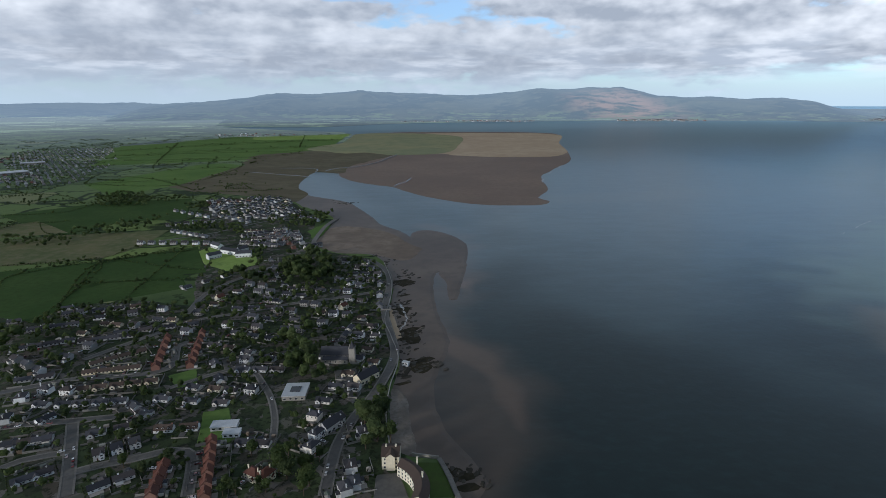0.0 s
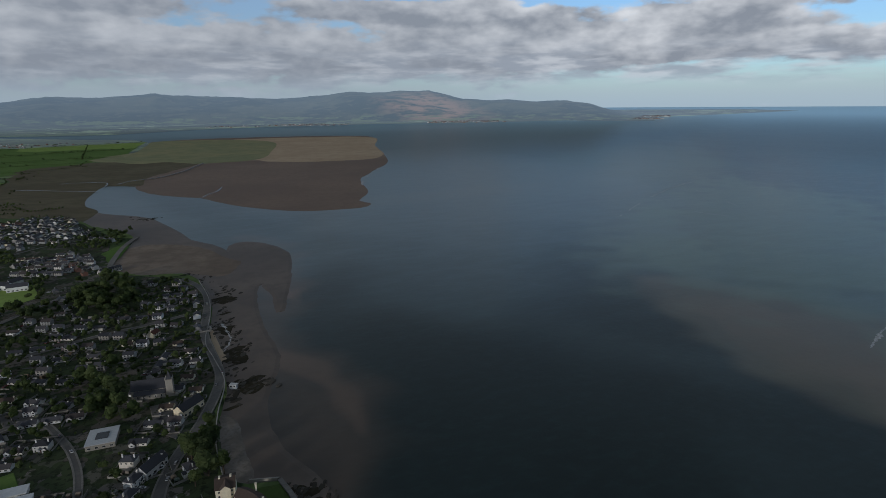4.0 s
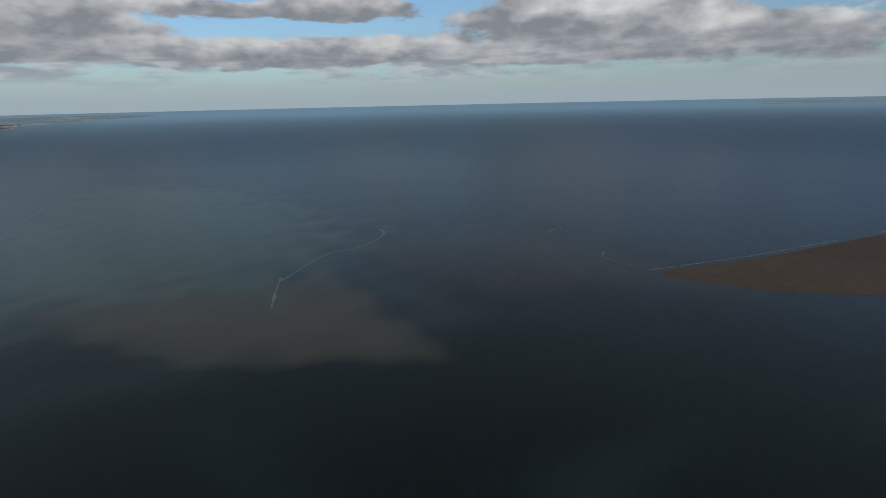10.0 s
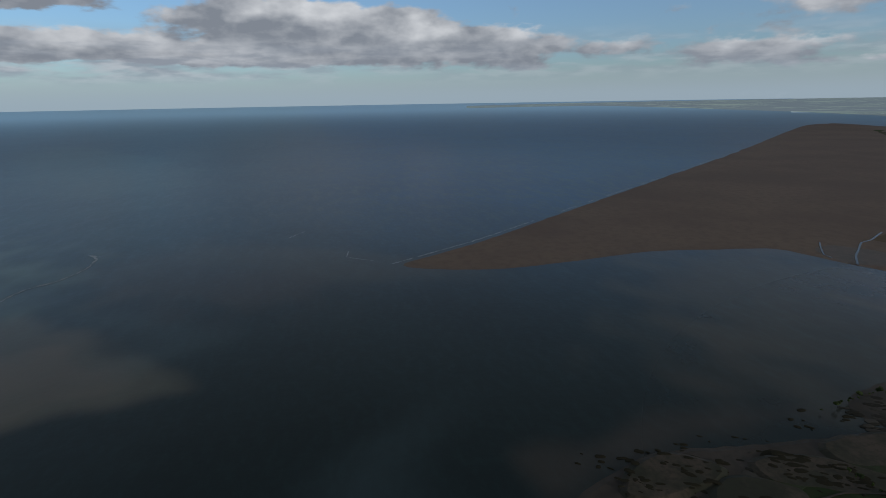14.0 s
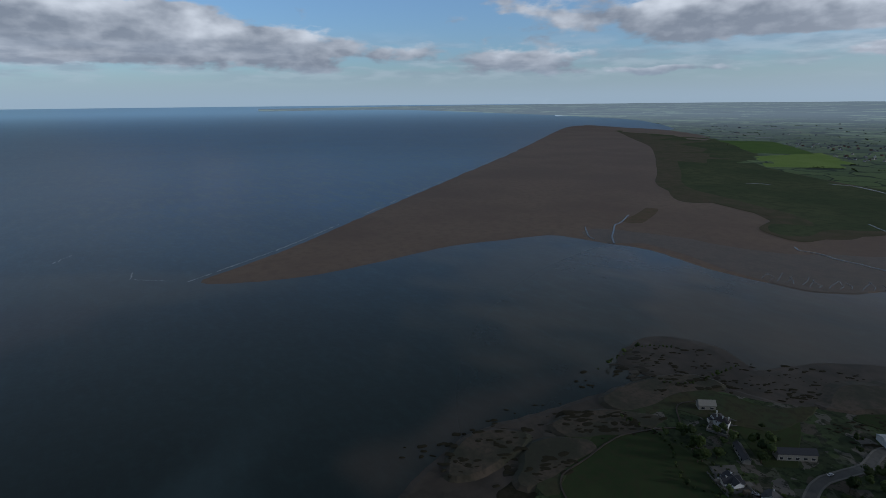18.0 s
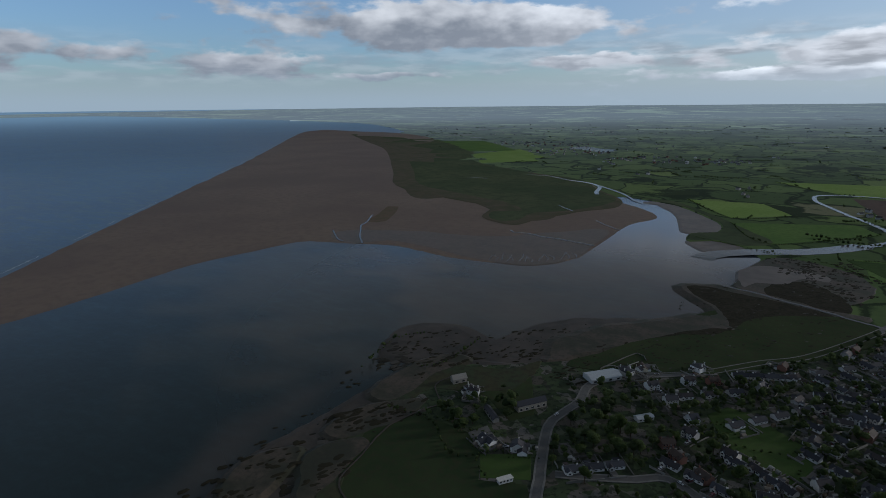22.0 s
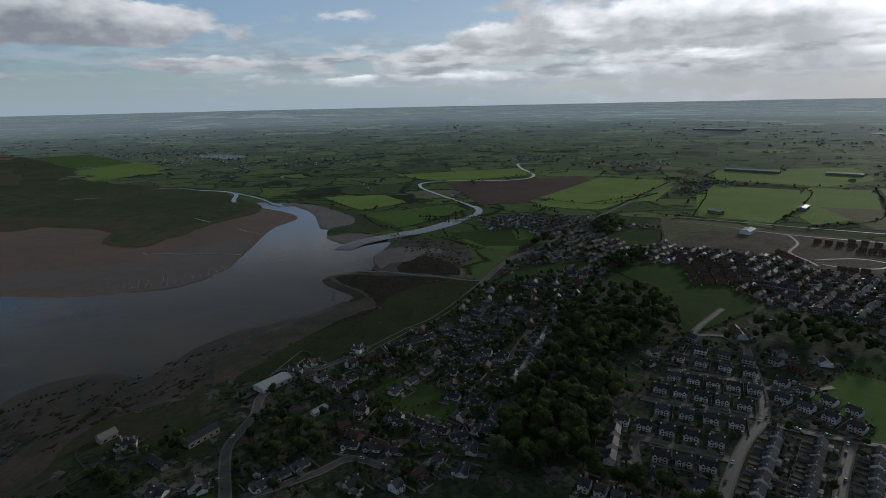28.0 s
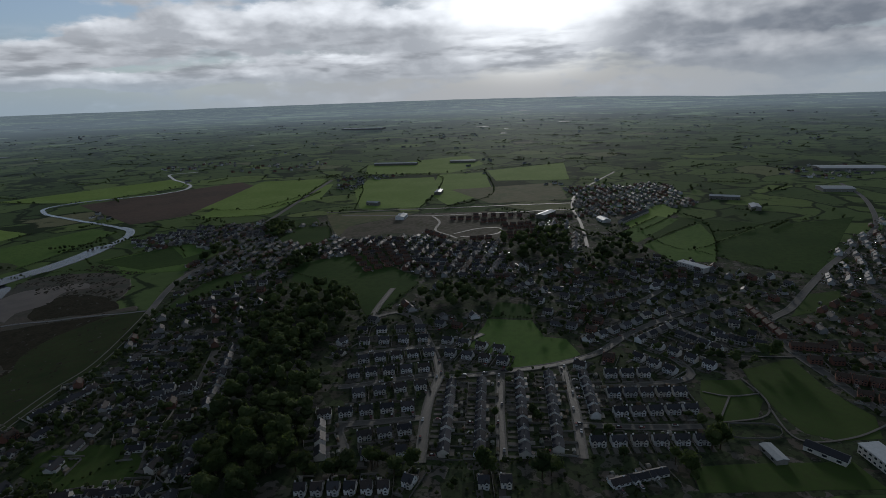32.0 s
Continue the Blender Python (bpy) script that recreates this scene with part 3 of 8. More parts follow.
BANK_N = [(-783, 2954), (-637, 4447), (79, 4751), (844, 4530), (692, 3606), (640, 3059), (575, 2600), (537, 2400), (400, 2059), (330, 1900), (309, 1780), (290, 1575), (240, 1430), (262, 1380), (226, 1330), (119, 1331),
          (51, 1364), (-20, 1432), (-75, 1507), (-148, 1635), (-212, 1683), (-298, 1786), (-351, 1933), (-366, 2211), (-304, 2433), (-228, 2704), (-405, 2804)]
bank_north = sheet("sandbank_north", spline(BANK_N, 20, 3.0, True), 0.7, M_BANK, "broad bare sandbank drying at low tide", "sandbank")
BANK_S = [(795, -132), (840, -198), (910, -305), (1028, -460), (1205, -692), (1500, -1080), (2090, -1855), (3542, -3687), (3800, -4190), (3600, -4230),
          (3287, -4120), (2782, -4020), (2072, -3480), (1300, -2380), (900, -1560), (700, -1450), (508, -1380), (372, -1440), (335, -1412), (285, -1372), (235, -1318), (192, -1236), (228, -1135), (239, -939), (247, -846),
          (271, -801), (325, -769), (419, -757), (541, -779), (621, -757), (670, -742), (718, -722), (742, -631), (762, -520), (748, -384), (741, -275), (757, -197)]
# the bank's far half stands in sun: the light is put into its colour
BANK_LIT = [(-712, 3172), (-603, 4203), (76, 4558), (826, 4433), (683, 3430), (569, 2669), (298, 2535), (44, 2627), (-235, 2789), (-413, 2861)]
sheet("dry_sand", spline(BANK_LIT, 20, 6, True), 1.0, material("dry_sand", two(3, (0.36, 0.275, 0.190), (0.42, 0.33, 0.23), 20, (0.31, 0.235, 0.165))), "far half of the bank, sunlight put into its sand colour", "sand")
bank_south = sheet("sandbank_south", spline(BANK_S, 14, 2.0, True), 0.7, M_BANK, "long brown tidal sandbank tapering to a point in the bay", "sandbank")
BEACH_S = [(0, -690), (61, -642), (97, -612), (120, -592), (143, -554), (162, -509), (158, -466), (177, -452), (219, -440), (253, -434), (266, -410), (270, -375), (274, -340), (279, -300),
           (284, -262), (288, -228), (282, -196), (270, -164), (250, -130), (180, -60), (120, -100), (180, -250), (200, -330), (180, -400), (100, -430), (60, -560)]
beach_south = sheet("beach_south", spline(BEACH_S, 8, 2.5, True), 0.5, M_MUD, "muddy foreshore below the green headland", "beach")
SHORE_FAR = [(-2323, 5785), (-1271, 5713), (-544, 6560), (466, 7037), (1584, 7361), (3339, 7300), (4253, 7536), (6000, 8100), (7786, 8850), (15585, 12861)]
ground_far = sheet("ground_far", spline(SHORE_FAR, 30, 4) + [(18000, 17000), (9000, 26000), (-8300, 24000), (-5800, 16000)], 3.0, M_FAR,
                   "low green coast across the bay with villages", "ground", skirt=False)


# mountains across the bay: a ridge height over each heading
def ridge(name, knots, dist, depth, label, seed, mat=None):
    """knots: heading and height of the crest in degrees over the eye's level."""
    az = np.arange(knots[0][0], knots[-1][0] + 0.01, 0.12)
    top = np.interp(az, [k[0] for k in knots], [k[1] for k in knots])
    verts, true, faces = [], [], []
    rows = 26
    for i, a in enumerate(az):
        for j in range(rows):
            f = j / (rows - 1)
            d = dist + depth * f
            crest = H + math.tan(radians(top[i])) * (dist + depth * 0.62)
            x, y = d * math.sin(radians(a)), d * math.cos(radians(a))
            n1 = 0.9 - 2.2 * abs(noise.noise(Vector((x / 1900, y / 2600, seed)))) + 0.5 * noise.noise(Vector((x / 700, y / 900, seed + 3)))
            n2 = noise.fractal(Vector((x / 520, y / 700, seed + 9)), 0.9, 2.1, 4)
            prof = math.sin(min(1.0, f / 0.62) * math.pi / 2) ** 1.5 if f < 0.62 else 1 - 0.5 * (f - 0.62) / 0.38
            z = 3 + (crest - 3) * prof * (1 + 0.7 * n1 * (1 - prof)) + 20 * n2 * (0.3 + prof)
            true.append((x, y))
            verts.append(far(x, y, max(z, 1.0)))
    for i in range(len(az) - 1):
        for j in range(rows - 1):
            faces.append([i * rows + j, (i + 1) * rows + j, (i + 1) * rows + j + 1, i * rows + j + 1])
    return tagged(mesh_ob(name, verts, faces, mat or M_HILL, true, smooth=True), label, "mountain", kind="structure")


ridge("mountain_range", [(-31, -1.3), (-28, -0.5), (-25, -0.1), (-20, 0.35), (-16, 0.87), (-12, 0.8), (-8, 1.14), (-4, 0.85), (0, 0.75), (4, 0.7), (6.5, 0.94), (9.3, 1.24),
      (13, 1.25), (17.2, 1.44), (19, 1.0), (20.3, 0.6), (24, 0.45), (27, 0.35), (30.5, 0.3), (33, 0.0), (34.6, -0.5), (36.5, -0.9), (39, -1.25)], 8600, 5200,
      "long blue-grey mountain ridge across the bay", 1.0)


# the country beyond 3.7 km, up to the horizon
verts, true, faces = [], [], []
az = np.arange(106, 339.1, 0.5)
ROWS_B = 40
for a in az:
    r0 = np.interp(a, [k[0] for k in INNER], [k[1] for k in INNER])
    for j in range(ROWS_B):
        d = r0 * (np.interp(a, (106, 150, 222, 246), (23000, 44000, 44000, 17000)) / r0) ** (j / (ROWS_B - 1))
        x, y = d * math.sin(radians(a)), d * math.cos(radians(a))
        roll_ = noise.fractal(Vector((x, y, 0)) / 2600, 1.0, 2.0, 4)
        hill = max(0.0, (0.2 + roll_) * 0.0006 * max(0.0, d - 9000)) * min(1.0, max(0.0, (325 - a) / 20)) * min(1.0, max(0.0, (a - 112) / 30)) + (150 * math.exp(-((a - 168) / 9) ** 2 - ((d - 17000) / 3500) ** 2))
        true.append((x, y))
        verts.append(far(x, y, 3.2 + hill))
for i in range(len(az) - 1):
    for j in range(ROWS_B - 1):
        faces.append([(i + 1) * ROWS_B + j, (i + 1) * ROWS_B + j + 1, i * ROWS_B + j + 1, i * ROWS_B + j])
tagged(mesh_ob("backdrop_country", verts, faces, M_BACK, true, level=True), "hazy patchwork of fields and hedges up to the horizon", "countryside", kind="structure")
ridge("backdrop_hills", [(-66, -1.0), (-60, -0.4), (-50, 0.0), (-44, -0.1), (-38, -0.1), (-33, 0.0), (-28, 0.0), (-24, -0.2), (-20, -0.5), (-16, -1.0)], 12000, 5000, "faint blue hills far inland", 5.0)

# ---- shared builders ----
def tint(a, b, grain=0.35, scale=0.6, lo=0.7, hi=1.15, c=None):
    """Each object or island takes a colour of its own between a and b, weathered by grain."""
    def paint(g, pos):
        rnd = g.node("ShaderNodeObjectInfo").outputs["Random"]
        isl = g.node("ShaderNodeNewGeometry").outputs["Random Per Island"]
        f = g.math("FRACT", g.math("ADD", rnd, isl))
        col = g.mix(f, a, b) if c is None else g.ramp(f, (0.0, a), (0.5, b), (0.8, c), (1.0, a))
        dirt = g.math("ADD", lo, g.math("MULTIPLY", g.noise(pos, scale, 5, 0.65), hi - lo))
        cc = g.node("ShaderNodeCombineColor")
        for i in range(3):
            g.put(cc.inputs[i], dirt)
        return g.mix(1.0, col, cc.outputs[0], "MULTIPLY")
    return paint


M_WHITE = material("white_render", tint((0.77, 0.78, 0.795), (0.48, 0.485, 0.49), c=(0.64, 0.605, 0.55)), 0.8)
# darker render for far houses: wall shade put into the colour
M_SHADED_RENDER = material("shaded_render", tint((0.42, 0.425, 0.43), (0.26, 0.265, 0.27), c=(0.34, 0.32, 0.30)), 0.85)
M_CREAM = material("cream_render", tint((0.66, 0.58, 0.42), (0.72, 0.68, 0.56)), 0.8)
M_BRICK = material("red_brick", tint((0.20, 0.105, 0.082), (0.26, 0.15, 0.12), scale=2.0), 0.85)
M_STONE = material("grey_stone", tint((0.24, 0.23, 0.21), (0.32, 0.30, 0.27), scale=1.2), 0.85)
M_SLATE = material("dark_slate", tint((0.036, 0.038, 0.046), (0.074, 0.075, 0.086), scale=1.5, c=(0.066, 0.056, 0.054)), 0.5, spec=0.09)
M_BROWNT = material("brown_tile", tint((0.070, 0.054, 0.047), (0.098, 0.074, 0.063), scale=1.5), 0.6, spec=0.06)
M_REDT = material("red_tile", tint((0.135, 0.062, 0.047), (0.098, 0.050, 0.041), scale=1.5), 0.7)
M_PALE = material("pale_sheet_roof", tint((0.42, 0.44, 0.46), (0.55, 0.57, 0.60)), 0.45)
M_GLASS = material("window_glass", lambda g, p: (0.03, 0.035, 0.04), 0.08, spec=0.5)
M_FRAME = material("white_frame", lambda g, p: (0.72, 0.72, 0.70), 0.5)
M_DOOR = material("painted_door", tint((0.10, 0.05, 0.04), (0.05, 0.08, 0.13)), 0.5)
M_ROAD = material("asphalt", two(20, (0.084, 0.080, 0.076), (0.118, 0.110, 0.102), 300, (0.068, 0.066, 0.064)), 0.65, spec=0.25)
M_PAVE = material("concrete_paving", two(30, (0.150, 0.143, 0.134), (0.200, 0.190, 0.176), 400, (0.120, 0.115, 0.108)), 0.85)
M_WALL = material("garden_wall", tint((0.15, 0.145, 0.135), (0.30, 0.29, 0.27)), 0.85)
M_BARK = material("bark", speckled((0.06, 0.045, 0.032), (0.10, 0.08, 0.06), 2.0))


def p_leaf(a, b, c):
    def paint(g, pos):
        rnd = g.node("ShaderNodeObjectInfo").outputs["Random"]
        isl = g.node("ShaderNodeNewGeometry").outputs["Random Per Island"]
        big = g.noise(pos, 0.02, 2)
        f = g.math("ADD", g.math("MULTIPLY", isl, 0.45), g.math("ADD", g.math("MULTIPLY", rnd, 0.3), g.math("MULTIPLY", g.math("SUBTRACT", big, 0.35), 0.9)))
        return g.ramp(f, (0.05, a), (0.45, b), (0.95, c))
    return paint


M_LEAF = material("leaves", p_leaf((0.023, 0.036, 0.017), (0.046, 0.066, 0.027), (0.090, 0.116, 0.046)), 0.75)
M_LEAF_LIGHT = material("light_leaves", p_leaf((0.040, 0.059, 0.027), (0.068, 0.092, 0.039), (0.110, 0.137, 0.058)), 0.75)
M_LEAF_DARK = material("dark_leaves", p_leaf((0.022, 0.034, 0.018), (0.036, 0.052, 0.024), (0.062, 0.078, 0.036)), 0.75)


def leaf_light(m, share, colour):
    """A leaf lets some of the sun through."""
    g = Graph(m.node_tree, True)
    p = [n for n in g.n if n.type == "BSDF_PRINCIPLED"][0]
    out = [n for n in g.n if n.type == "OUTPUT_MATERIAL"][0]
    tr, mx = g.node("ShaderNodeBsdfTranslucent"), g.node("ShaderNodeMixShader")
    g.put(tr.inputs[0], colour)
    mx.inputs[0].default_value = share
    g.l.new(p.outputs[0], mx.inputs[1])
    g.l.new(tr.outputs[0], mx.inputs[2])
    g.l.new(mx.outputs[0], out.inputs[0])


leaf_light(M_LEAF, 0.45, (0.135, 0.185, 0.048))
leaf_light(M_LEAF_LIGHT, 0.45, (0.150, 0.200, 0.060))
leaf_light(M_LEAF_DARK, 0.40, (0.090, 0.125, 0.036))


def slab(bm, x0, x1, y0, y1, z0, z1, mi=0):
    """A closed box between the bounds."""
    v = [bm.verts.new((x, y, z)) for z in (z0, z1) for y in (y0, y1) for x in (x0, x1)]
    for f in ((0, 2, 3, 1), (4, 5, 7, 6), (0, 1, 5, 4), (2, 6, 7, 3), (0, 4, 6, 2), (1, 3, 7, 5)):
        bm.faces.new([v[i] for i in f]).material_index = mi


def prism(bm, prof, x0, x1, mi=0, across=False):
    """An outline in (y, z) drawn along x; across: in (x, z) drawn along y."""
    def at(p, s):
        return (p[0], s, p[1]) if across else (s, p[0], p[1])
    a = [bm.verts.new(at(p, x0)) for p in prof]
    b = [bm.verts.new(at(p, x1)) for p in prof]
    n = len(prof)
    for i in range(n):
        bm.faces.new((a[i], a[(i + 1) % n], b[(i + 1) % n], b[i])).material_index = mi
    bm.faces.new(a[::-1]).material_index = mi
    bm.faces.new(b).material_index = mi


def part(name, bm, mat, parent=None, label=""):
    bmesh.ops.recalc_face_normals(bm, faces=bm.faces)
    me = bpy.data.meshes.new(name)
    bm.to_mesh(me)
    bm.free()
    for m in (mat if isinstance(mat, (list, tuple)) else [mat]):
        me.materials.append(m)
    ob = new(name, me)
    ob.parent = parent
    return tagged(ob, label) if label else ob


def shaped(name, mat, parent, fn, label=""):
    bm = bmesh.new()
    fn(bm)
    return part(name, bm, mat, parent, label)


def gable_roof(L, W, eaves, rise, over=0.35, thick=0.22, cx=0.0, cy=0.0):
    """Two thick slopes that meet at a ridge along x."""
    def fn(bm):
        h, k = W / 2 + over, eaves - over * rise / (W / 2)
        top = eaves + rise
        prof = [(cy - h, k), (cy, top), (cy + h, k), (cy + h, k + thick), (cy, top + thick * 1.2), (cy - h, k + thick)]
        prism(bm, prof, cx - L / 2 - over, cx + L / 2 + over)
    return fn


def gable_body(L, W, eaves, rise, cx=0.0, cy=0.0):
    return lambda bm: prism(bm, [(cy - W / 2, -1.2), (cy + W / 2, -1.2), (cy + W / 2, eaves), (cy, eaves + rise - 0.05), (cy - W / 2, eaves)],
                            cx - L / 2, cx + L / 2)


def hip_roof(L, W, eaves, rise, over=0.4):
    def fn(bm):
        a, b, r = L / 2 + over, W / 2 + over, max(L / 2 - W / 2, 0.4)
        lo = [bm.verts.new(p) for p in ((-a, -b, eaves), (a, -b, eaves), (a, b, eaves), (-a, b, eaves))]
        up_ = [bm.verts.new(p) for p in ((-a, -b, eaves + 0.2), (a, -b, eaves + 0.2), (a, b, eaves + 0.2), (-a, b, eaves + 0.2))]
        r1, r2 = bm.verts.new((-r, 0, eaves + rise)), bm.verts.new((r, 0, eaves + rise))
        bm.faces.new(lo[::-1])
        for i in range(4):
            bm.faces.new((lo[i], lo[(i + 1) % 4], up_[(i + 1) % 4], up_[i]))
        bm.faces.new((up_[0], up_[1], r2, r1))
        bm.faces.new((up_[1], up_[2], r2))
        bm.faces.new((up_[2], up_[3], r1, r2))
        bm.faces.new((up_[3], up_[0], r1))
    return fn


def window(parent, x, y, z, w, h, side):
    """A framed pane in the wall that faces -y (side -1) or +y (side 1), or the gable ends (side 2, -2)."""
    def fn(bm):
        e = 0.07
        if abs(side) == 1:
            s = side
            slab(bm, x - w / 2, x + w / 2, min(y, y + s * 0.06), max(y, y + s * 0.06), z, z + h, 0)
            slab(bm, x - w / 2 + e, x + w / 2 - e, min(y, y + s * 0.075), max(y, y + s * 0.075), z + e, z + h - e, 1)
        else:
            s = 1 if side > 0 else -1
            slab(bm, min(x, x + s * 0.06), max(x, x + s * 0.06), y - w / 2, y + w / 2, z, z + h, 0)
            slab(bm, min(x, x + s * 0.075), max(x, x + s * 0.075), y - w / 2 + e, y + w / 2 - e, z + e, z + h - e, 1)
    return shaped("window", [M_FRAME, M_GLASS], parent, fn)


def door(parent, x, y, side=-1):
    return shaped("door", M_DOOR, parent, lambda bm: slab(bm, x - 0.5, x + 0.5, min(y, y + side * 0.07), max(y, y + side * 0.07), 0, 2.05))


def chimney(parent, x, y, z0, z1, mat):
    def fn(bm):
        slab(bm, x - 0.5, x + 0.5, y - 0.35, y + 0.35, z0, z1)
        slab(bm, x - 0.6, x + 0.6, y - 0.45, y + 0.45, z1, z1 + 0.15)
    stack = shaped("chimney", mat, parent, fn)
    shaped("chimney_pot", M_REDT, stack, lambda bm: bmesh.ops.create_cone(bm, segments=8, radius1=0.16, radius2=0.12, depth=0.5, matrix=Matrix.Translation((x, y, z1 + 0.4))),
           "clay chimney pot")
    return stack


def dormer(parent, x, W, eaves, rise, mat, roof):
    def fn(bm):
        y0 = -W / 2 + 0.7
        prism(bm, [(x - 0.9, eaves + 0.1), (x + 0.9, eaves + 0.1), (x + 0.9, eaves + 1.4), (x, eaves + 2.1), (x - 0.9, eaves + 1.4)], y0, y0 + 2.2, 0, True)
        slab(bm, x - 0.6, x + 0.6, y0 - 0.05, y0, eaves + 0.5, eaves + 1.4, 1)
        prism(bm, [(x - 1.1, eaves + 1.3), (x, eaves + 2.15), (x + 1.1, eaves + 1.3), (x + 1.1, eaves + 1.42), (x, eaves + 2.3), (x - 1.1, eaves + 1.42)],
              y0 - 0.15, y0 + 2.6, 2, True)
    return shaped("dormer", [mat, M_GLASS, roof], parent, fn)


def front_gable(parent, x, w, depth, y0, eaves, rise, mat, roof):
    """A short wing with a gable towards -y."""
    def fn(bm):
        prism(bm, [(x - w / 2, -0.9), (x + w / 2, -0.9), (x + w / 2, eaves), (x, eaves + rise), (x - w / 2, eaves)], y0 - depth, y0 + 2.5, 0, True)
        e = 0.3
        prism(bm, [(x - w / 2 - e, eaves - 0.15), (x, eaves + rise + 0.05), (x + w / 2 + e, eaves - 0.15), (x + w / 2 + e, eaves + 0.08), (x, eaves + rise + 0.3),
                   (x - w / 2 - e, eaves + 0.08)], y0 - depth - 0.2, y0 + 3.0, 1, True)
        for z in ((0.9, 3.4) if eaves > 4 else (0.9,)):
            slab(bm, x - 0.8, x + 0.8, y0 - depth - 0.05, y0 - depth, z, z + 1.2, 2)
    return shaped("front_gable", [mat, roof, M_GLASS], parent, fn)


# the kinds of house: length, depth, eaves, rise, wall, roof, label
KINDS = {
    "semi": (12.0, 8.4, 5.0, 2.9, M_WHITE, M_SLATE, "pair of semi-detached houses, pale rendered walls, dark slate roof"),
    "gable": (8.2, 9.4, 4.9, 3.2, M_WHITE, M_SLATE, "detached two-storey house, white render, dark slate roof"),
    "bungalow": (14.5, 7.8, 2.7, 2.3, M_WHITE, M_SLATE, "long low bungalow, pale render, dark tiled roof"),
    "brown": (12.5, 8.0, 2.7, 2.4, M_CREAM, M_BROWNT, "bungalow with a brown tiled roof in a garden"),
    "redrow": (9.0, 7.8, 4.6, 3.4, M_BRICK, M_REDT, "red-brick terraced house with a steep red tiled roof"),
    "dormer": (15.5, 7.6, 2.8, 3.3, M_WHITE, M_BROWNT, "dormer bungalow with three white dormers in a brown roof"),
    "brick": (11.5, 8.2, 5.0, 2.7, M_BRICK, M_BROWNT, "brick terraced house with a brown tiled roof"),
    "villa": (11.5, 9.0, 5.6, 2.6, M_WHITE, M_SLATE, "white two-storey villa with a hipped slate roof"),
    "redvilla": (12.0, 9.0, 5.2, 3.4, M_CREAM, M_REDT, "cream villa with a red tiled hipped roof"),
}
protos = {}


def make_house(kind):
    L, W, e, r, wall, roof, label = KINDS[kind]
    name = {"semi": "semi_detached_house", "gable": "detached_house", "brown": "bungalow", "redrow": "terraced_house", "dormer": "dormer_bungalow",
            "brick": "terraced_house", "redvilla": "villa"}.get(kind, kind)
    top = tagged(new(name), label, "house", "houses of the town")
    if kind in ("villa", "redvilla"):
        shaped("wall", wall, top, lambda bm: slab(bm, -L / 2, L / 2, -W / 2, W / 2, -1.2, e))
        shaped("roof", roof, top, hip_roof(L, W, e, r))
    else:
        shaped("wall", wall, top, gable_body(L, W, e, r))
        shaped("roof", roof, top, gable_roof(L, W, e, r))
    ridge_z = e + r
    if kind in ("semi", "brick"):
        for x in (-L / 2 + 0.6, L / 2 - 0.6):
            chimney(top, x, 0, ridge_z - 0.9, ridge_z + 1.1, wall)
        for x in (-L / 4 - 0.6, L / 4 + 0.6):
            front_gable(top, x, 3.0, 0.9, -W / 2, e - 0.4, 1.9, wall, roof)
        for x in (-1.5, 1.5):
            window(top, x, -W / 2, 3.2, 1.1, 1.2, -1)
            door(top, x, -W / 2)
        for x in (-4, -1.6, 1.6, 4):
            window(top, x, W / 2, 3.2, 1.2, 1.1, 1)
            window(top, x, W / 2, 0.9, 1.5, 1.2, 1)
    elif kind == "gable":
        chimney(top, -L / 2 + 0.6, 1, ridge_z - 1.2, ridge_z + 0.9, wall)
        window(top, L / 2, -1.8, 0.9, 1.7, 1.2, 2)
        window(top, L / 2, 1.8, 3.2, 1.2, 1.1, 2)
        window(top, -L / 2, 1.8, 0.9, 1.7, 1.2, -2)
        window(top, -L / 2, -1.8, 3.2, 1.2, 1.1, -2)
        front_gable(top, 1.8, 3.4, 1.2, -W / 2, e - 0.4, 2.0, wall, roof)
        window(top, -2.2, -W / 2, 3.2, 1.3, 1.2, -1)
        door(top, -1.2, -W / 2)
    elif kind in ("bungalow", "brown"):
        chimney(top, L * 0.22, 0, ridge_z - 0.7, ridge_z + 1.0, wall)
        front_gable(top, -L * 0.28, 4.4, 1.6, -W / 2, e - 0.1, 1.8, wall, roof)
        for x in (0.5, L * 0.3):
            window(top, x, -W / 2, 0.9, 1.9, 1.2, -1)
        for x in (-L * 0.3, 0, L * 0.3):
            window(top, x, W / 2, 0.9, 1.6, 1.2, 1)
        door(top, -1.3, -W / 2)
    elif kind == "dormer":
        for x in (-4.6, 0, 4.6):
            dormer(top, x, W, e, r, M_WHITE, roof)
        for x in (-5, -2.4, 2.4, 5):
            window(top, x, -W / 2, 0.9, 1.6, 1.2, -1)
        door(top, 0, -W / 2)
        chimney(top, L / 2 - 0.6, 0, ridge_z - 0.8, ridge_z + 0.9, M_BRICK)
    elif kind == "redrow":
        chimney(top, L / 2 - 0.6, 0.6, ridge_z - 1.0, ridge_z + 0.9, M_BRICK)
        front_gable(top, -1.8, 3.4, 0.9, -W / 2, e - 0.5, 2.3, M_BRICK, roof)
        window(top, 2.2, -W / 2, 3.0, 1.3, 1.2, -1)
        window(top, 2.6, -W / 2, 0.9, 1.5, 1.2, -1)
        door(top, 0.9, -W / 2)
        for x in (-2.5, 2.5):
            window(top, x, W / 2, 3.0, 1.3, 1.2, 1)
    else:
        for x in (-L / 2 + 1.2, L / 2 - 1.2):
            chimney(top, x, 0, e + r * 0.35, ridge_z + 1.2, wall)
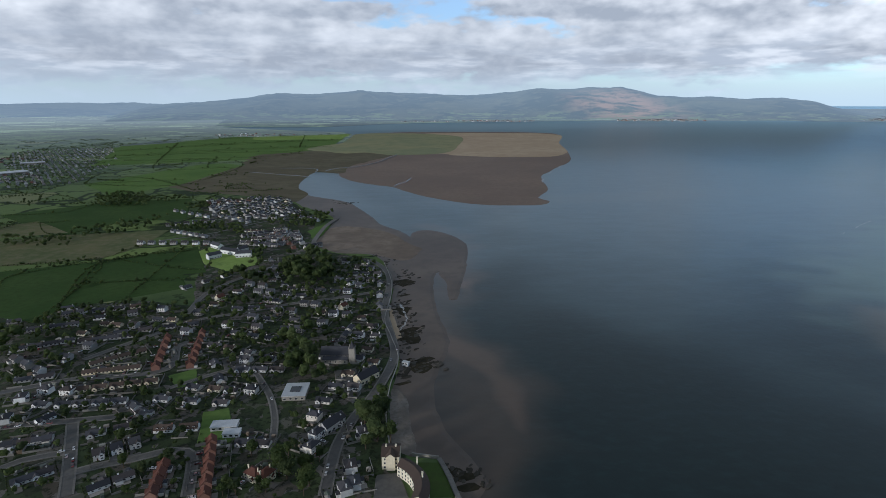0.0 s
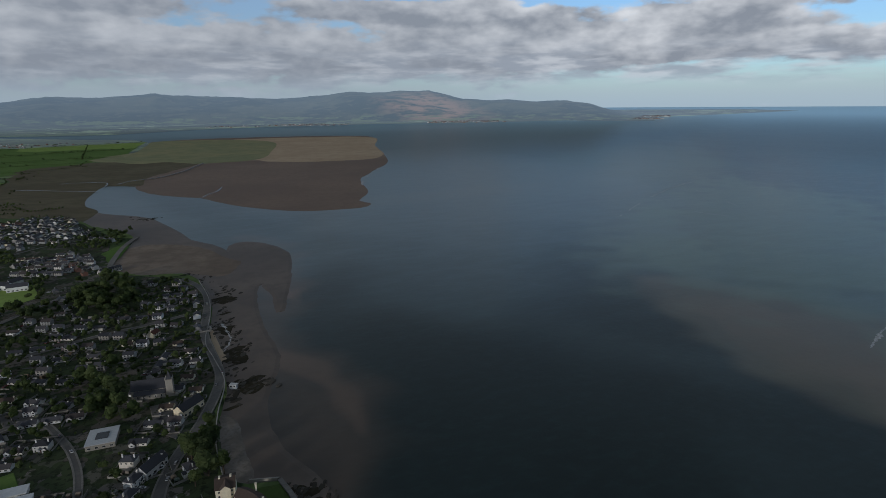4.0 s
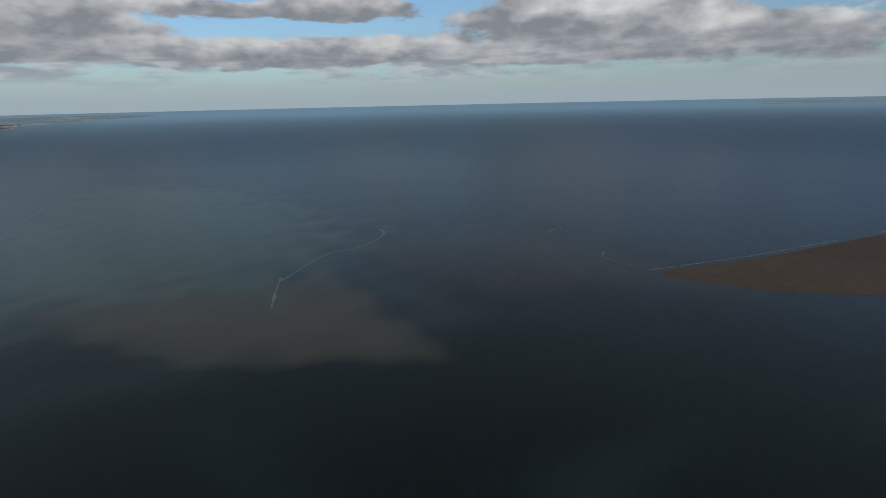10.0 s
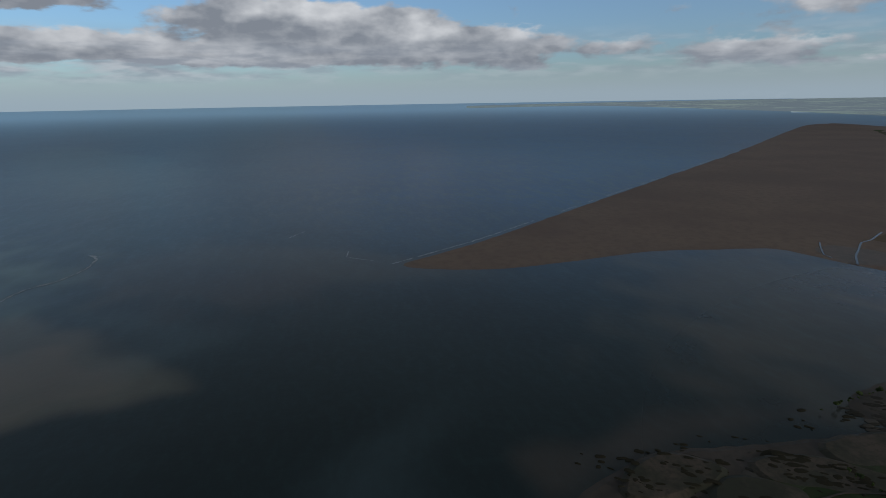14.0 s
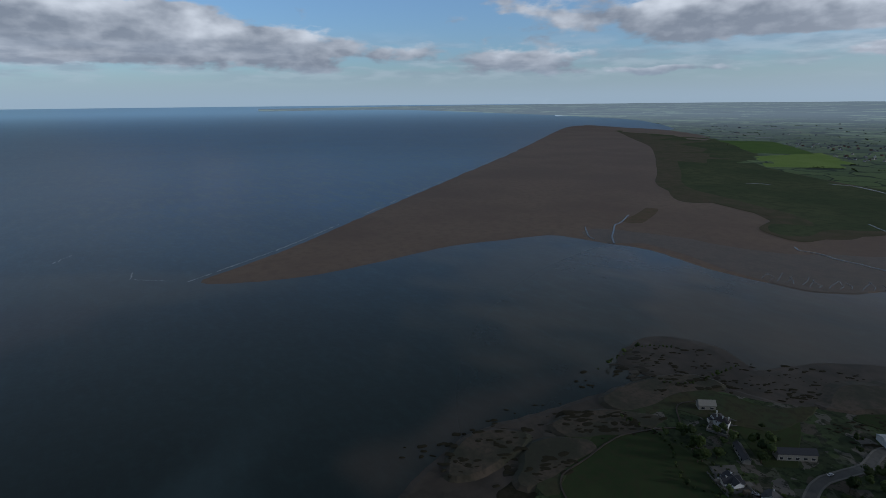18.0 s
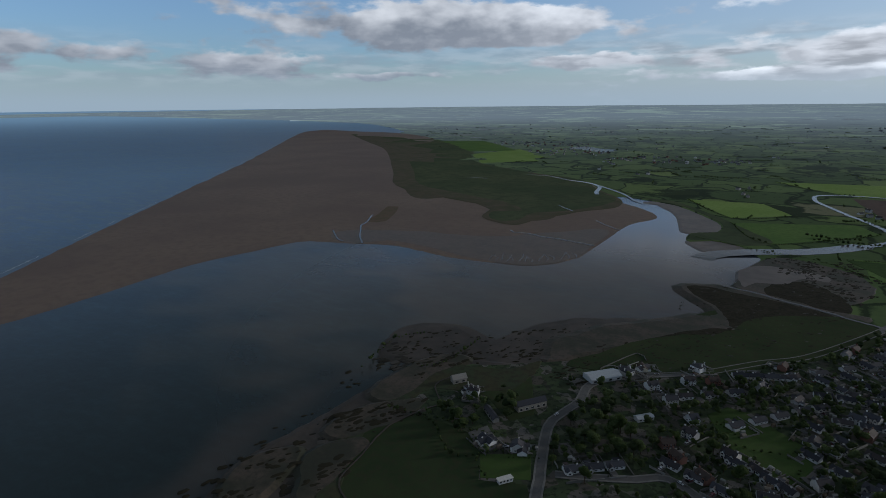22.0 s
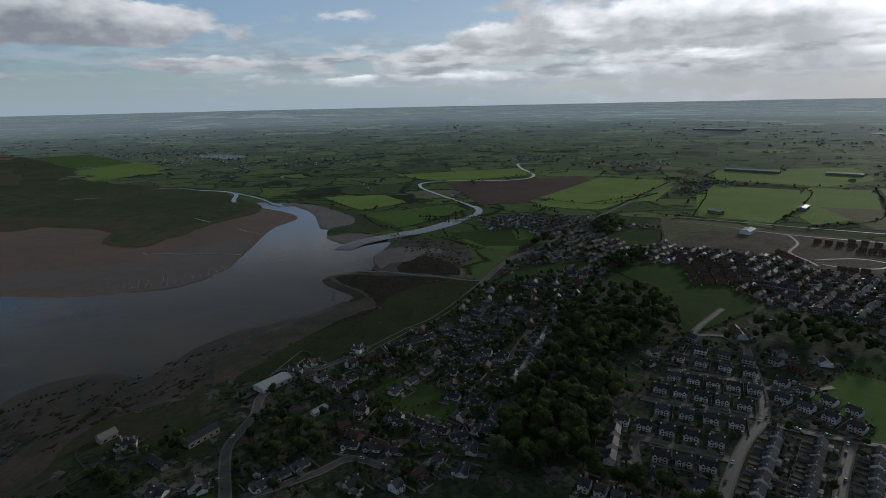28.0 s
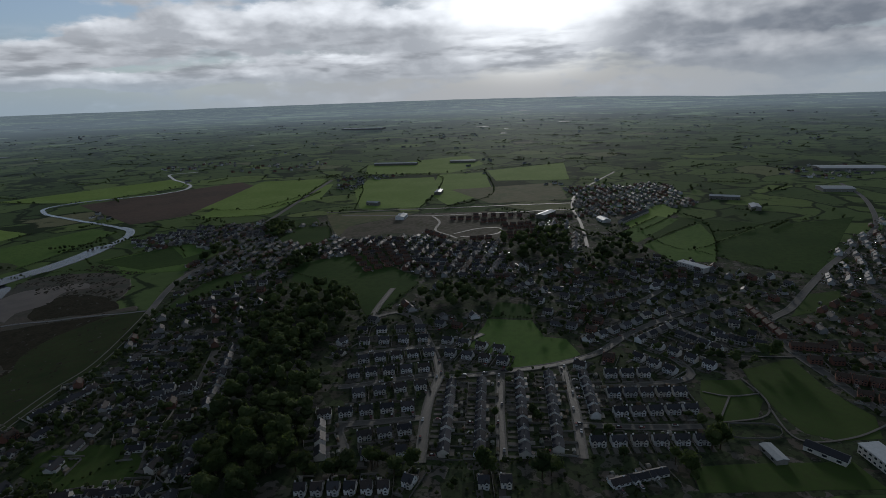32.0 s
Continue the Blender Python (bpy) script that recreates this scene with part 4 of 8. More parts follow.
        for x in (-3.8, 0, 3.8):
            for s in (-1, 1):
                window(top, x, s * W / 2, 3.4, 1.1, 1.5, s)
        for x in (-3.8, 3.8):
            window(top, x, -W / 2, 0.8, 1.3, 1.6, -1)
        front_gable(top, 3.0, 3.2, 1.3, -W / 2, 2.6, 1.3, wall, roof)
        door(top, 0, -W / 2)
    return top


GROUND = 2.25
homes = []            # kind, x, y, heading
CELL = 6.0
taken = {}


def mark(x, y, r, what):
    n = int(r / CELL) + 1
    i0, j0 = int(x // CELL), int(y // CELL)
    for i in range(i0 - n, i0 + n + 1):
        for j in range(j0 - n, j0 + n + 1):
            if (i * CELL + 3 - x) ** 2 + (j * CELL + 3 - y) ** 2 < r * r:
                taken.setdefault((i, j), what)


def free(x, y):
    return (int(x // CELL), int(y // CELL)) not in taken


def inside(poly):
    """Cells of the plan within the polygon."""
    xs, ys = [p[0] for p in poly], [p[1] for p in poly]
    gx, gy = np.meshgrid(np.arange(math.floor(min(xs) / CELL), max(xs) / CELL + 1), np.arange(math.floor(min(ys) / CELL), max(ys) / CELL + 1))
    px, py = gx * CELL + 3, gy * CELL + 3
    hit = np.zeros(px.shape, bool)
    for (x1, y1), (x2, y2) in zip(poly, poly[1:] + poly[:1]):
        if y1 != y2:
            hit ^= ((y1 > py) != (y2 > py)) & (px < (x2 - x1) * (py - y1) / (y2 - y1) + x1)
    return list(zip(px[hit], py[hit]))


rng = random.Random(7)


def row(kind, n, a, b):
    """n houses from a to b, their ridges along the row, fronts to the nearer road side."""
    heading = math.atan2(b[1] - a[1], b[0] - a[0]) if a != b else rng.choice((0.3, 1.1, -0.5, 2.0))
    for i in range(n):
        f = i / (n - 1) if n > 1 else 0.5
        x, y = a[0] + (b[0] - a[0]) * f, a[1] + (b[1] - a[1]) * f
        homes.append((kind, x, y, heading + rng.uniform(-0.03, 0.03)))
        mark(x, y, 9.5, "house")


roads = []


def ribbon(line, half, z, side=0.0):
    """Left and right edges of a strip along the line."""
    P = [Vector((*p, 0)) for p in line]
    out = []
    for i, p in enumerate(P):
        d = (P[min(i + 1, len(P) - 1)] - P[max(i - 1, 0)]).normalized()
        nrm = Vector((-d.y, d.x, 0))
        out.append((p + nrm * (side + half), p + nrm * (side - half)))
    return out


def strip(name, line, half, z, mat, label, category, side=0.0, deep=0.4, mouth=None):
    pairs = ribbon(line, half, z, side)
    verts, true, faces = [], [], []
    for i, (l, r_) in enumerate(pairs):
        # a river's mouth runs down to the sea's level
        k = 1.0 if mouth is None else min(1.0, (i if mouth == 0 else len(pairs) - 1 - i) / 8)
        top = z * k + 0.06 * (1 - k)
        for p, zz in ((l, top - deep), (l, top), (r_, top), (r_, top - deep)):
            true.append((p.x, p.y))
            verts.append(far(p.x, p.y, zz))
    for i in range(len(pairs) - 1):
        for k in range(3):
            faces.append([i * 4 + k, i * 4 + k + 1, i * 4 + k + 5, i * 4 + k + 4])
    return tagged(mesh_ob(name, verts, faces, mat, true), label, category, kind="structure")


def road(width, pts):
    width *= 0.8
    line = spline(pts, 7)
    level = 2.42 + 0.02 * (len(roads) % 6)
    strip("road", line, width / 2, level, M_ROAD, "grey asphalt street between houses", "road")
    if min(math.hypot(*p) for p in pts) < 700:
        for s in (-1, 1):
            strip("pavement", line, 0.65, level + 0.12, M_PAVE, "pale concrete pavement along the street", "pavement", s * (width / 2 + 0.65))
    for x, y in line:
        mark(x, y, width / 2 + 3.5, "road")
    roads.append((width, line, level))


FIELD = {
    # bright: sunshine through cloud gaps, put into the grass colour
    "bright": material("sunlit_pasture", two(9, (0.180, 0.262, 0.066), (0.222, 0.300, 0.088), 120, (0.150, 0.212, 0.060)), 0.9, spec=0.02),
    "pasture": material("pasture", two(9, (0.090, 0.152, 0.042), (0.116, 0.178, 0.052), 120, (0.078, 0.122, 0.040)), 0.9, spec=0.02),
    "dark": material("dark_grass", two(9, (0.040, 0.072, 0.023), (0.054, 0.088, 0.028), 120, (0.036, 0.056, 0.021)), 0.9, spec=0.02),
    "olive": material("olive_grass", two(16, (0.032, 0.047, 0.022), (0.046, 0.060, 0.027), 180, (0.046, 0.044, 0.026)), 0.9, spec=0.02),
    "mown": material("mown_grass", two(20, (0.048, 0.080, 0.022), (0.061, 0.093, 0.027), 200, (0.054, 0.070, 0.027)), 0.9),
    "rough": material("rough_grazing", two(12, (0.130, 0.125, 0.062), (0.085, 0.105, 0.045), 70, (0.165, 0.145, 0.090)), 0.9),
    "site": material("bare_building_site", two(30, (0.120, 0.102, 0.082), (0.072, 0.070, 0.046), 140, (0.165, 0.145, 0.122)), 0.9, spec=0.03),
    "plough": material("ploughed_earth", two(8, (0.105, 0.074, 0.062), (0.080, 0.060, 0.052), 90, (0.125, 0.090, 0.072)), 0.95),
}
FIELD_LABEL = {"olive": "dull olive-green grass of the headland", "bright": "green pasture field, sunlight put into its colour", "pasture": "green pasture field with hedges", "dark": "dark green meadow", "mown": "mown grass of a park",
               "rough": "rough yellowish grazing land", "plough": "bare brown ploughed field", "site": "bare earth and rubble of a housing site"}
fields = []


def edge_line(pts, step=18, rag=1.2):
    out = []
    for a, b in zip(pts, pts[1:] + pts[:1]):
        d = math.hypot(b[0] - a[0], b[1] - a[1])
        m = max(1, int(d / max(step, 0.02 * math.hypot(*a))))
        for k in range(m):
            f = k / m
            x, y = a[0] + (b[0] - a[0]) * f, a[1] + (b[1] - a[1]) * f
            q = Vector((x, y, 0)) / 25
            out.append((x + noise.noise(q) * rag * 2, y + noise.noise(q + Vector((9, 9, 9))) * rag * 2))
    return out


def field(kind, pts):
    z = 2.155 + 0.004 * len(fields)
    sheet("field", edge_line(pts), z, FIELD[kind], FIELD_LABEL[kind], "field")
    for x, y in inside(pts):
        taken.setdefault((int(x // CELL), int(y // CELL)), "field")
    fields.append((kind, pts))


trees = []            # x, y, size, dark


def wood(gap, pts):
    r = random.Random(len(trees))
    cells = inside(pts)
    low_, tall_ = (0.7, 1.35) if pts[0][0] > 0 or pts[0][1] > 900 else (1.1, 2.1)
    for x, y in cells:
        if r.random() < CELL * CELL / (gap * gap) * 1.1:
            if taken.get((int(x // CELL), int(y // CELL))) in ("road", "house"):
                continue
            trees.append((x + r.uniform(-5, 5), y + r.uniform(-5, 5), r.uniform(low_, tall_), r.random() < 0.25))
        taken.setdefault((int(x // CELL), int(y // CELL)), "wood")


def district(pts):
    """Houses on a loose grid where no row, road or field lies, and garden trees between."""
    r = random.Random(int(abs(pts[0][0]) + abs(pts[1][1])))
    cx, cy = sum(p[0] for p in pts) / len(pts), sum(p[1] for p in pts) / len(pts)
    base = r.uniform(0, 3.1)
    c, s = math.cos(base), math.sin(base)
    cells = inside(pts)
    cellset = {(int(x // CELL), int(y // CELL)) for x, y in cells}
    far_off = math.hypot(cx, cy) > 800
    kinds = ("semi", "bungalow", "semi", "villa", "bungalow", "brown") if cy > 0 else ("semi", "semi", "bungalow", "gable", "brick")
    for i in range(-60, 60):
        for j in range(-60, 60):
            loose = 1.5 if far_off else 3
            gu, gv = (12.5, 21) if far_off else ((17, 26) if cy > 0 else (18, 27))
            u, v = i * gu + r.uniform(-loose, loose), j * gv + r.uniform(-loose, loose)
            x, y = cx + u * c - v * s, cy + u * s + v * c
            if (int(x // CELL), int(y // CELL)) in cellset and all(free(x + dx, y + dy) for dx in ((0,) if far_off else (-6, 0, 6)) for dy in ((0,) if far_off else (-6, 0, 6))) and r.random() < (0.3 if math.hypot(cx, cy) > 1500 else 0.85):
                homes.append((r.choice(kinds), x, y, base + (math.pi if j % 2 else 0) + r.uniform(-0.08, 0.08)))
                mark(x, y, 5.0 if far_off else 8.5, "house")
    for x, y in cells:
        if free(x, y) and r.random() < (0.20 if far_off else (0.46 if cy > 0 else (0.50 if cx > -200 else 0.26))):
            trees.append((x + r.uniform(-3, 3), y + r.uniform(-3, 3), (0.75 if far_off else 1.0) * (r.uniform(0.28, 0.55) if r.random() < 0.55 else r.uniform(0.6, 1.15)), r.random() < 0.4))


covers = []


def gardens(pts):
    sheet("ground_gardens", edge_line(pts, 15, 3), 2.06 + 0.03 * len(covers), M_GARDEN, "gardens and lawns between the houses of the town", "ground")
    covers.append(pts)


hedges = []


def hedge(pts):
    hedges.append(pts)


def p_garden(g, pos):
    """Lawns, beds, gravel and shrubs, plot by plot."""
    uv = plan(g)
    v = g.node("ShaderNodeTexVoronoi")
    v.distance = "MANHATTAN"
    g.put(v.inputs["Vector"], g.vmath("ADD", uv, g.vmath("SCALE", g.noise(uv, 60.0, 2, 0.5, True), 0.006)))
    v.inputs["Scale"].default_value = 95.0
    s = g.node("ShaderNodeSeparateColor")
    g.put(s.inputs[0], v.outputs["Color"])
    lot = g.ramp(s.outputs[0], (0.0, (0.034, 0.047, 0.026)), (0.30, (0.060, 0.078, 0.038)), (0.48, (0.034, 0.044, 0.026)), (0.60, (0.080, 0.070, 0.058)),
                 (0.80, (0.135, 0.124, 0.114)), (0.92, (0.046, 0.060, 0.032)))
    bush = g.smooth(g.noise(uv, 210.0, 4, 0.6), 0.50, 0.60)
    return g.mix(g.math("MULTIPLY", bush, 0.8), lot, (0.023, 0.030, 0.019))


M_GARDEN = material("garden_grass", p_garden, 0.9)

# ---- the plan: gardens, streets, fields, rows of houses, woods, hedges ----
gardens([(20, -513), (-121, -701), (-218, -859), (-445, -1074), (-580, -1060), (-935, -698), (-1037, -517), (-816, -367), (-796, -205), (-1174, -217), (-395, -30), (25, -402)])
gardens([(160, -311), (118, -453), (27, -506), (-136, -711), (-317, -761), (-319, -439), (-201, -260)])
gardens([(212, -209), (242, -266), (252, -343), (268, -393), (204, -431), (161, -465), (114, -491), (60, -380), (20, -300), (60, -235), (110, -240)])
gardens([(-515, 556), (-520, 612), (-380, 652), (-304, 632), (-350, 757), (-596, 1365), (-417, 1429), (-275, 1183), (-221, 896), (-115, 843), (-73, 728), (-65, 585), (-47, 498), (-46, 422), (-41, 350), (-32, 324), (-33, 287), (-291, 288)])
road(7, [(-347, -463), (-327, -424), (-310, -391), (-296, -366), (-278, -343), (-251, -322), (-227, -299), (-192, -261)])
road(6, [(-281, -348), (-245, -368), (-223, -378), (-204, -390)])
road(6, [(-226, -304), (-201, -320), (-175, -336), (-163, -311), (-153, -293)])
road(6, [(-309, -400), (-279, -417), (-250, -434)])
road(6, [(-310, -391), (-336, -381), (-370, -382)])
road(6, [(-282, -339), (-304, -323), (-331, -308)])
road(6.5, [(-322, -310), (-278, -269), (-234, -224)])
road(6.5, [(-374, -284), (-329, -237), (-305, -215), (-275, -189)])
road(6, [(-306, -214), (-336, -182), (-368, -152)])
road(6, [(-363, -235), (-390, -215), (-414, -199), (-438, -195), (-455, -220), (-460, -247)])
road(7, [(-323, -313), (-349, -297), (-377, -284), (-417, -274), (-476, -277), (-546, -270), (-595, -260), (-658, -251)])
road(6, [(-523, -315), (-573, -317), (-615, -320)])
road(6, [(-521, -255), (-515, -223), (-504, -191), (-543, -171)])
road(8, [(-1615, -400), (-1428, -308), (-1187, -233), (-1032, -216), (-859, -210), (-743, -200), (-657, -191), (-599, -192), (-546, -153), (-513, -112), (-477, -67)])
road(7, [(-722, -503), (-845, -604), (-988, -732), (-1152, -828), (-1489, -950)])
road(7, [(-1004, -744), (-895, -837), (-794, -913), (-697, -993), (-580, -1085)])
road(8, [(-846, -1531), (-428, -1076), (-268, -887), (-189, -809), (-116, -684), (-58, -596), (-19, -560), (20, -518)])
road(6, [(-160, -610), (-146, -591), (-126, -550)])
road(6, [(-152, -542), (-129, -502), (-110, -471)])
road(6, [(-346, -464), (-342, -495), (-318, -506), (-388, -566)])
road(7, [(85, -240), (99, -283), (103, -300), (107, -313), (119, -363), (115, -388), (109, -411), (109, -442), (87, -469), (48, -497), (16, -518)])
road(6, [(96, -311), (73, -320), (49, -331), (30, -342), (3, -327)])
road(7, [(-376, 424), (-348, 439), (-327, 449), (-286, 455), (-261, 462), (-254, 477), (-268, 517), (-261, 528)])
road(7, [(-336, 372), (-315, 377), (-287, 381), (-256, 387)])
road(8, [(-285, 379), (-264, 344), (-249, 319), (-236, 296)])
road(7, [(-245, 320), (-232, 327), (-213, 334), (-194, 343), (-181, 342), (-172, 331), (-160, 296)])
road(6, [(-298, 323), (-290, 332), (-263, 342)])
road(8, [(-74, 296), (-75, 311), (-76, 349), (-70, 383), (-62, 408), (-56, 431), (-49, 471), (-48, 508), (-60, 568), (-69, 620), (-73, 728), (-87, 787), (-114, 836)])
road(4, [(-122, 344), (-132, 387), (-153, 432), (-186, 469), (-236, 432)])
road(6, [(-344, 487), (-311, 540), (-278, 586), (-229, 612), (-183, 640), (-131, 660), (-91, 681)])
road(6, [(-298, 604), (-304, 683), (-277, 756), (-245, 813), (-217, 861)])
road(6, [(-507, 958), (-432, 1023), (-367, 1125), (-275, 1183)])
row("semi", 4, (-283, -474), (-330, -435))
row("semi", 4, (-269, -449), (-316, -413))
row("semi", 1, (-252, -464), (-252, -464))
row("semi", 5, (-247, -416), (-300, -384))
row("semi", 5, (-225, -398), (-277, -363))
row("semi", 4, (-210, -366), (-255, -340))
row("semi", 5, (-173, -357), (-227, -321))
row("semi", 3, (-180, -311), (-206, -297))
row("gable", 2, (-169, -292), (-189, -278))
row("semi", 3, (-162, -343), (-146, -314))
row("semi", 7, (-274, -321), (-211, -258))
row("semi", 8, (-295, -306), (-229, -241))
row("semi", 8, (-325, -291), (-251, -219))
row("semi", 8, (-344, -274), (-272, -207))
row("semi", 5, (-366, -254), (-325, -214))
row("semi", 3, (-386, -241), (-407, -222))
row("semi", 5, (-360, -221), (-399, -186))
row("semi", 5, (-340, -202), (-381, -168))
row("semi", 6, (-296, -192), (-350, -144))
row("semi", 5, (-432, -295), (-504, -286))
row("semi", 4, (-467, -260), (-520, -256))
row("semi", 4, (-538, -250), (-598, -229))
row("semi", 6, (-525, -288), (-624, -261))
row("semi", 4, (-539, -311), (-624, -291))
row("semi", 6, (-534, -355), (-615, -328))
row("semi", 6, (-640, -404), (-630, -314))
row("semi", 4, (-503, -237), (-497, -200))
row("semi", 3, (-534, -231), (-529, -197))
row("semi", 4, (-464, -240), (-461, -190))
row("semi", 3, (-430, -240), (-428, -209))
row("semi", 3, (-524, -207), (-534, -176))
row("gable", 6, (-119, -290), (-159, -256))
row("gable", 1, (-174, -249), (-174, -249))
row("gable", 2, (-208, -216), (-219, -207))
row("bungalow", 3, (-271, -159), (-296, -147))
row("semi", 4, (-314, -368), (-337, -322))
row("semi", 4, (-330, -391), (-353, -342))
row("brick", 6, (-619, -218), (-571, -171))
row("brick", 4, (-668, -164), (-751, -154))
row("brick", 3, (-553, -152), (-565, -133))
row("brick", 3, (-577, -131), (-599, -97))
row("brick", 3, (-515, -105), (-524, -84))
row("brick", 2, (-534, -131), (-545, -117))
row("brick", 2, (-495, -85), (-499, -72))
row("brick", 3, (-651, -137), (-702, -120))
road(6, [(-712, -881), (-685, -823), (-633, -774), (-626, -728), (-620, -699)])
road(5, [(-638, -728), (-699, -723), (-724, -695), (-694, -672), (-649, -684), (-632, -705)])
road(7, [(-586, -1030), (-655, -950), (-712, -881), (-830, -790), (-949, -699), (-1063, -587)])
for a_, b_, n_ in (((-717, -819), (-749, -784), 4), ((-768, -806), (-828, -741), 6), ((-734, -679), (-769, -655), 4), ((-742, -700), (-782, -678), 4), ((-685, -632), (-712, -605), 4), ((-632, -672), (-655, -657), 3),
                   ((-838, -716), (-871, -675), 5), ((-700, -650), (-735, -625), 4), ((-612, -770), (-606, -720), 4), ((-850, -700), (-885, -660), 5), ((-740, -755), (-775, -735), 4)):
    row("brick", n_, a_, b_)
for k in range(6):
    row("brick", 5, (-458 + 10 * k, -796 + 28 * k), (-520 + 9 * k, -733 + 17 * k))
row("bungalow", 3, (-118, -620), (-143, -589))
row("bungalow", 3, (-104, -596), (-128, -566))
row("bungalow", 3, (-87, -562), (-110, -537))
row("bungalow", 4, (-67, -543), (-98, -514))
row("semi", 2, (-94, -487), (-109, -478))
row("bungalow", 6, (-165, -531), (-121, -455))
row("bungalow", 2, (-151, -582), (-168, -574))
row("semi", 7, (-163, -691), (-220, -665))
row("bungalow", 4, (-40, -535), (-3, -520))
row("bungalow", 3, (-55, -456), (-90, -432))
row("bungalow", 3, (-88, -391), (-70, -364))
row("bungalow", 2, (-21, -378), (-36, -366))
row("bungalow", 3, (31, -357), (-1, -345))
row("brick", 2, (28, -366), (10, -352))
row("bungalow", 3, (87, -320), (64, -338))
row("semi", 2, (24, -400), (-3, -386))
row("bungalow", 2, (-7, -381), (-28, -370))
row("bungalow", 4, (-43, -538), (-109, -601))
row("bungalow", 4, (-64, -513), (-111, -519))
row("bungalow", 3, (-74, -473), (-108, -477))
row("bungalow", 3, (35, -458), (-1, -485))
row("bungalow", 4, (-48, -477), (-4, -430))
row("semi", 2, (-84, -481), (-104, -473))
row("bungalow", 3, (-51, -413), (-84, -390))
row("bungalow", 3, (-26, -352), (-69, -360))
row("bungalow", 3, (-45, -317), (-65, -361))
row("villa", 1, (30, -517), (30, -517))
row("villa", 1, (88, -479), (88, -479))
row("bungalow", 1, (75, -493), (75, -493))
row("villa", 1, (191, -379), (191, -379))
row("bungalow", 1, (151, -323), (151, -323))
row("bungalow", 1, (125, -324), (125, -324))
row("bungalow", 2, (-371, 445), (-355, 451))
row("villa", 2, (-337, 425), (-317, 423))
row("brown", 4, (-326, 477), (-298, 502))
row("brown", 4, (-321, 459), (-285, 468))
row("brown", 5, (-308, 428), (-256, 442))
row("redrow", 5, (-285, 531), (-265, 468))
row("redrow", 6, (-254, 543), (-235, 472))
row("bungalow", 4, (-308, 404), (-266, 409))
row("bungalow", 2, (-249, 401), (-236, 390))
row("bungalow", 1, (-308, 382), (-308, 382))
row("bungalow", 2, (-257, 363), (-241, 371))
row("gable", 3, (-239, 336), (-221, 349))
row("dormer", 2, (-209, 368), (-191, 370))
row("bungalow", 2, (-209, 313), (-220, 304))
row("bungalow", 3, (-291, 355), (-312, 348))
row("bungalow", 2, (-273, 310), (-265, 317))
row("redrow", 4, (-187, 322), (-181, 295))
row("redrow", 6, (-166, 350), (-148, 294))
row("bungalow", 3, (-232, 412), (-181, 406))
row("villa", 2, (-348, 412), (-337, 380))
row("bungalow", 2, (-214, 476), (-198, 446))
row("bungalow", 3, (-184, 464), (-152, 464))
row("bungalow", 2, (-143, 351), (-130, 350))
row("villa", 1, (-82, 376), (-82, 376))
row("villa", 1, (-93, 360), (-93, 360))
row("villa", 1, (-93, 344), (-93, 344))
row("villa", 1, (-59, 362), (-59, 362))
row("villa", 2, (-62, 322), (-57, 305))
row("redvilla", 1, (-124, 314), (-124, 314))
row("redvilla", 1, (-116, 313), (-116, 313))
row("villa", 1, (-62, 300), (-62, 300))
row("bungalow", 4, (-198, 693), (-140, 683))
row("villa", 3, (-143, 726), (-110, 702))
row("redvilla", 1, (-119, 623), (-119, 623))
row("villa", 2, (-238, 678), (-222, 677))
row("villa", 2, (-167, 633), (-153, 629))
row("bungalow", 3, (-244, 619), (-206, 624))
row("bungalow", 3, (-101, 560), (-106, 524))
row("villa", 3, (-84, 708), (-76, 623))
row("bungalow", 4, (-343, 549), (-277, 572))
row("bungalow", 4, (-442, 558), (-409, 573))
row("bungalow", 4, (-368, 528), (-332, 540))
row("villa", 3, (-367, 460), (-405, 483))
row("bungalow", 4, (-423, 508), (-386, 528))
row("redvilla", 1, (-278, 654), (-278, 654))
row("bungalow", 3, (-340, 699), (-306, 748))
row("bungalow", 3, (-219, 548), (-178, 533))
row("bungalow", 2, (-191, 500), (-165, 487))
row("semi", 7, (-525, 936), (-410, 935))
row("semi", 6, (-511, 1028), (-435, 985))
row("semi", 6, (-546, 1083), (-476, 1121))
row("semi", 5, (-602, 1233), (-506, 1168))
row("brick", 5, (-569, 1334), (-483, 1365))
row("gable", 6, (-535, 1267), (-446, 1224))
row("semi", 6, (-496, 1186), (-398, 1114))
row("semi", 5, (-450, 1287), (-361, 1229))
row("semi", 5, (-416, 1166), (-338, 1147))
row("gable", 5, (-363, 985), (-333, 1016))
row("semi", 6, (-347, 934), (-287, 918))
row("brick", 5, (-311, 1011), (-252, 906))
row("villa", 4, (-304, 1044), (-245, 937))
row("villa", 3, (-298, 1153), (-262, 1129))
row("villa", 3, (-228, 905), (-212, 921))
row("bungalow", 4, (-267, 829), (-216, 710))
row("villa", 1, (85, -475), (85, -475))
row("brown", 1, (75, -494), (75, -494))
row("villa", 1, (31, -515), (31, -515))
row("villa", 1, (194, -380), (194, -380))
row("bungalow", 1, (152, -321), (152, -321))
row("gable", 1, (128, -324), (128, -324))
field("pasture", [(-402, -406), (-433, -370), (-408, -333), (-421, -315), (-403, -284), (-373, -287), (-335, -308), (-352, -330), (-337, -357), (-353, -377)])
field("dark", [(-447, -435), (-467, -403), (-438, -372), (-407, -408)])
field("mown", [(-477, -169), (-527, -147), (-492, -111), (-469, -72), (-443, -62), (-419, -80), (-411, -100), (-416, -110), (-442, -139)])
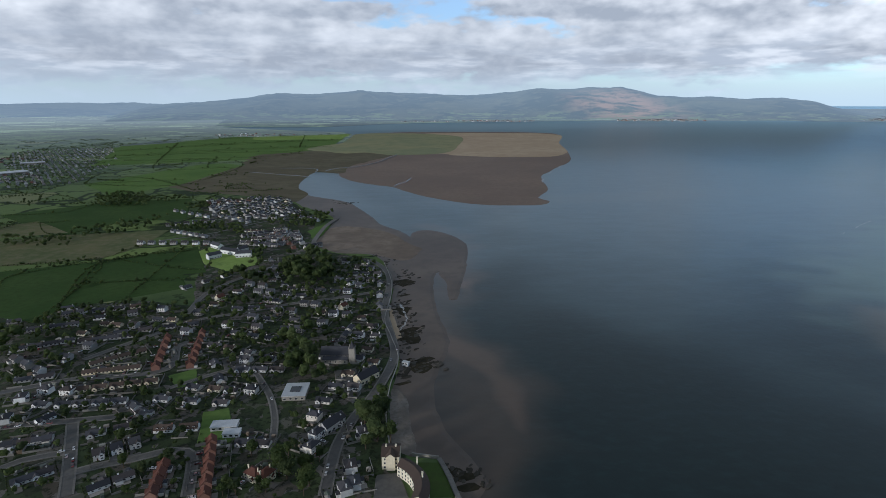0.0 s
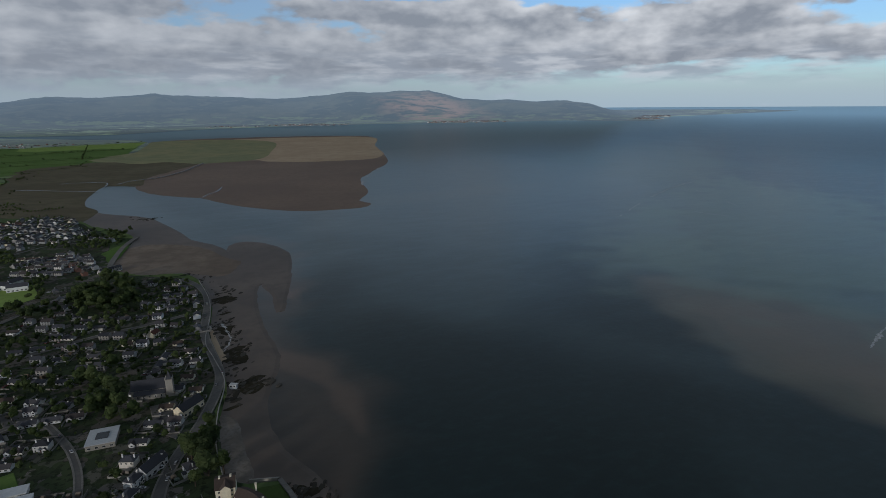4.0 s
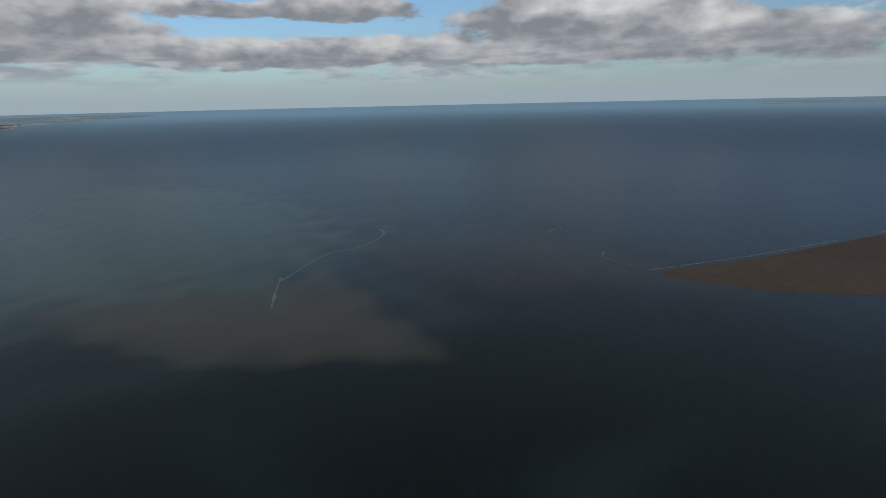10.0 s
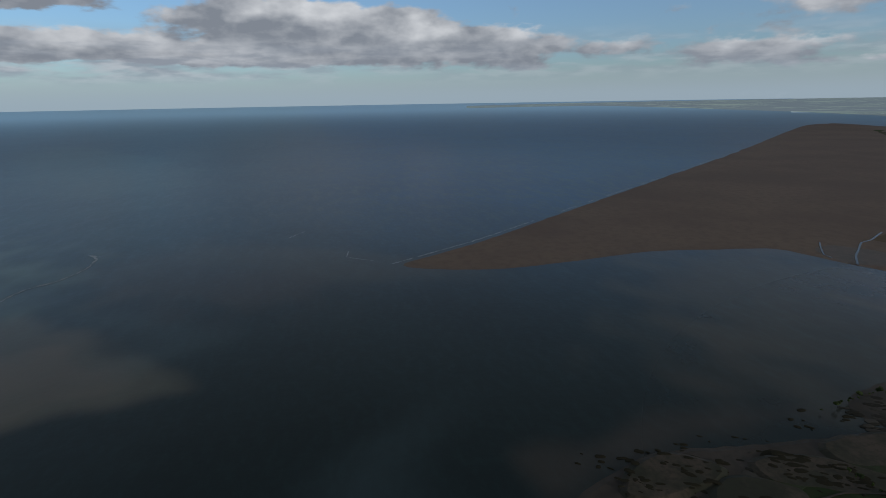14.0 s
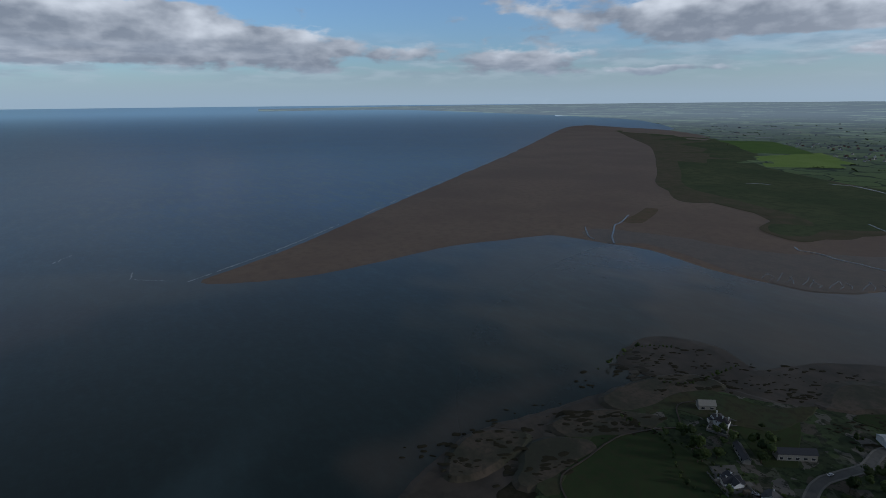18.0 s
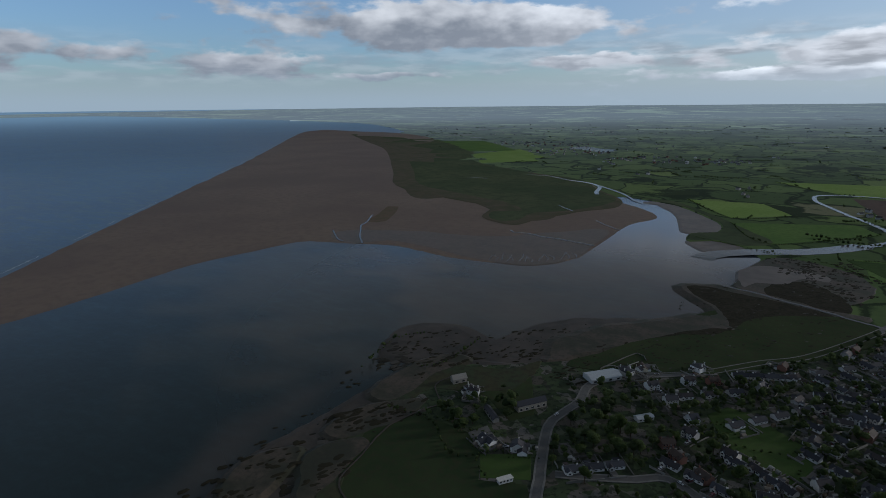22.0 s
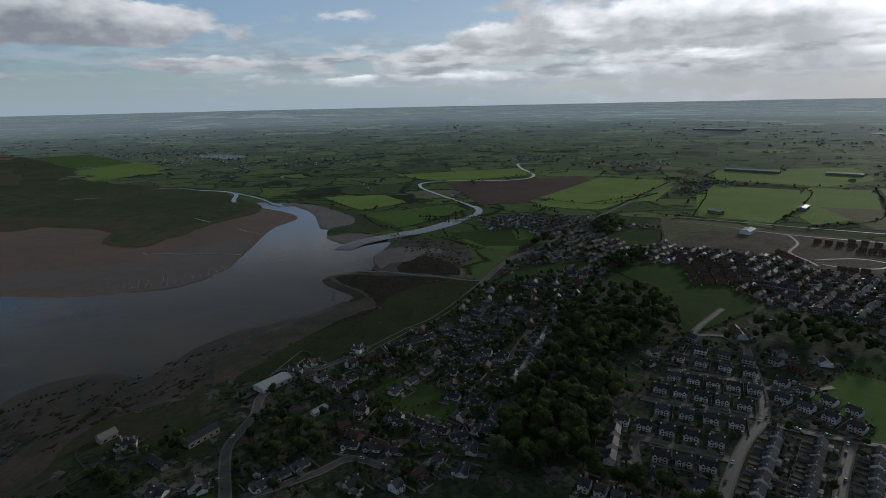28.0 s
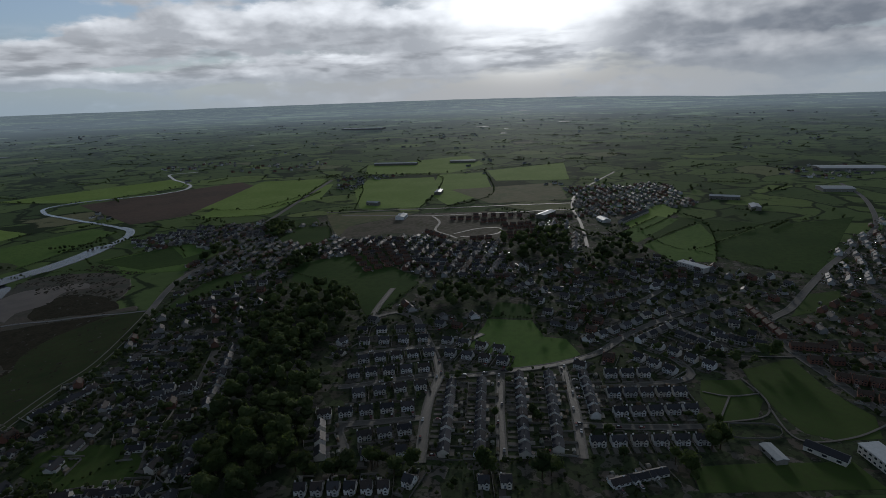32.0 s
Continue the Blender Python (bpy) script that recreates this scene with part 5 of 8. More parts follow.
field("mown", [(-434, -184), (-457, -163), (-436, -138), (-409, -129), (-382, -146), (-409, -173)])
field("mown", [(-320, -136), (-399, -69), (-383, -47), (-300, -121)])
field("dark", [(-811, -372), (-1060, -359), (-1143, -302), (-1217, -273), (-801, -207), (-788, -264)])
field("dark", [(-846, -473), (-1013, -505), (-1046, -404), (-1051, -368), (-819, -377)])
field("bright", [(-920, -571), (-1123, -594), (-1076, -532), (-861, -497)])
field("dark", [(-309, -698), (-356, -767), (-451, -742), (-438, -576), (-370, -547), (-329, -600)])
field("bright", [(-778, -1289), (-924, -1445), (-1084, -1324), (-931, -1127), (-753, -973), (-658, -1070)])
field("bright", [(-1132, -1764), (-1576, -1701), (-1414, -1436), (-1180, -1354), (-992, -1565)])
field("bright", [(-1288, -1295), (-1596, -1225), (-1286, -965), (-1146, -1117)])
field("bright", [(-1129, -1351), (-1253, -1272), (-1002, -987), (-811, -943), (-887, -1108)])
field("bright", [(-392, -1373), (-697, -1695), (-853, -1579), (-505, -1278)])
field("rough", [(-957, -1099), (-1224, -955), (-1035, -782), (-888, -883)])
field("rough", [(-571, -1069), (-686, -977), (-700, -925), (-560, -935), (-480, -870), (-494, -900)])
field("site", [(-671, -931), (-814, -829), (-850, -742), (-730, -610), (-664, -605), (-593, -695), (-575, -811), (-474, -856), (-539, -926)])
field("pasture", [(-148, -1012), (-269, -943), (-218, -859), (-144, -909)])
field("mown", [(-719, -193), (-758, -170), (-693, -158), (-632, -182)])
field("pasture", [(-132, -1029), (-274, -1024), (-280, -929), (-171, -891)])
field("plough", [(-200, -1684), (-642, -1741), (-638, -1631), (-350, -1310), (-237, -1305)])
field("bright", [(-34, -1945), (-514, -2014), (-510, -1809), (-205, -1722)])
field("bright", [(158, -1503), (-8, -1510), (-63, -1378), (47, -1295)])
field("pasture", [(46, -1239), (-170, -1321), (-198, -1239), (-25, -1076)])
field("bright", [(-355, -1254), (-671, -1648), (-840, -1550), (-594, -1277), (-482, -1174)])
field("bright", [(-527, -1252), (-685, -1442), (-811, -1463), (-659, -1261)])
field("dark", [(-327, -744), (-388, -763), (-429, -562), (-350, -516), (-310, -507), (-338, -588)])
field("pasture", [(-339, -369), (-396, -396), (-409, -372), (-336, -297), (-352, -334)])
field("olive", [(256, -282), (249, -300), (240, -326), (214, -328), (194, -330), (170, -326), (151, -309), (138, -281), (110, -293), (90, -262), (190, -190), (237, -260)])
field("olive", [(228, -408), (208, -426), (162, -438), (134, -372), (148, -355), (180, -382), (210, -376)])
field("mown", [(149, -306), (118, -324), (109, -299), (138, -284)])
field("mown", [(16, -438), (2, -458), (-14, -455), (-47, -426), (-52, -400), (-39, -373), (-20, -382), (-2, -401)])
field("olive", [(114, -568), (17, -707), (-89, -705), (-54, -612), (49, -527), (84, -522)])
field("dark", [(-596, 709), (-610, 759), (-519, 810), (-455, 633), (-458, 580), (-509, 597)])
field("dark", [(-520, 841), (-419, 917), (-344, 770), (-481, 732)])
field("dark", [(-488, 732), (-362, 757), (-354, 695), (-394, 673), (-462, 633)])
field("dark", [(-969, 1193), (-823, 1369), (-642, 1407), (-545, 1157), (-662, 1129), (-708, 1004)])
field("rough", [(-881, 1079), (-840, 1132), (-712, 1027), (-807, 983)])
field("rough", [(-791, 962), (-708, 1004), (-530, 1049), (-516, 918), (-541, 848), (-668, 802)])
field("pasture", [(-1080, 1668), (-945, 2315), (-782, 2183), (-787, 1662), (-873, 1456)])
field("pasture", [(-1805, 3078), (-1485, 4087), (-669, 3855), (-658, 2925), (-898, 2313), (-1277, 2217)])
field("bright", [(-377, 863), (-370, 917), (-310, 879), (-292, 798), (-334, 799)])
field("pasture", [(-258, 1035), (-232, 1123), (-229, 1080), (-228, 963)])
field("pasture", [(-190, 392), (-173, 400), (-153, 357), (-166, 344), (-177, 351)])
field("mown", [(-17, 329), (-4, 329), (5, 295), (-9, 295)])
field("pasture", [(-247, 455), (-228, 469), (-216, 437), (-229, 432)])
field("bright", [(-404, 887), (-394, 929), (-310, 879), (-281, 813), (-313, 775), (-364, 814)])
field("pasture", [(-1826, 3199), (-1448, 3773), (-1290, 3353), (-1659, 2824)])
field("pasture", [(-1640, 2791), (-1273, 3307), (-666, 3625), (-613, 3152), (-1138, 2873), (-1493, 2449)])
field("bright", [(-1518, 3958), (-721, 4415), (-676, 3681), (-1308, 3400)])
field("pasture", [(-1476, 2399), (-1111, 2805), (-1002, 2459), (-1365, 2160)])
field("pasture", [(1980, -3345), (2069, -3640), (1978, -3763), (1369, -3044), (1110, -2700), (1320, -2570)])
field("bright", [(1240, -2428), (1140, -2800), (876, -2436), (834, -2244), (1019, -2088)])
field("pasture", [(-813, -512), (-999, -536), (-996, -494), (-798, -460)])
field("pasture", [(-790, -446), (-988, -450), (-899, -383), (-773, -324), (-740, -369)])
field("dark", [(-645, 773), (-538, 823), (-425, 880), (-390, 800), (-344, 700), (-402, 657), (-463, 622), (-523, 615)])
field("dark", [(-127, -1016), (-244, -1027), (-235, -933), (-293, -953), (-253, -894), (-171, -910)])
field("dark", [(-391, -926), (-472, -1003), (-513, -960), (-459, -852), (-416, -852)])
field("dark", [(-125, -683), (-215, -774), (-245, -786), (-339, -769), (-183, -723)])
field("dark", [(-440, -1075), (-540, -1060), (-512, -990), (-470, -1004), (-395, -985)])
wood(11, [(-253, -894), (-293, -953), (-330, -938), (-262, -862)])
wood(10, [(-391, -926), (-403, -985), (-440, -1060), (-470, -1004)])
wood(10, [(-300, -725), (-330, -765), (-400, -800), (-395, -770), (-340, -735)])
wood(8, [(206, -342), (203, -356), (166, -332), (167, -314)])
wood(9, [(186, -365), (172, -395), (141, -393), (133, -369), (152, -354), (172, -351)])
wood(13, [(-170, -525), (-211, -554), (-256, -523), (-221, -445), (-179, -397), (-157, -350), (-128, -313), (-109, -315), (-82, -331), (-92, -371), (-123, -424), (-147, -439)])
wood(16, [(-287, -677), (-331, -605), (-311, -518), (-256, -523), (-190, -563)])
wood(16, [(-393, -518), (-484, -491), (-460, -428), (-405, -430), (-372, -460)])
wood(16, [(-745, -520), (-806, -485), (-723, -406), (-630, -419)])
wood(16, [(-703, -671), (-781, -594), (-646, -479), (-560, -523)])
wood(13, [(-127, -310), (-195, -250), (-251, -192), (-322, -134), (-317, -132), (-246, -189), (-123, -302)])
wood(11, [(-374, -155), (-378, -143), (-342, -123), (-325, -132)])
wood(13, [(-444, -225), (-463, -193), (-492, -181), (-541, -152), (-520, -149), (-472, -168), (-431, -182)])
wood(16, [(117, -449), (63, -441), (42, -410), (56, -365), (81, -372), (112, -404)])
wood(16, [(-206, -568), (-339, -602), (-315, -533), (-241, -472), (-153, -461), (-157, -513)])
wood(13, [(-93, -390), (-143, -463), (-205, -453), (-184, -394), (-130, -324), (-97, -310), (-76, -332)])
wood(13, [(-167, 534), (-138, 549), (-104, 428), (-112, 401), (-135, 419)])
wood(11, [(-71, 418), (-50, 423), (-37, 347), (-39, 337), (-57, 340), (-67, 376)])
wood(13, [(-247, 806), (-169, 821), (-142, 723), (-207, 704)])
wood(16, [(-918, 1444), (-800, 1489), (-706, 1294), (-823, 1311)])
wood(13, [(-319, 1238), (-244, 1217), (-248, 1114), (-321, 1088)])
wood(13, [(-108, 322), (-78, 322), (-75, 293), (-103, 293)])
wood(13, [(-474, 551), (-427, 536), (-378, 461), (-413, 472)])
wood(16, [(-818, 997), (-646, 973), (-647, 912), (-753, 914)])
wood(16, [(-157, 401), (-135, 419), (-109, 341), (-134, 322)])
wood(11, [(-457, 1101), (-397, 1078), (-368, 1019), (-404, 992)])
wood(14, [(-369, 1133), (-257, 1217), (-230, 1097), (-277, 1066), (-341, 1078)])
wood(16, [(-252, 854), (-192, 871), (-150, 723), (-199, 704)])
wood(15, [(-345, 956), (-290, 901), (-258, 777), (-274, 771)])
wood(11, [(-539, 1070), (-462, 1101), (-440, 1039), (-514, 1040)])
wood(11, [(-518, 1215), (-430, 1207), (-423, 1188), (-502, 1201)])
wood(13, [(-612, 1307), (-574, 1353), (-543, 1277), (-580, 1249)])
wood(13, [(-892, 1426), (-880, 1510), (-782, 1460), (-704, 1309), (-801, 1281)])
wood(16, [(-722, 1042), (-633, 1120), (-606, 1209), (-582, 1159), (-585, 1031), (-667, 973)])
wood(16, [(-796, 1424), (-671, 1440), (-640, 1370), (-737, 1340)])
wood(13, [(-313, 766), (-256, 766), (-243, 724), (-300, 712)])
wood(13, [(-95, -398), (-119, -340), (-139, -305), (-140, -283), (-103, -291), (-69, -310)])
wood(13, [(25, -445), (-5, -451), (-14, -429), (15, -424)])
wood(10, [(185, -367), (161, -389), (145, -363), (167, -344)])
wood(11, [(114, -410), (70, -448), (62, -387), (70, -351), (93, -353)])
district([(-510, 606), (-430, 640), (-365, 640), (-330, 610), (-400, 575), (-480, 570)])
district([(-718, -500), (-769, -487), (-728, -363), (-707, -311), (-621, -269), (-605, -362), (-602, -415)])
district([(-337, -503), (-419, -528), (-482, -426), (-446, -384), (-390, -418), (-340, -448)])
district([(-2, -520), (-117, -681), (-167, -709), (-241, -697), (-235, -595), (-166, -500), (-105, -401), (-64, -366), (5, -435)])
district([(-262, -1118), (-456, -1101), (-511, -1008), (-473, -850), (-644, -711), (-862, -656), (-722, -503), (-527, -491), (-449, -565), (-400, -725), (-289, -717), (-201, -801)])
district([(-258, -528), (-351, -464), (-437, -407), (-624, -433), (-738, -362), (-640, -219), (-564, -169), (-486, -178), (-411, -192), (-332, -135), (-134, -308)])
district([(-584, -187), (-783, -133), (-452, -62), (-499, -112)])
district([(-816, -217), (-1278, -240), (-830, -143), (-742, -171)])
district([(-1158, -885), (-1373, -723), (-1147, -526), (-960, -594), (-885, -633)])
district([(-891, -1575), (-1031, -1460), (-870, -1261), (-746, -1323)])
district([(-129, -297), (-319, -132), (-302, -124), (-111, -294)])
district([(126, -445), (26, -494), (-66, -532), (-177, -578), (-154, -465), (-94, -393), (-72, -335), (0, -298), (114, -314), (106, -375)])
district([(-357, -753), (-479, -830), (-691, -663), (-509, -475), (-467, -565), (-461, -653)])
district([(-490, 572), (-308, 641), (-316, 730), (-245, 813), (-111, 843), (-62, 602), (-51, 431), (-85, 404), (-80, 297), (-278, 297)])
district([(-2111, 2744), (-2064, 3530), (-1338, 2326), (-1114, 1668), (-1109, 1374)])
district([(-380, -460), (-494, -523), (-561, -523), (-722, -503), (-764, -375), (-743, -287), (-642, -217), (-690, -337), (-604, -419), (-437, -407)])
district([(-743, -287), (-779, -206), (-667, -194), (-653, -230)])
district([(-493, -234), (-560, -209), (-564, -169), (-497, -183)])
district([(-129, -713), (-263, -872), (-384, -930), (-357, -753), (-269, -641), (-177, -578)])
district([(-203, -1121), (-346, -1152), (-451, -1039), (-280, -929), (-206, -966)])
district([(-595, 1381), (-417, 1429), (-297, 1202), (-408, 1143), (-489, 1168)])
district([(-383, 1037), (-291, 1055), (-237, 947), (-283, 916), (-337, 932)])
hedge([(-861, -497), (-1076, -532), (-1128, -617)])
hedge([(-846, -473), (-816, -376), (-1069, -363), (-1147, -304)])
hedge([(-811, -372), (-788, -264), (-801, -207)])
hedge([(-499, -1263), (-713, -1358), (-518, -1243), (-387, -1358)])
hedge([(-1132, -1764), (-992, -1565), (-1171, -1344), (-1309, -1316), (-1609, -1210)])
hedge([(-638, -1062), (-794, -1272), (-945, -1477), (-1106, -1337), (-934, -1123), (-749, -968)])
hedge([(-1282, -1302), (-990, -975), (-802, -932)])
hedge([(-336, -358), (-352, -330), (-334, -307)])
hedge([(-354, -380), (-403, -407), (-435, -371), (-411, -335)])
hedge([(158, -1503), (47, -1295), (-77, -1375)])
hedge([(46, -1239), (-25, -1076), (-198, -1239)])
hedge([(-355, -1254), (-482, -1174), (-601, -1275), (-848, -1548)])
hedge([(-327, -744), (-338, -588), (-310, -507), (-425, -557)])
hedge([(-34, -1945), (-205, -1722), (-510, -1809)])
hedge([(96, -1076), (-23, -1013), (-85, -991), (-171, -891)])
hedge([(-596, 709), (-610, 759), (-519, 810), (-458, 580)])
hedge([(-522, 816), (-419, 917), (-354, 784), (-520, 841)])
hedge([(-969, 1193), (-853, 1223), (-823, 1369), (-642, 1407), (-540, 1145), (-708, 1004), (-836, 1126)])
hedge([(-791, 962), (-708, 1004), (-659, 1124)])
hedge([(-668, 802), (-541, 848), (-516, 918), (-373, 978)])
hedge([(-1080, 1668), (-787, 1662), (-782, 2183), (-963, 2361), (-1172, 1976), (-1080, 1668)])
hedge([(-1505, 2579), (-1135, 2942), (-708, 3156)])
hedge([(-1644, 2880), (-1150, 3350), (-665, 3746)])
hedge([(-1511, 2572), (-1090, 2730), (-655, 2863)])
hedge([(-1474, 2324), (-1090, 2440), (-698, 2588)])
hedge([(-1356, 2080), (-790, 2315)])
hedge([(-1249, 1882), (-808, 2110)])
hedge([(-1112, 1668), (-823, 1765)])
hedge([(-1007, 2511), (-917, 2169)])
hedge([(-1594, 3401), (-1168, 2276)])
hedge([(-530, 823), (-491, 713), (-464, 627)])
hedge([(-487, 713), (-427, 730), (-363, 742)])
hedge([(-645, 773), (-538, 823), (-407, 900)])
hedge([(-127, -1016), (-244, -1027), (-240, -940)])
hedge([(-391, -926), (-472, -1003), (-513, -960), (-459, -852)])
hedge([(-125, -683), (-215, -774), (-339, -769)])
hedge([(-813, -512), (-999, -536)])
hedge([(-790, -446), (-988, -450), (-899, -383), (-773, -324)])
hedge([(240, -326), (202, -326), (166, -297), (140, -315)])
hedge([(236, -484), (241, -421), (259, -398)])
hedge([(-1687, 2730), (-1490, 3066), (-1290, 3353), (-676, 3681)])
hedge([(-1478, 2424), (-1124, 2839), (-613, 3152)])
hedge([(-1353, 2140), (-992, 2434)])
hedge([(-1850, 3242), (-1471, 3832), (-721, 4415)])
hedge([(-1023, 4204), (-774, 3040)])
hedge([(-893, 1094), (-816, 1115), (-769, 1131)])
hedge([(-668, 802), (-532, 831), (-455, 892)])
hedge([(-438, 917), (-390, 605)])
hedge([(-422, 891), (-527, 816), (-445, 588)])
hedge([(-489, 720), (-357, 736), (-338, 757)])
hedge([(-1234, 1798), (-989, 1820), (-651, 1499)])
hedge([(-1213, 1509), (-1009, 1458), (-869, 1330)])
hedge([(-124, -292), (-188, -255), (-251, -212)])
hedge([(-123, -289), (-186, -252), (-249, -210)])
hedge([(305, -373), (314, -441), (291, -471)])
hedge([(24, -411), (-12, -403), (-50, -413)])
hedge([(214, -330), (194, -332), (168, -328), (150, -309)])
hedge([(133, -284), (150, -306), (116, -327)])

# ---- build what was laid out ----
homes.sort(key=lambda h: math.hypot(h[1], h[2]))
NEAR_HOMES = 300
for kind, x, y, hd in homes[:NEAR_HOMES]:
    m = Matrix.Translation((x, y, GROUND)) @ Matrix.Rotation(hd, 4, "Z") @ Matrix.Diagonal((0.87, 0.87, 0.87, 1))
    if kind in protos:
        copy_thing(protos[kind], m).matrix_basis = m
    else:
        protos[kind] = make_house(kind)
        protos[kind].matrix_basis = m


class Soup:
    """Collects many small solids into one mesh."""
    def __init__(self):
        self.v, self.f, self.m, self.n = [], [], [], 0

    def add(self, verts, faces, mat=0):
        verts = np.asarray(verts, dtype=np.float64)
        self.v.append(verts)
        self.f.append((np.asarray(faces) + self.n))
        self.m.append(np.full(len(faces), mat) if np.isscalar(mat) else np.asarray(mat))
        self.n += len(verts)

    def build(self, name, mats, label, category, kind="stuff", squeeze=True):
        v = np.concatenate(self.v)
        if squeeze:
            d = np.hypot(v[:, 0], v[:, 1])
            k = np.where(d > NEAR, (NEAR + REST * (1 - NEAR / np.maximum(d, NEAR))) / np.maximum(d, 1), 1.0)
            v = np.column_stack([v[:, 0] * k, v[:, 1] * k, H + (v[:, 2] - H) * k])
        faces = [tuple(r) for a in self.f for r in a.tolist()]
        me = bpy.data.meshes.new(name)
        me.from_pydata(v.tolist(), [], faces)
        for m in mats:
            me.materials.append(m)
        me.polygons.foreach_set("material_index", np.concatenate(self.m).astype(np.int32))
        return tagged(new(name, me), label, category, kind=kind)


BOX = [(0, 2, 3, 1), (4, 5, 7, 6), (0, 1, 5, 4), (2, 6, 7, 3), (0, 4, 6, 2), (1, 3, 7, 5)]


def turned(pts, x, y, z, hd):
    p = np.asarray(pts, dtype=float)
    c, s = math.cos(hd), math.sin(hd)
    return np.column_stack([x + p[:, 0] * c - p[:, 1] * s, y + p[:, 0] * s + p[:, 1] * c, z + p[:, 2]])


def corners(x0, x1, y0, y1, z0, z1):
    return [(x, y, z) for z in (z0, z1) for y in (y0, y1) for x in (x0, x1)]


# remaining town and villages, joined: same forms, enlarged past 4.2 km for the view
MATS = [M_WHITE, M_CREAM, M_BRICK, M_SLATE, M_BROWNT, M_REDT, M_GLASS, M_PALE, M_SHADED_RENDER]
town = Soup()


def far_house(kind, x, y, hd):
    L, W, e, r, wall, roof, _ = KINDS[kind]
    k = 0.87 * max(1.0, math.hypot(x, y) / 4200)
    L, W, e, r = L * k, W * k, e * k, r * k
    wi, ri = MATS.index(wall), MATS.index(roof)
    if wi == 0 and int(x * 3 + y * 7) % 10 < 7:
        wi = 8
    town.add(turned(corners(-L / 2, L / 2, -W / 2, W / 2, -1, e), x, y, GROUND, hd), BOX, wi)
    o = 0.35
    town.add(turned([(-L / 2, -W / 2, e), (-L / 2, W / 2, e), (-L / 2, 0, e + r - 0.1), (L / 2, -W / 2, e), (L / 2, W / 2, e), (L / 2, 0, e + r - 0.1)],
                    x, y, GROUND, hd), [(0, 1, 2), (3, 5, 4)], wi)
    a, b, k = L / 2 + o, W / 2 + o, e - o * r / (W / 2)
    town.add(turned([(-a, -b, k), (a, -b, k), (a, 0, e + r), (-a, 0, e + r), (-a, b, k), (a, b, k)], x, y, GROUND, hd), [(0, 1, 2, 3), (3, 2, 5, 4)], ri)
    town.add(turned(corners(-L / 2 + 0.3, -L / 2 + 1.3, -0.35, 0.35, e + r - 1, e + r + 1), x, y, GROUND, hd), BOX, wi)
    if math.hypot(x, y) < 1300:
        for zz in ((0.9, 3.2) if e > 4 else (0.9,)):
            for xx in (-L * 0.3, 0, L * 0.3):
                for s in (-1, 1):
                    yy = s * (W / 2 + 0.04)
                    town.add(turned([(xx - 0.8, yy, zz), (xx + 0.8, yy, zz), (xx + 0.8, yy, zz + 1.2), (xx - 0.8, yy, zz + 1.2)], x, y, GROUND, hd), [(0, 1, 2, 3)], 6)


for kind, x, y, hd in homes[NEAR_HOMES:]:
    far_house(kind, x, y, hd)
LAND = SHORE_S + SHORE_N + [(-7000, 12000), (-30000, 9000), (-20000, -25000), (10000, -28000), (26000, -8000)]
WET = [(3200, -4300), (1150, -2300), (600, -1980), (380, -1750), (60, -1400), (-60, -1080), (-190, -960), (-150, -700), (60, -480), (300, -500), (900, -1200)]


def within(poly, x, y):
    hit = False
    for (x1, y1), (x2, y2) in zip(poly, poly[1:] + poly[:1]):
        if (y1 > y) != (y2 > y) and x < (x2 - x1) * (y - y1) / (y2 - y1) + x1:
            hit = not hit
    return hit


def on_land(x, y):
    return within(LAND, x, y) and not within(WET, x, y)


# villages and farms scattered over the country
r4 = random.Random(44)
for cx, cy, n, rad_ in ((-1500, 1750, 120, 260), (-1900, 2300, 60, 300), (-700, -2350, 40, 150), (300, -2500, 60, 260), (1200, -3200, 60, 320), (-650, -1450, 30, 110),
                        (900, -2700, 60, 300), (-2200, -2600, 20, 300), (5600, 7650, 260, 700), (2900, 7600, 160, 600), (700, 7450, 90, 500), (-1400, 4300, 50, 330),
                        (-300, -1450, 26, 120), (-1800, -500, 40, 200), (-900, -2000, 30, 200), (7000, 8900, 160, 500), (-200, 7200, 30, 350)):
    for i in range(n):
        a, d = r4.uniform(0, 6.28), rad_ * math.sqrt(r4.random())
        x, y = cx + d * math.sin(a), cy + d * math.cos(a) * 0.6
        if free(x, y):
            far_house(r4.choice(("semi", "bungalow", "villa", "gable", "brick")), x, y, r4.uniform(0, 3.1))
for i in range(170):
    a, d = radians(r4.uniform(95, 255)), r4.uniform(1500, 6500)
    x, y = d * math.sin(a), d * math.cos(a)
    if not on_land(x, y):
        continue
    for k in range(r4.choice((1, 2, 3))):
        far_house(r4.choice(("semi", "bungalow", "villa")), x + r4.uniform(-25, 25), y + r4.uniform(-25, 25), r4.uniform(0, 3.1))
shine = Soup()
M_SHINE = material("inland_glint", tint((0.30, 0.31, 0.32), (0.44, 0.45, 0.46)), 0.6, spec=0.2)
for i in range(110):                            # flat pale patches as glints of glass and water, wider with distance
    a, d = radians(r4.uniform(150, 262)), r4.uniform(3400, 15000)
    x, y, s = d * math.sin(a), d * math.cos(a), (d / 5000) ** 1.2
    if on_land(x, y):
        L, W = 34 * s * r4.uniform(0.4, 2.2), 34 * s * r4.uniform(0.5, 1.3)
        shine.add(turned([(-L, -W, 4), (L * 0.6, -W * 0.8, 4), (L, W * 0.4, 4), (L * 0.3, W, 4), (-L * 0.8, W * 0.7, 4)], x, y, 3.0, -a + r4.uniform(-0.2, 0.2)), [(0, 1, 2, 3, 4)])
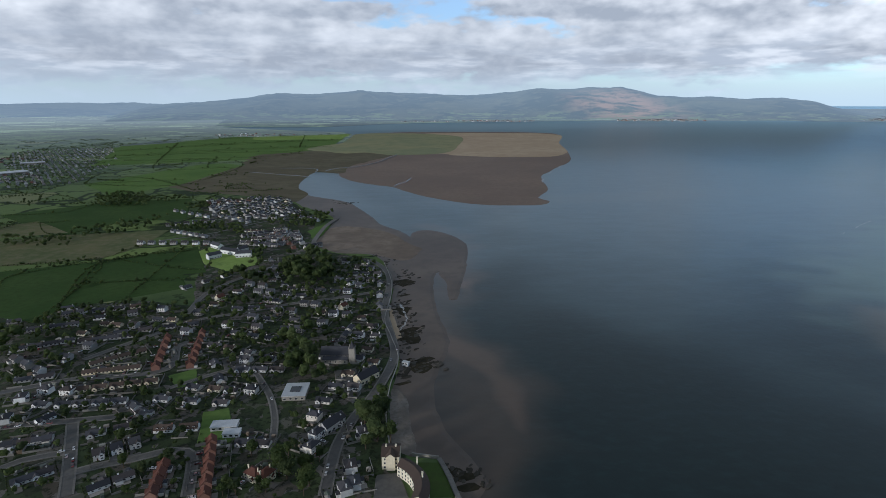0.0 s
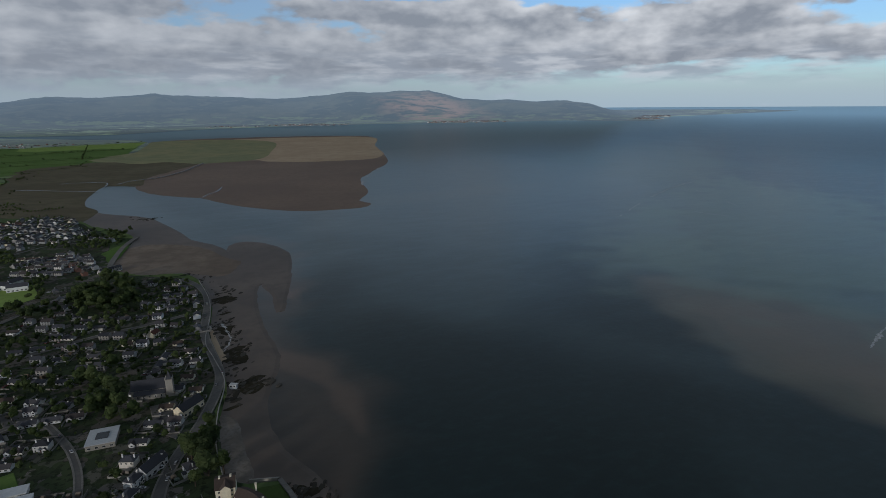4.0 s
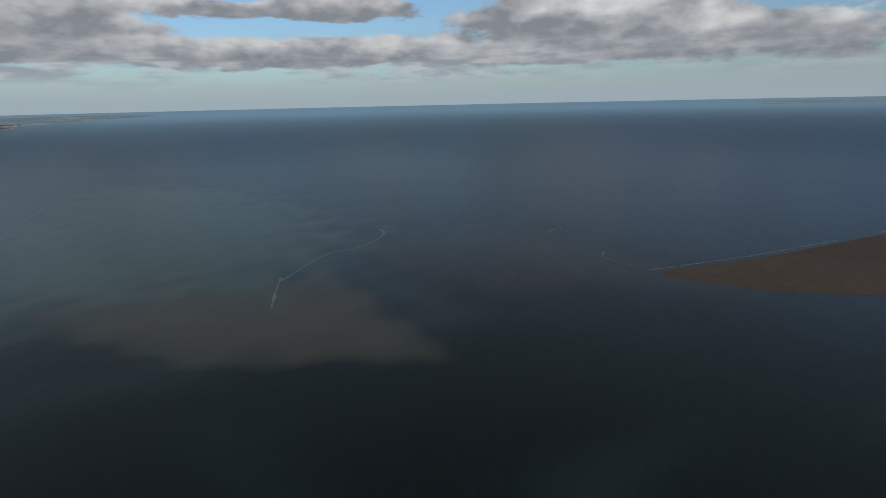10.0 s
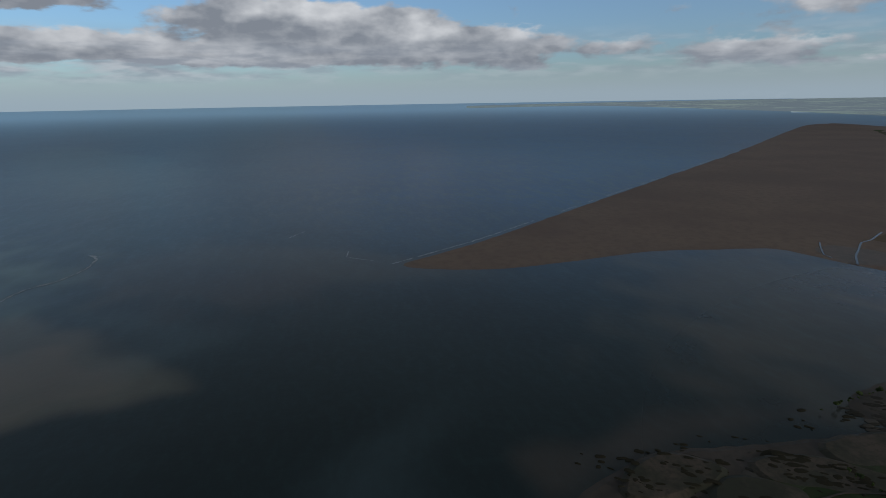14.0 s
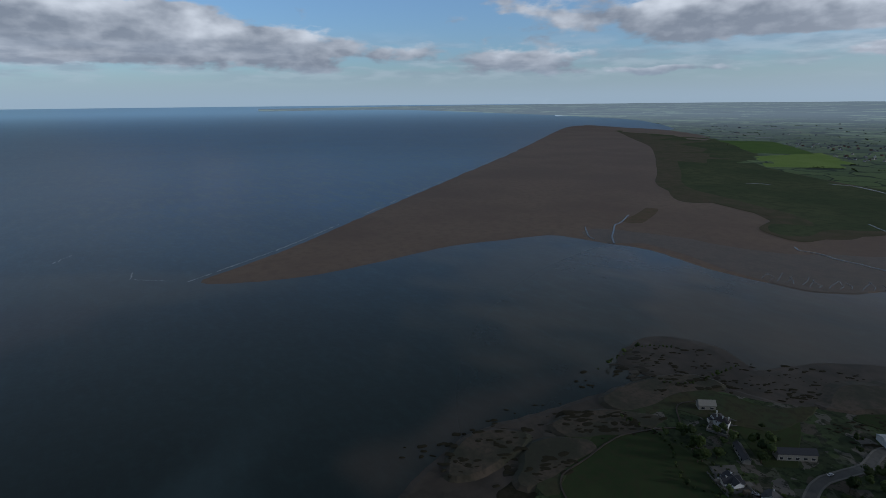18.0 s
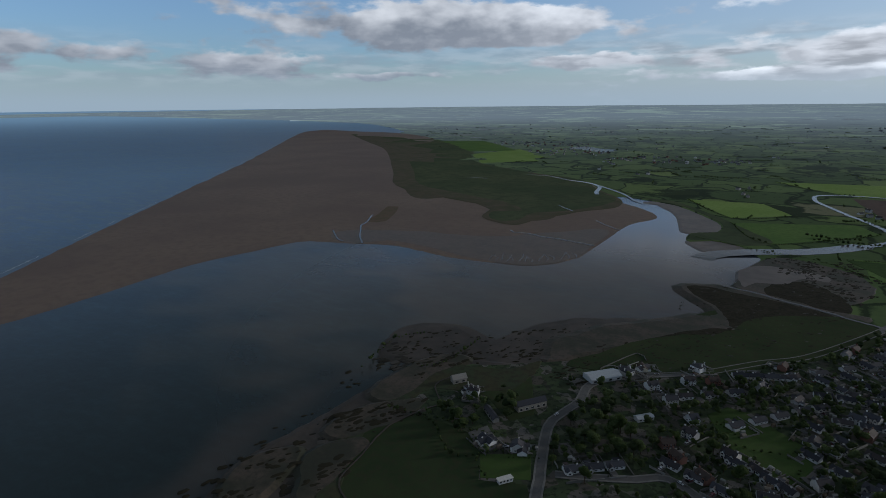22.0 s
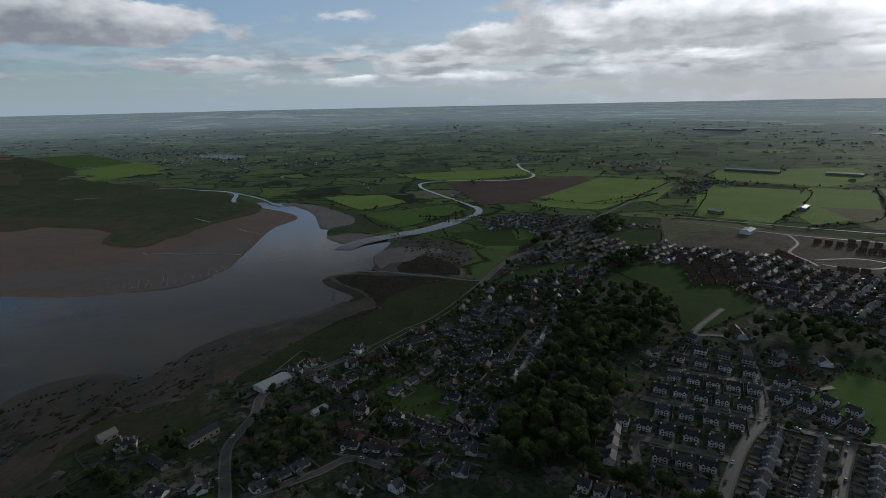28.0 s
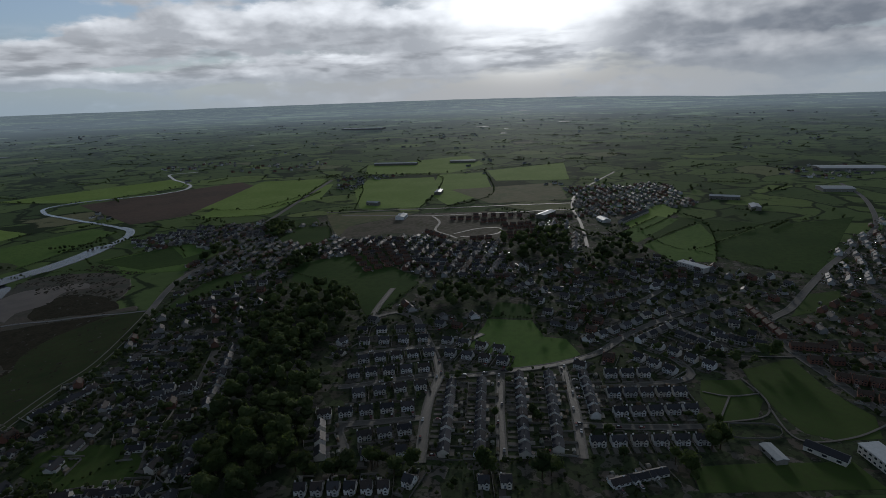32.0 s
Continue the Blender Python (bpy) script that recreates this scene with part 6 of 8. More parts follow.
shine.build("distant_glasshouses", [M_SHINE], "pale flat patches far inland, glints of water and glass painted in", "glasshouses")
town.build("distant_houses", MATS, "hundreds of pale houses with dark roofs, streets away and beyond", "houses")

# ---- trees ----
def crown_shape(seed, tall, wide, cards, size, lobes):
    """Verts and faces of a crown: a dark heart of lobes and many small leaf sprays round it."""
    r = random.Random(seed)
    v, f = [], []
    t_ = (1 + 5 ** 0.5) / 2
    ico = [Vector(p).normalized() for p in ((-1, t_, 0), (1, t_, 0), (-1, -t_, 0), (1, -t_, 0), (0, -1, t_), (0, 1, t_), (0, -1, -t_), (0, 1, -t_),
                                              (t_, 0, -1), (t_, 0, 1), (-t_, 0, -1), (-t_, 0, 1))]
    tri = ((0, 11, 5), (0, 5, 1), (0, 1, 7), (0, 7, 10), (0, 10, 11), (1, 5, 9), (5, 11, 4), (11, 10, 2), (10, 7, 6), (7, 1, 8),
           (3, 9, 4), (3, 4, 2), (3, 2, 6), (3, 6, 8), (3, 8, 9), (4, 9, 5), (2, 4, 11), (6, 2, 10), (8, 6, 7), (9, 8, 1))
    centres = []
    for i in range(lobes):
        a, q = r.uniform(0, 6.28), r.uniform(0.15, 0.62) * wide
        c = Vector((q * math.sin(a), q * math.cos(a), tall * r.uniform(0.42, 0.80)))
        centres.append((c, wide * r.uniform(0.42, 0.62)))
    centres.append((Vector((0, 0, tall * 0.62)), wide * 0.7))
    for c, rr in centres:
        k = len(v)
        for p in ico:
            v.append(tuple(c + Vector((p.x * rr, p.y * rr, p.z * rr * 0.85)) * r.uniform(0.75, 1.1)))
        f += [tuple(k + i for i in q) for q in tri]
    for i in range(cards):
        c, rr = r.choice(centres)
        d = Vector((r.gauss(0, 1), r.gauss(0, 1), r.gauss(0.25, 0.9))).normalized()
        p = c + Vector((d.x, d.y, d.z * 0.85)) * rr * r.uniform(0.9, 1.22)
        up_ = Vector((r.uniform(-1, 1), r.uniform(-1, 1), r.uniform(-1, 1))).normalized()
        n = (d + up_ * 0.9).normalized()
        s1 = n.orthogonal().normalized() * size * r.uniform(0.6, 1.3)
        s2 = n.cross(s1).normalized() * size * r.uniform(0.6, 1.3)
        k = len(v)
        v += [tuple(p - s1), tuple(p + s2 * 0.8 - s1 * 0.1), tuple(p + s1), tuple(p - s2 * 0.7 + s1 * 0.15)]
        f += [(k, k + 1, k + 2), (k, k + 2, k + 3)]
    return np.array(v), np.array(f)


SHAPES = [crown_shape(s, 9.5 + s % 3, 3.8 + 0.4 * (s % 2), 40, 0.6, 4) for s in range(6)]
FAR_SHAPES = [crown_shape(s + 20, 9.0, 4.2, 6, 1.4, 1) for s in range(5)]
# nothing grows inside the single buildings
BUILT = [(-124, 422, 17), (-165, 372, 13), (-156, 362, 10), (-101, 486, 20), (-68, 447, 14), (-84, 372, 13), (-35, 329, 12), (-20, 310, 14), (-14, 296, 12), (104, -458, 19), (212, -392, 9),
         (141, -382, 14), (163, -355, 11), (58, -408, 9), (-394, -82, 14), (-368, -105, 11), (-404, -46, 26), (-721, -332, 26), (-85, 440, 22), (-35, 305, 14)]
trees = [t for t in trees if all(math.hypot(t[0] - x, t[1] - y) > q for x, y, q in BUILT)]
trees.sort(key=lambda q: math.hypot(q[0], q[1]))
NEAR_TREES = 290
proto_trees = []


def make_tree(i, dark):
    top = tagged(new("tree"), "leafy broadleaved tree with a rounded uneven crown" if not dark else "dense dark-leaved tree among the houses", "tree", "trees of the town")
    v, f = crown_shape(50 + i, 9.5 + i % 3, 3.7, 520, 0.34, 9)
    mesh_ob("crown", v.tolist(), f.tolist(), M_LEAF_DARK if dark else (M_LEAF_LIGHT if i % 3 == 1 else M_LEAF), parent=top)
    def fn(bm):
        for a, lean, z0, r0, r1, ln in ((0, 0, -0.8, 0.32, 0.18, 6.0), (0.4, 0.55, 2.6, 0.15, 0.06, 3.6), (2.5, 0.6, 3.0, 0.14, 0.05, 3.6), (4.5, 0.5, 2.8, 0.15, 0.05, 3.8)):
            mat = Matrix.Translation((0, 0, z0)) @ Matrix.Rotation(a, 4, "Z") @ Matrix.Rotation(lean, 4, "X") @ Matrix.Translation((0, 0, ln / 2))
            bmesh.ops.create_cone(bm, segments=7, radius1=r0, radius2=r1, depth=ln, matrix=mat)
    shaped("trunk", M_BARK, top, fn)
    return top


for i, (x, y, s, dark) in enumerate(trees[:NEAR_TREES]):
    m = Matrix.Translation((x, y, GROUND)) @ Matrix.Rotation(rng.uniform(0, 6.28), 4, "Z") @ Matrix.Diagonal((s, s, s * rng.uniform(0.85, 1.15), 1))
    k = (i * 7) % 6
    have = [t for t in proto_trees if t[0] == (k, dark)]
    if have:
        copy_thing(have[0][1], m).matrix_basis = m
    else:
        t = make_tree(k, dark)
        t.matrix_basis = m
        proto_trees.append(((k, dark), t))
leafy = Soup()
r5 = random.Random(5)


def soup_tree(x, y, s, dark, shapes, z=GROUND):
    v, f = r5.choice(shapes)
    a = r5.uniform(0, 6.28)
    leafy.add(turned(v * (s, s, s * r5.uniform(0.85, 1.15)), x, y, z, a), f, 1 if dark else (2 if r5.random() < 0.45 else 0))


for x, y, s, dark in trees[NEAR_TREES:]:
    soup_tree(x, y, s, dark, SHAPES if math.hypot(x, y) < 900 else FAR_SHAPES)
for pts in hedges:
    line = spline(pts, 4)
    for i in range(len(line) - 1):
        (x0, y0), (x1, y1) = line[i], line[i + 1]
        d = math.hypot(x1 - x0, y1 - y0)
        wide = max(1.0, math.hypot(x0, y0) / 1400)
        m = max(1, int(d / (3.5 * wide)))
        for k in range(m):
            if r5.random() < 0.93:
                f = k / m
                soup_tree(x0 + (x1 - x0) * f + r5.uniform(-0.8, 0.8), y0 + (y1 - y0) * f + r5.uniform(-0.8, 0.8),
                          min(1.0, wide) * (r5.uniform(0.24, 0.42) if r5.random() < 0.9 else r5.uniform(0.6, 0.9)) * wide ** 0.65, r5.random() < 0.5, FAR_SHAPES, GROUND - 0.8)
# hedgerow trees and copses over the country
for i in range(2600):
    a, d = radians(r5.uniform(95, 258)), 900 + 5200 * r5.random() ** 1.6
    if i % 5 == 0:
        a, d = radians(r5.uniform(-42, -14)), r5.uniform(1300, 4500)
    x, y = d * math.sin(a), d * math.cos(a)
    if not on_land(x, y) or not free(x, y):
        continue
    hd = round(noise.noise(Vector((x, y, 0)) / 900) * 6) * 0.5 + r5.choice((0, 1.57))
    for k in range(r5.choice((1, 2, 6, 12))):
        soup_tree(x + k * 7 * math.cos(hd), y + k * 7 * math.sin(hd), r5.uniform(0.4, 1.0), r5.random() < 0.6, FAR_SHAPES, 1.6)
leafy.build("woods_and_hedges", [M_LEAF, M_LEAF_DARK, M_LEAF_LIGHT], "woods, garden trees and hedgerows of leafy green", "trees")

# ---- marsh, river, creeks, rocks, surf ----
M_WEED = material("weedy_mud", two(26, (0.086, 0.066, 0.050), (0.040, 0.040, 0.026), 240, (0.034, 0.032, 0.022), 0.36, 0.60), 0.6, spec=0.12)
M_WRACK = material("seaweed", two(60, (0.022, 0.020, 0.013), (0.034, 0.031, 0.020), 260, (0.046, 0.039, 0.028)), 0.8, spec=0.03)
M_FRINGE = material("marsh_fringe", two(9, (0.100, 0.088, 0.058), (0.076, 0.080, 0.046), 30, (0.130, 0.098, 0.070)))
MARSH_S = [(3073, -3776), (2778, -3804), (2386, -3606), (2017, -3387), (1326, -2564), (1095, -2135), (732, -1869), (520, -1755), (392, -1537), (315, -1425), (328, -1311), (382, -1212), (441, -1155), (441, -1063),
           (490, -1050), (525, -1127), (475, -1176), (545, -1256), (672, -1299), (836, -1385), (973, -1502), (1167, -1776), (1835, -2628), (2547, -3322)]
sheet("bank_flat", spline([(3780, -4185), (3287, -4116), (2782, -4012), (2072, -3472), (1326, -2564), (1095, -2135), (732, -1869), (520, -1755), (400, -1560), (480, -1420), (700, -1440), (1000, -1650), (2000, -2900)], 20, 5, True),
      2.287, M_BANK, "brown tidal flat behind the sandbank", "sandbank")
sheet("marsh_edge", spline([(3073, -3790), (2600, -3250), (1890, -2570), (1240, -1750), (1030, -1455), (880, -1335), (700, -1262), (570, -1215), (515, -1080), (440, -1030), (410, -1100), (345, -1230), (292, -1330), (310, -1440), (390, -1545),
      (520, -1760), (732, -1874), (1095, -2140), (1326, -2569), (2017, -3392), (2386, -3612)], 11, 16, True, 3.0), 2.295, M_FRINGE, "thin brown-green growth along the edge of the marsh", "marsh")
sheet("marsh_south", spline(MARSH_S, 12, 11, True), 2.301, M_MARSH, "dark green salt marsh behind the sandbank", "marsh")
sheet("marsh_river", spline([(262, -1470), (205, -1436), (158, -1394), (100, -1304), (57, -1210), (62, -1136), (100, -1104), (98, -1044), (62, -1070), (14, -1046), (-30, -1090), (8, -1169), (50, -1253), (120, -1370),
      (190, -1463)], 10, 3, True), 2.301, M_MARSH, "salt marsh along the river bank", "marsh")
sheet("marsh_north", spline([(-370, 1361), (-446, 1430), (-621, 1498), (-839, 1663), (-879, 1906), (-782, 2183), (-519, 2099), (-515, 2785), (-402, 2781), (-228, 2712),
      (-363, 2192), (-355, 1956), (-452, 1992), (-445, 1754), (-415, 1597), (-366, 1493)], 20, 6, True), 2.301,
      material("brown_marsh", two(4, (0.105, 0.090, 0.060), (0.135, 0.118, 0.078), 30, (0.085, 0.080, 0.050))), "brown reed marsh north of the town", "marsh")
# grazing marsh with sunlight put into its pale colour
sheet("marsh_green", spline([(-780, 3065), (-501, 2714), (-228, 2640), (-20, 2720), (75, 3049), (130, 4079), (-193, 4464), (-641, 4475), (-638, 3902), (-618, 3361)], 30, 8, True),
      2.353, material("sunlit_marsh", two(3, (0.205, 0.215, 0.125), (0.260, 0.245, 0.135), 14, (0.165, 0.185, 0.105))), "yellow-green grazing marsh by the sandbank", "marsh")
sheet("mud_spit", spline([(68, -778), (75, -755), (60, -735), (43, -712), (28, -692), (34, -668), (66, -640), (100, -606), (124, -586), (146, -550), (164, -505), (160, -470), (151, -474), (130, -505),
      (108, -537), (81, -553), (53, -574), (19, -600), (-23, -634), (-67, -675), (-125, -738), (-100, -752), (-60, -767), (-9, -784), (30, -790)], 4, 7, True), 2.45, M_WEED,
      "dark weed-covered mud and stones below the shore road", "mudflat", slope=13.0)
sheet("bank_grass", spline([(140, -470), (112, -520), (92, -556), (54, -594), (14, -626), (-14, -686), (-81, -726), (-115, -730), (-127, -701), (-110, -647), (-46, -574), (16, -518), (88, -480)], 6, 4, True), 2.55, FIELD["olive"],
      "rough green bank between shore and road", "grass")
sheet("inlet_sand", spline([(1, -909), (-25, -925), (-67, -916), (-95, -903), (-93, -874), (-65, -876), (-40, -838), (-8, -826), (6, -800), (12, -846), (14, -880)], 5, 5, True), 2.5, M_SAND, "bare pale sand in a small inlet of the river", "sand")
sheet("inlet_mud", spline([(-22, -972), (-60, -985), (-130, -930), (-140, -850), (-100, -775), (-40, -778), (16, -797), (4, -850), (8, -880), (0, -915)], 8, 3, True), 2.4, M_WEED, "weedy mud round the inlet", "mudflat")
sheet("headland_turf", spline([(218, -216), (237, -260), (251, -303), (248, -343), (250, -413), (212, -424), (182, -434), (161, -465), (168, -400), (227, -367), (230, -330), (236, -291),
      (220, -246), (205, -222)], 6, 2, True), 2.401, material("shore_turf", two(40, (0.047, 0.060, 0.033), (0.060, 0.056, 0.032), 160, (0.034, 0.034, 0.026))),
      "worn turf and stones along the headland shore", "grass")


sheet("marsh_flat", spline([(-981, 2677), (-539, 2921), (-402, 2781), (-470, 2302), (-470, 2009), (-470, 1809), (-675, 1932), (-760, 2180)], 20, 6, True), 2.281,
      bpy.data.materials["brown_marsh"], "brown reed flat cut by thin creeks", "marsh")


M_MUDFLAT = material("river_mud", two(14, (0.165, 0.128, 0.102), (0.120, 0.094, 0.076), 70, (0.088, 0.070, 0.057)), 0.5, spec=0.25)
M_MARGIN = material("gullied_mud", two(30, (0.118, 0.085, 0.064), (0.088, 0.068, 0.050), 110, (0.140, 0.102, 0.076)), 0.5, spec=0.25)
M_TUFT = material("thin_marsh", two(40, (0.150, 0.110, 0.077), (0.118, 0.102, 0.062), 130, (0.150, 0.106, 0.078)))
FRINGE = "thin green growth on the edge of the mud"
sheet("marsh_fringe", spline([(2805, -3553), (1983, -2998), (911, -1356), (695, -1279), (454, -1100), (395, -1094), (400, -1200), (511, -1329), (826, -1586), (1064, -1781), (2175, -3617)], 12, 14, True), 1.0, M_FRINGE, FRINGE, "marsh")
sheet("river_bank", spline([(243, -1405), (218, -1402), (190, -1362), (157, -1288), (138, -1200), (121, -1117), (101, -1106), (65, -1137), (60, -1210), (103, -1303), (160, -1391), (208, -1433), (250, -1432)], 8, 5, True),
      0.9, M_MUDFLAT, "bare brown mud on the river's bend", "mudflat")
sheet("river_bank", spline([(101, -1040), (66, -1064), (18, -1042), (2, -1004), (40, -972), (72, -983)], 8, 4, True), 0.9, M_MUDFLAT, "bare brown mud along the channel", "mudflat")
sheet("mud_margin", spline([(690, -771), (617, -761), (583, -796), (539, -801), (463, -785), (366, -763), (318, -766), (277, -788), (250, -830), (239, -909), (237, -1040), (262, -1060), (330, -1010), (400, -930),
      (480, -900), (560, -890), (640, -860), (700, -830)], 6, 14, True), 0.77, M_MARGIN, "dark gullied mud along the bank's edge", "mudflat")
sheet("marsh_tuft", spline([(722, -900), (752, -965), (786, -1060), (758, -1070), (716, -995), (692, -915)], 4, 26, True), 0.78, M_TUFT, "small green patch of marsh on the mud", "marsh")


for n, (z, slope_, pts) in enumerate((
        (2.43, 6.0, [(268, -339), (270, -366), (265, -408), (251, -434), (228, -438), (231, -414), (239, -392), (239, -355), (250, -336)]),
        (2.43, 6.0, [(264, -277), (265, -303), (250, -330), (224, -349), (219, -328), (231, -299), (246, -275)]),
        (2.43, 6.0, [(266, -182), (284, -202), (286, -227), (270, -249), (255, -235), (253, -209), (251, -192), (257, -179)]),
        (2.43, 6.0, [(245, -230), (254, -252), (241, -278), (227, -281), (223, -249), (221, -223), (227, -210)]),
        (2.47, None, [(71, -770), (45, -779), (5, -766), (-44, -754), (-91, -728), (-58, -696), (-21, -653), (10, -639), (17, -667), (31, -703), (51, -728)]),
        (2.47, None, [(104, -531), (81, -569), (59, -597), (32, -625), (10, -634), (-8, -629), (17, -588), (48, -563), (79, -537), (100, -513)]),
        (2.47, None, [(-37, -847), (-78, -854), (-108, -785), (-98, -748), (-45, -772), (-18, -790)]))):
    sheet("weed_bed", spline(pts, 2.0, 3.6, True, n * 5.0), z, M_WRACK if slope_ is None else M_WEED, "dark seaweed over stones and mud on the foreshore", "seaweed", slope=slope_)
sheet("foreshore_mud", spline([(301, -412), (315, -474), (274, -497), (217, -485), (185, -554), (140, -593), (89, -612), (76, -548), (124, -484), (154, -459), (197, -458), (232, -433), (262, -421)], 4, 4, True), 0.45, M_MUD,
      "bare brown mud off the headland", "mudflat", slope=14.0)
M_SHINGLE = material("shingle", two(60, (0.150, 0.132, 0.114), (0.200, 0.180, 0.160), 300, (0.110, 0.098, 0.086)), 0.85)


def river(pts, half, z=2.6, label="bright tidal river winding through the fields", cat="river", mouth=None):
    strip("water_river", spline(pts, 8, 2.0), half * 0.72, z, M_RIVER, label, cat, deep=0.5, mouth=mouth)


river([(531, -1719), (455, -1681), (407, -1615), (387, -1505), (355, -1441), (323, -1412), (280, -1360)], 8, mouth=1)
river([(413, -1639), (356, -1568), (298, -1485), (269, -1425), (232, -1385)], 5, mouth=1)
river([(531, -1719), (567, -1747), (640, -1800), (700, -1790)], 3)
river([(60, -940), (49, -978), (-13, -1019), (-68, -1046), (-142, -1110), (-201, -1176), (-222, -1239), (-213, -1285)], 11, mouth=0)
river([(70, -930), (49, -970), (-13, -1012), (-68, -1040), (-120, -1085), (-160, -1130)], 24, 2.58, mouth=0)
river([(-213, -1285), (-180, -1400), (-135, -1536), (-118, -1628), (-133, -1710), (-225, -1737), (-399, -1703), (-505, -1788), (-516, -2022), (-550, -2175), (-639, -2147)], 7)
CREEK = "narrow shining creek across the tidal flat"
river([(748, -980), (712, -911), (703, -880), (671, -837), (642, -797), (606, -760)], 2.2, 1.1, CREEK, "creek")
river([(723, -819), (660, -759), (643, -755)], 1.5, 1.1, CREEK, "creek")
river([(415, -979), (401, -964), (370, -969), (347, -955), (311, -952), (275, -943), (238, -933)], 2.4, 1.1, CREEK, "creek")
river([(291, -1144), (259, -1106), (228, -1075)], 1.6, 1.1, CREEK, "creek")
river([(416, -1270), (365, -1218)], 1.6, 2.6, CREEK, "creek")
for k in range(14):                              # short gullies that drain the bank's edge
    gx = 246 + 9 * k
    gy = -846 + 9.5 * k if k < 6 else -790 + 2.5 * (k - 6)
    river([(gx + 10 + 7 * math.sin(k * 2.3), gy - 22 - 9 * (k % 3)), (gx + 4 * math.sin(k * 3.1), gy - 10), (gx - 3, gy + 4)], 0.8, 0.9, CREEK, "creek")
river([(846, -1624), (810, -1650), (784, -1646)], 3, 2.6, CREEK, "creek")
river([(30, -792), (10, -786), (-9, -781), (-38, -763), (-72, -748), (-98, -733), (-129, -716)], 2.6, 2.75, CREEK, "creek")
river([(-424, 2004), (-389, 2092), (-342, 2129), (-298, 2208), (-263, 2338), (-239, 2484), (-217, 2650)], 4, 2.6, CREEK, "creek")
river([(-688, 1973), (-593, 1924), (-480, 1861), (-440, 1840)], 3.5, 2.6, CREEK, "creek")
river([(-146, 1631), (-134, 1690), (-115, 1728), (-105, 1822)], 2.5, 1.1, CREEK, "creek")
river([(-450, 1960), (-466, 2057), (-538, 2094), (-600, 2080)], 2.5, 2.6, CREEK, "creek")

for pts in ([(2020, -3524), (2043, -3766), (1848, -3593), (1829, -3377)], [(937, -3003), (893, -3133), (764, -3001), (666, -2944), (686, -2784), (816, -2874)]):
    sheet("water_pond", spline(pts, 20, 4, True), 2.7, M_RIVER, "pale pond among the fields", "pond")

BED = "dark seaweed beds on the foreshore"
for pts in ([(263, -276), (270, -299), (260, -322), (242, -336), (217, -346), (229, -320), (234, -297), (249, -277)],
            [(267, -335), (264, -365), (256, -396), (261, -420), (248, -438), (239, -428), (249, -393), (246, -373), (256, -347)],
            [(224, -193), (235, -207), (236, -224), (237, -252), (241, -268), (231, -295), (218, -244), (201, -220)],
            [(-43, 541), (-31, 567), (-26, 537), (-36, 524)], [(-27, 488), (-9, 482), (-18, 463), (-31, 471)],
            [(-66, 733), (-51, 740), (-39, 732), (-53, 708)], [(-54, 633), (-40, 628), (-46, 606)],
            [(157, -472), (147, -516), (121, -552), (112, -565), (100, -563), (114, -511), (134, -479)]):
    sheet("weed_bed", spline(pts, 3, 6.0, True), 0.75, M_WRACK, BED, "seaweed")
M_ROCK = material("weedy_rock", tint((0.030, 0.028, 0.022), (0.055, 0.050, 0.040), scale=0.8, c=(0.085, 0.078, 0.068)), 0.75)
rocks = Soup()
r6 = random.Random(6)
ICO = crown_shape(1, 1.0, 1.0, 0, 0.1, 0)


def rock_bed(pts, share, lo, hi, z):
    v0, f0 = ICO
    v0 = (v0 - (0, 0, 0.62)) / 0.7
    clump = r6.uniform(0, 90)
    for x, y in inside(pts):
        n = noise.fractal(Vector((x / 22, y / 22, clump)), 1.0, 2.0, 3)
        if n < 0.0 or r6.random() > share:
            continue
        for k in range(2):
            s = r6.uniform(lo, hi)
            w = v0 * (s * r6.uniform(0.8, 2.1), s * r6.uniform(0.5, 0.95), r6.uniform(0.25, 0.7))
            rocks.add(turned(w, x + r6.gauss(0, 4.5), y + r6.gauss(0, 4.5), z, 0.9 + r6.uniform(-0.5, 0.5)), f0)


rock_bed([(224, -228), (263, -192), (288, -202), (264, -250), (275, -285), (254, -322), (265, -366), (260, -411), (246, -435), (226, -410), (224, -356), (232, -309), (235, -262)], 0.9, 1.5, 5.0, 0.6)
rock_bed([(-41, 560), (-25, 575), (-22, 520), (-35, 505), (-35, 495), (-5, 490), (-5, 468), (-26, 458), (-45, 440), (-50, 540)], 0.9, 1.5, 4.5, 0.6)
rock_bed([(-73, 767), (-45, 745), (-50, 692), (-42, 639), (-35, 600), (-28, 560), (-45, 540), (-60, 590), (-66, 665)], 0.8, 1.2, 3.5, 0.6)
rock_bed([(-70, 781), (-112, 860), (-140, 880), (-108, 875), (-75, 830), (-40, 740)], 0.8, 1.2, 4.0, 0.6)
rock_bed([(-2, 335), (20, 330), (34, 312), (34, 290), (10, 290), (3, 313)], 0.8, 0.9, 2.6, 0.6)
rock_bed([(-274, 1390), (-212, 1360), (-252, 1320)], 0.7, 1.5, 4.0, 0.6)
rock_bed([(153, -450), (160, -525), (127, -552), (76, -608), (58, -660), (21, -690), (40, -570), (80, -521), (100, -470), (135, -440)], 0.75, 1.2, 4.0, 0.6)
rock_bed([(320, -451), (283, -412), (264, -400), (240, -427), (264, -465), (248, -470), (220, -435), (255, -385), (282, -380), (310, -412)], 0.9, 1.5, 5.0, 0.4)
rock_bed([(60, -770), (10, -660), (80, -560), (120, -500), (60, -500), (-40, -600), (-110, -710), (0, -760)], 0.12, 0.8, 3.0, 2.4)
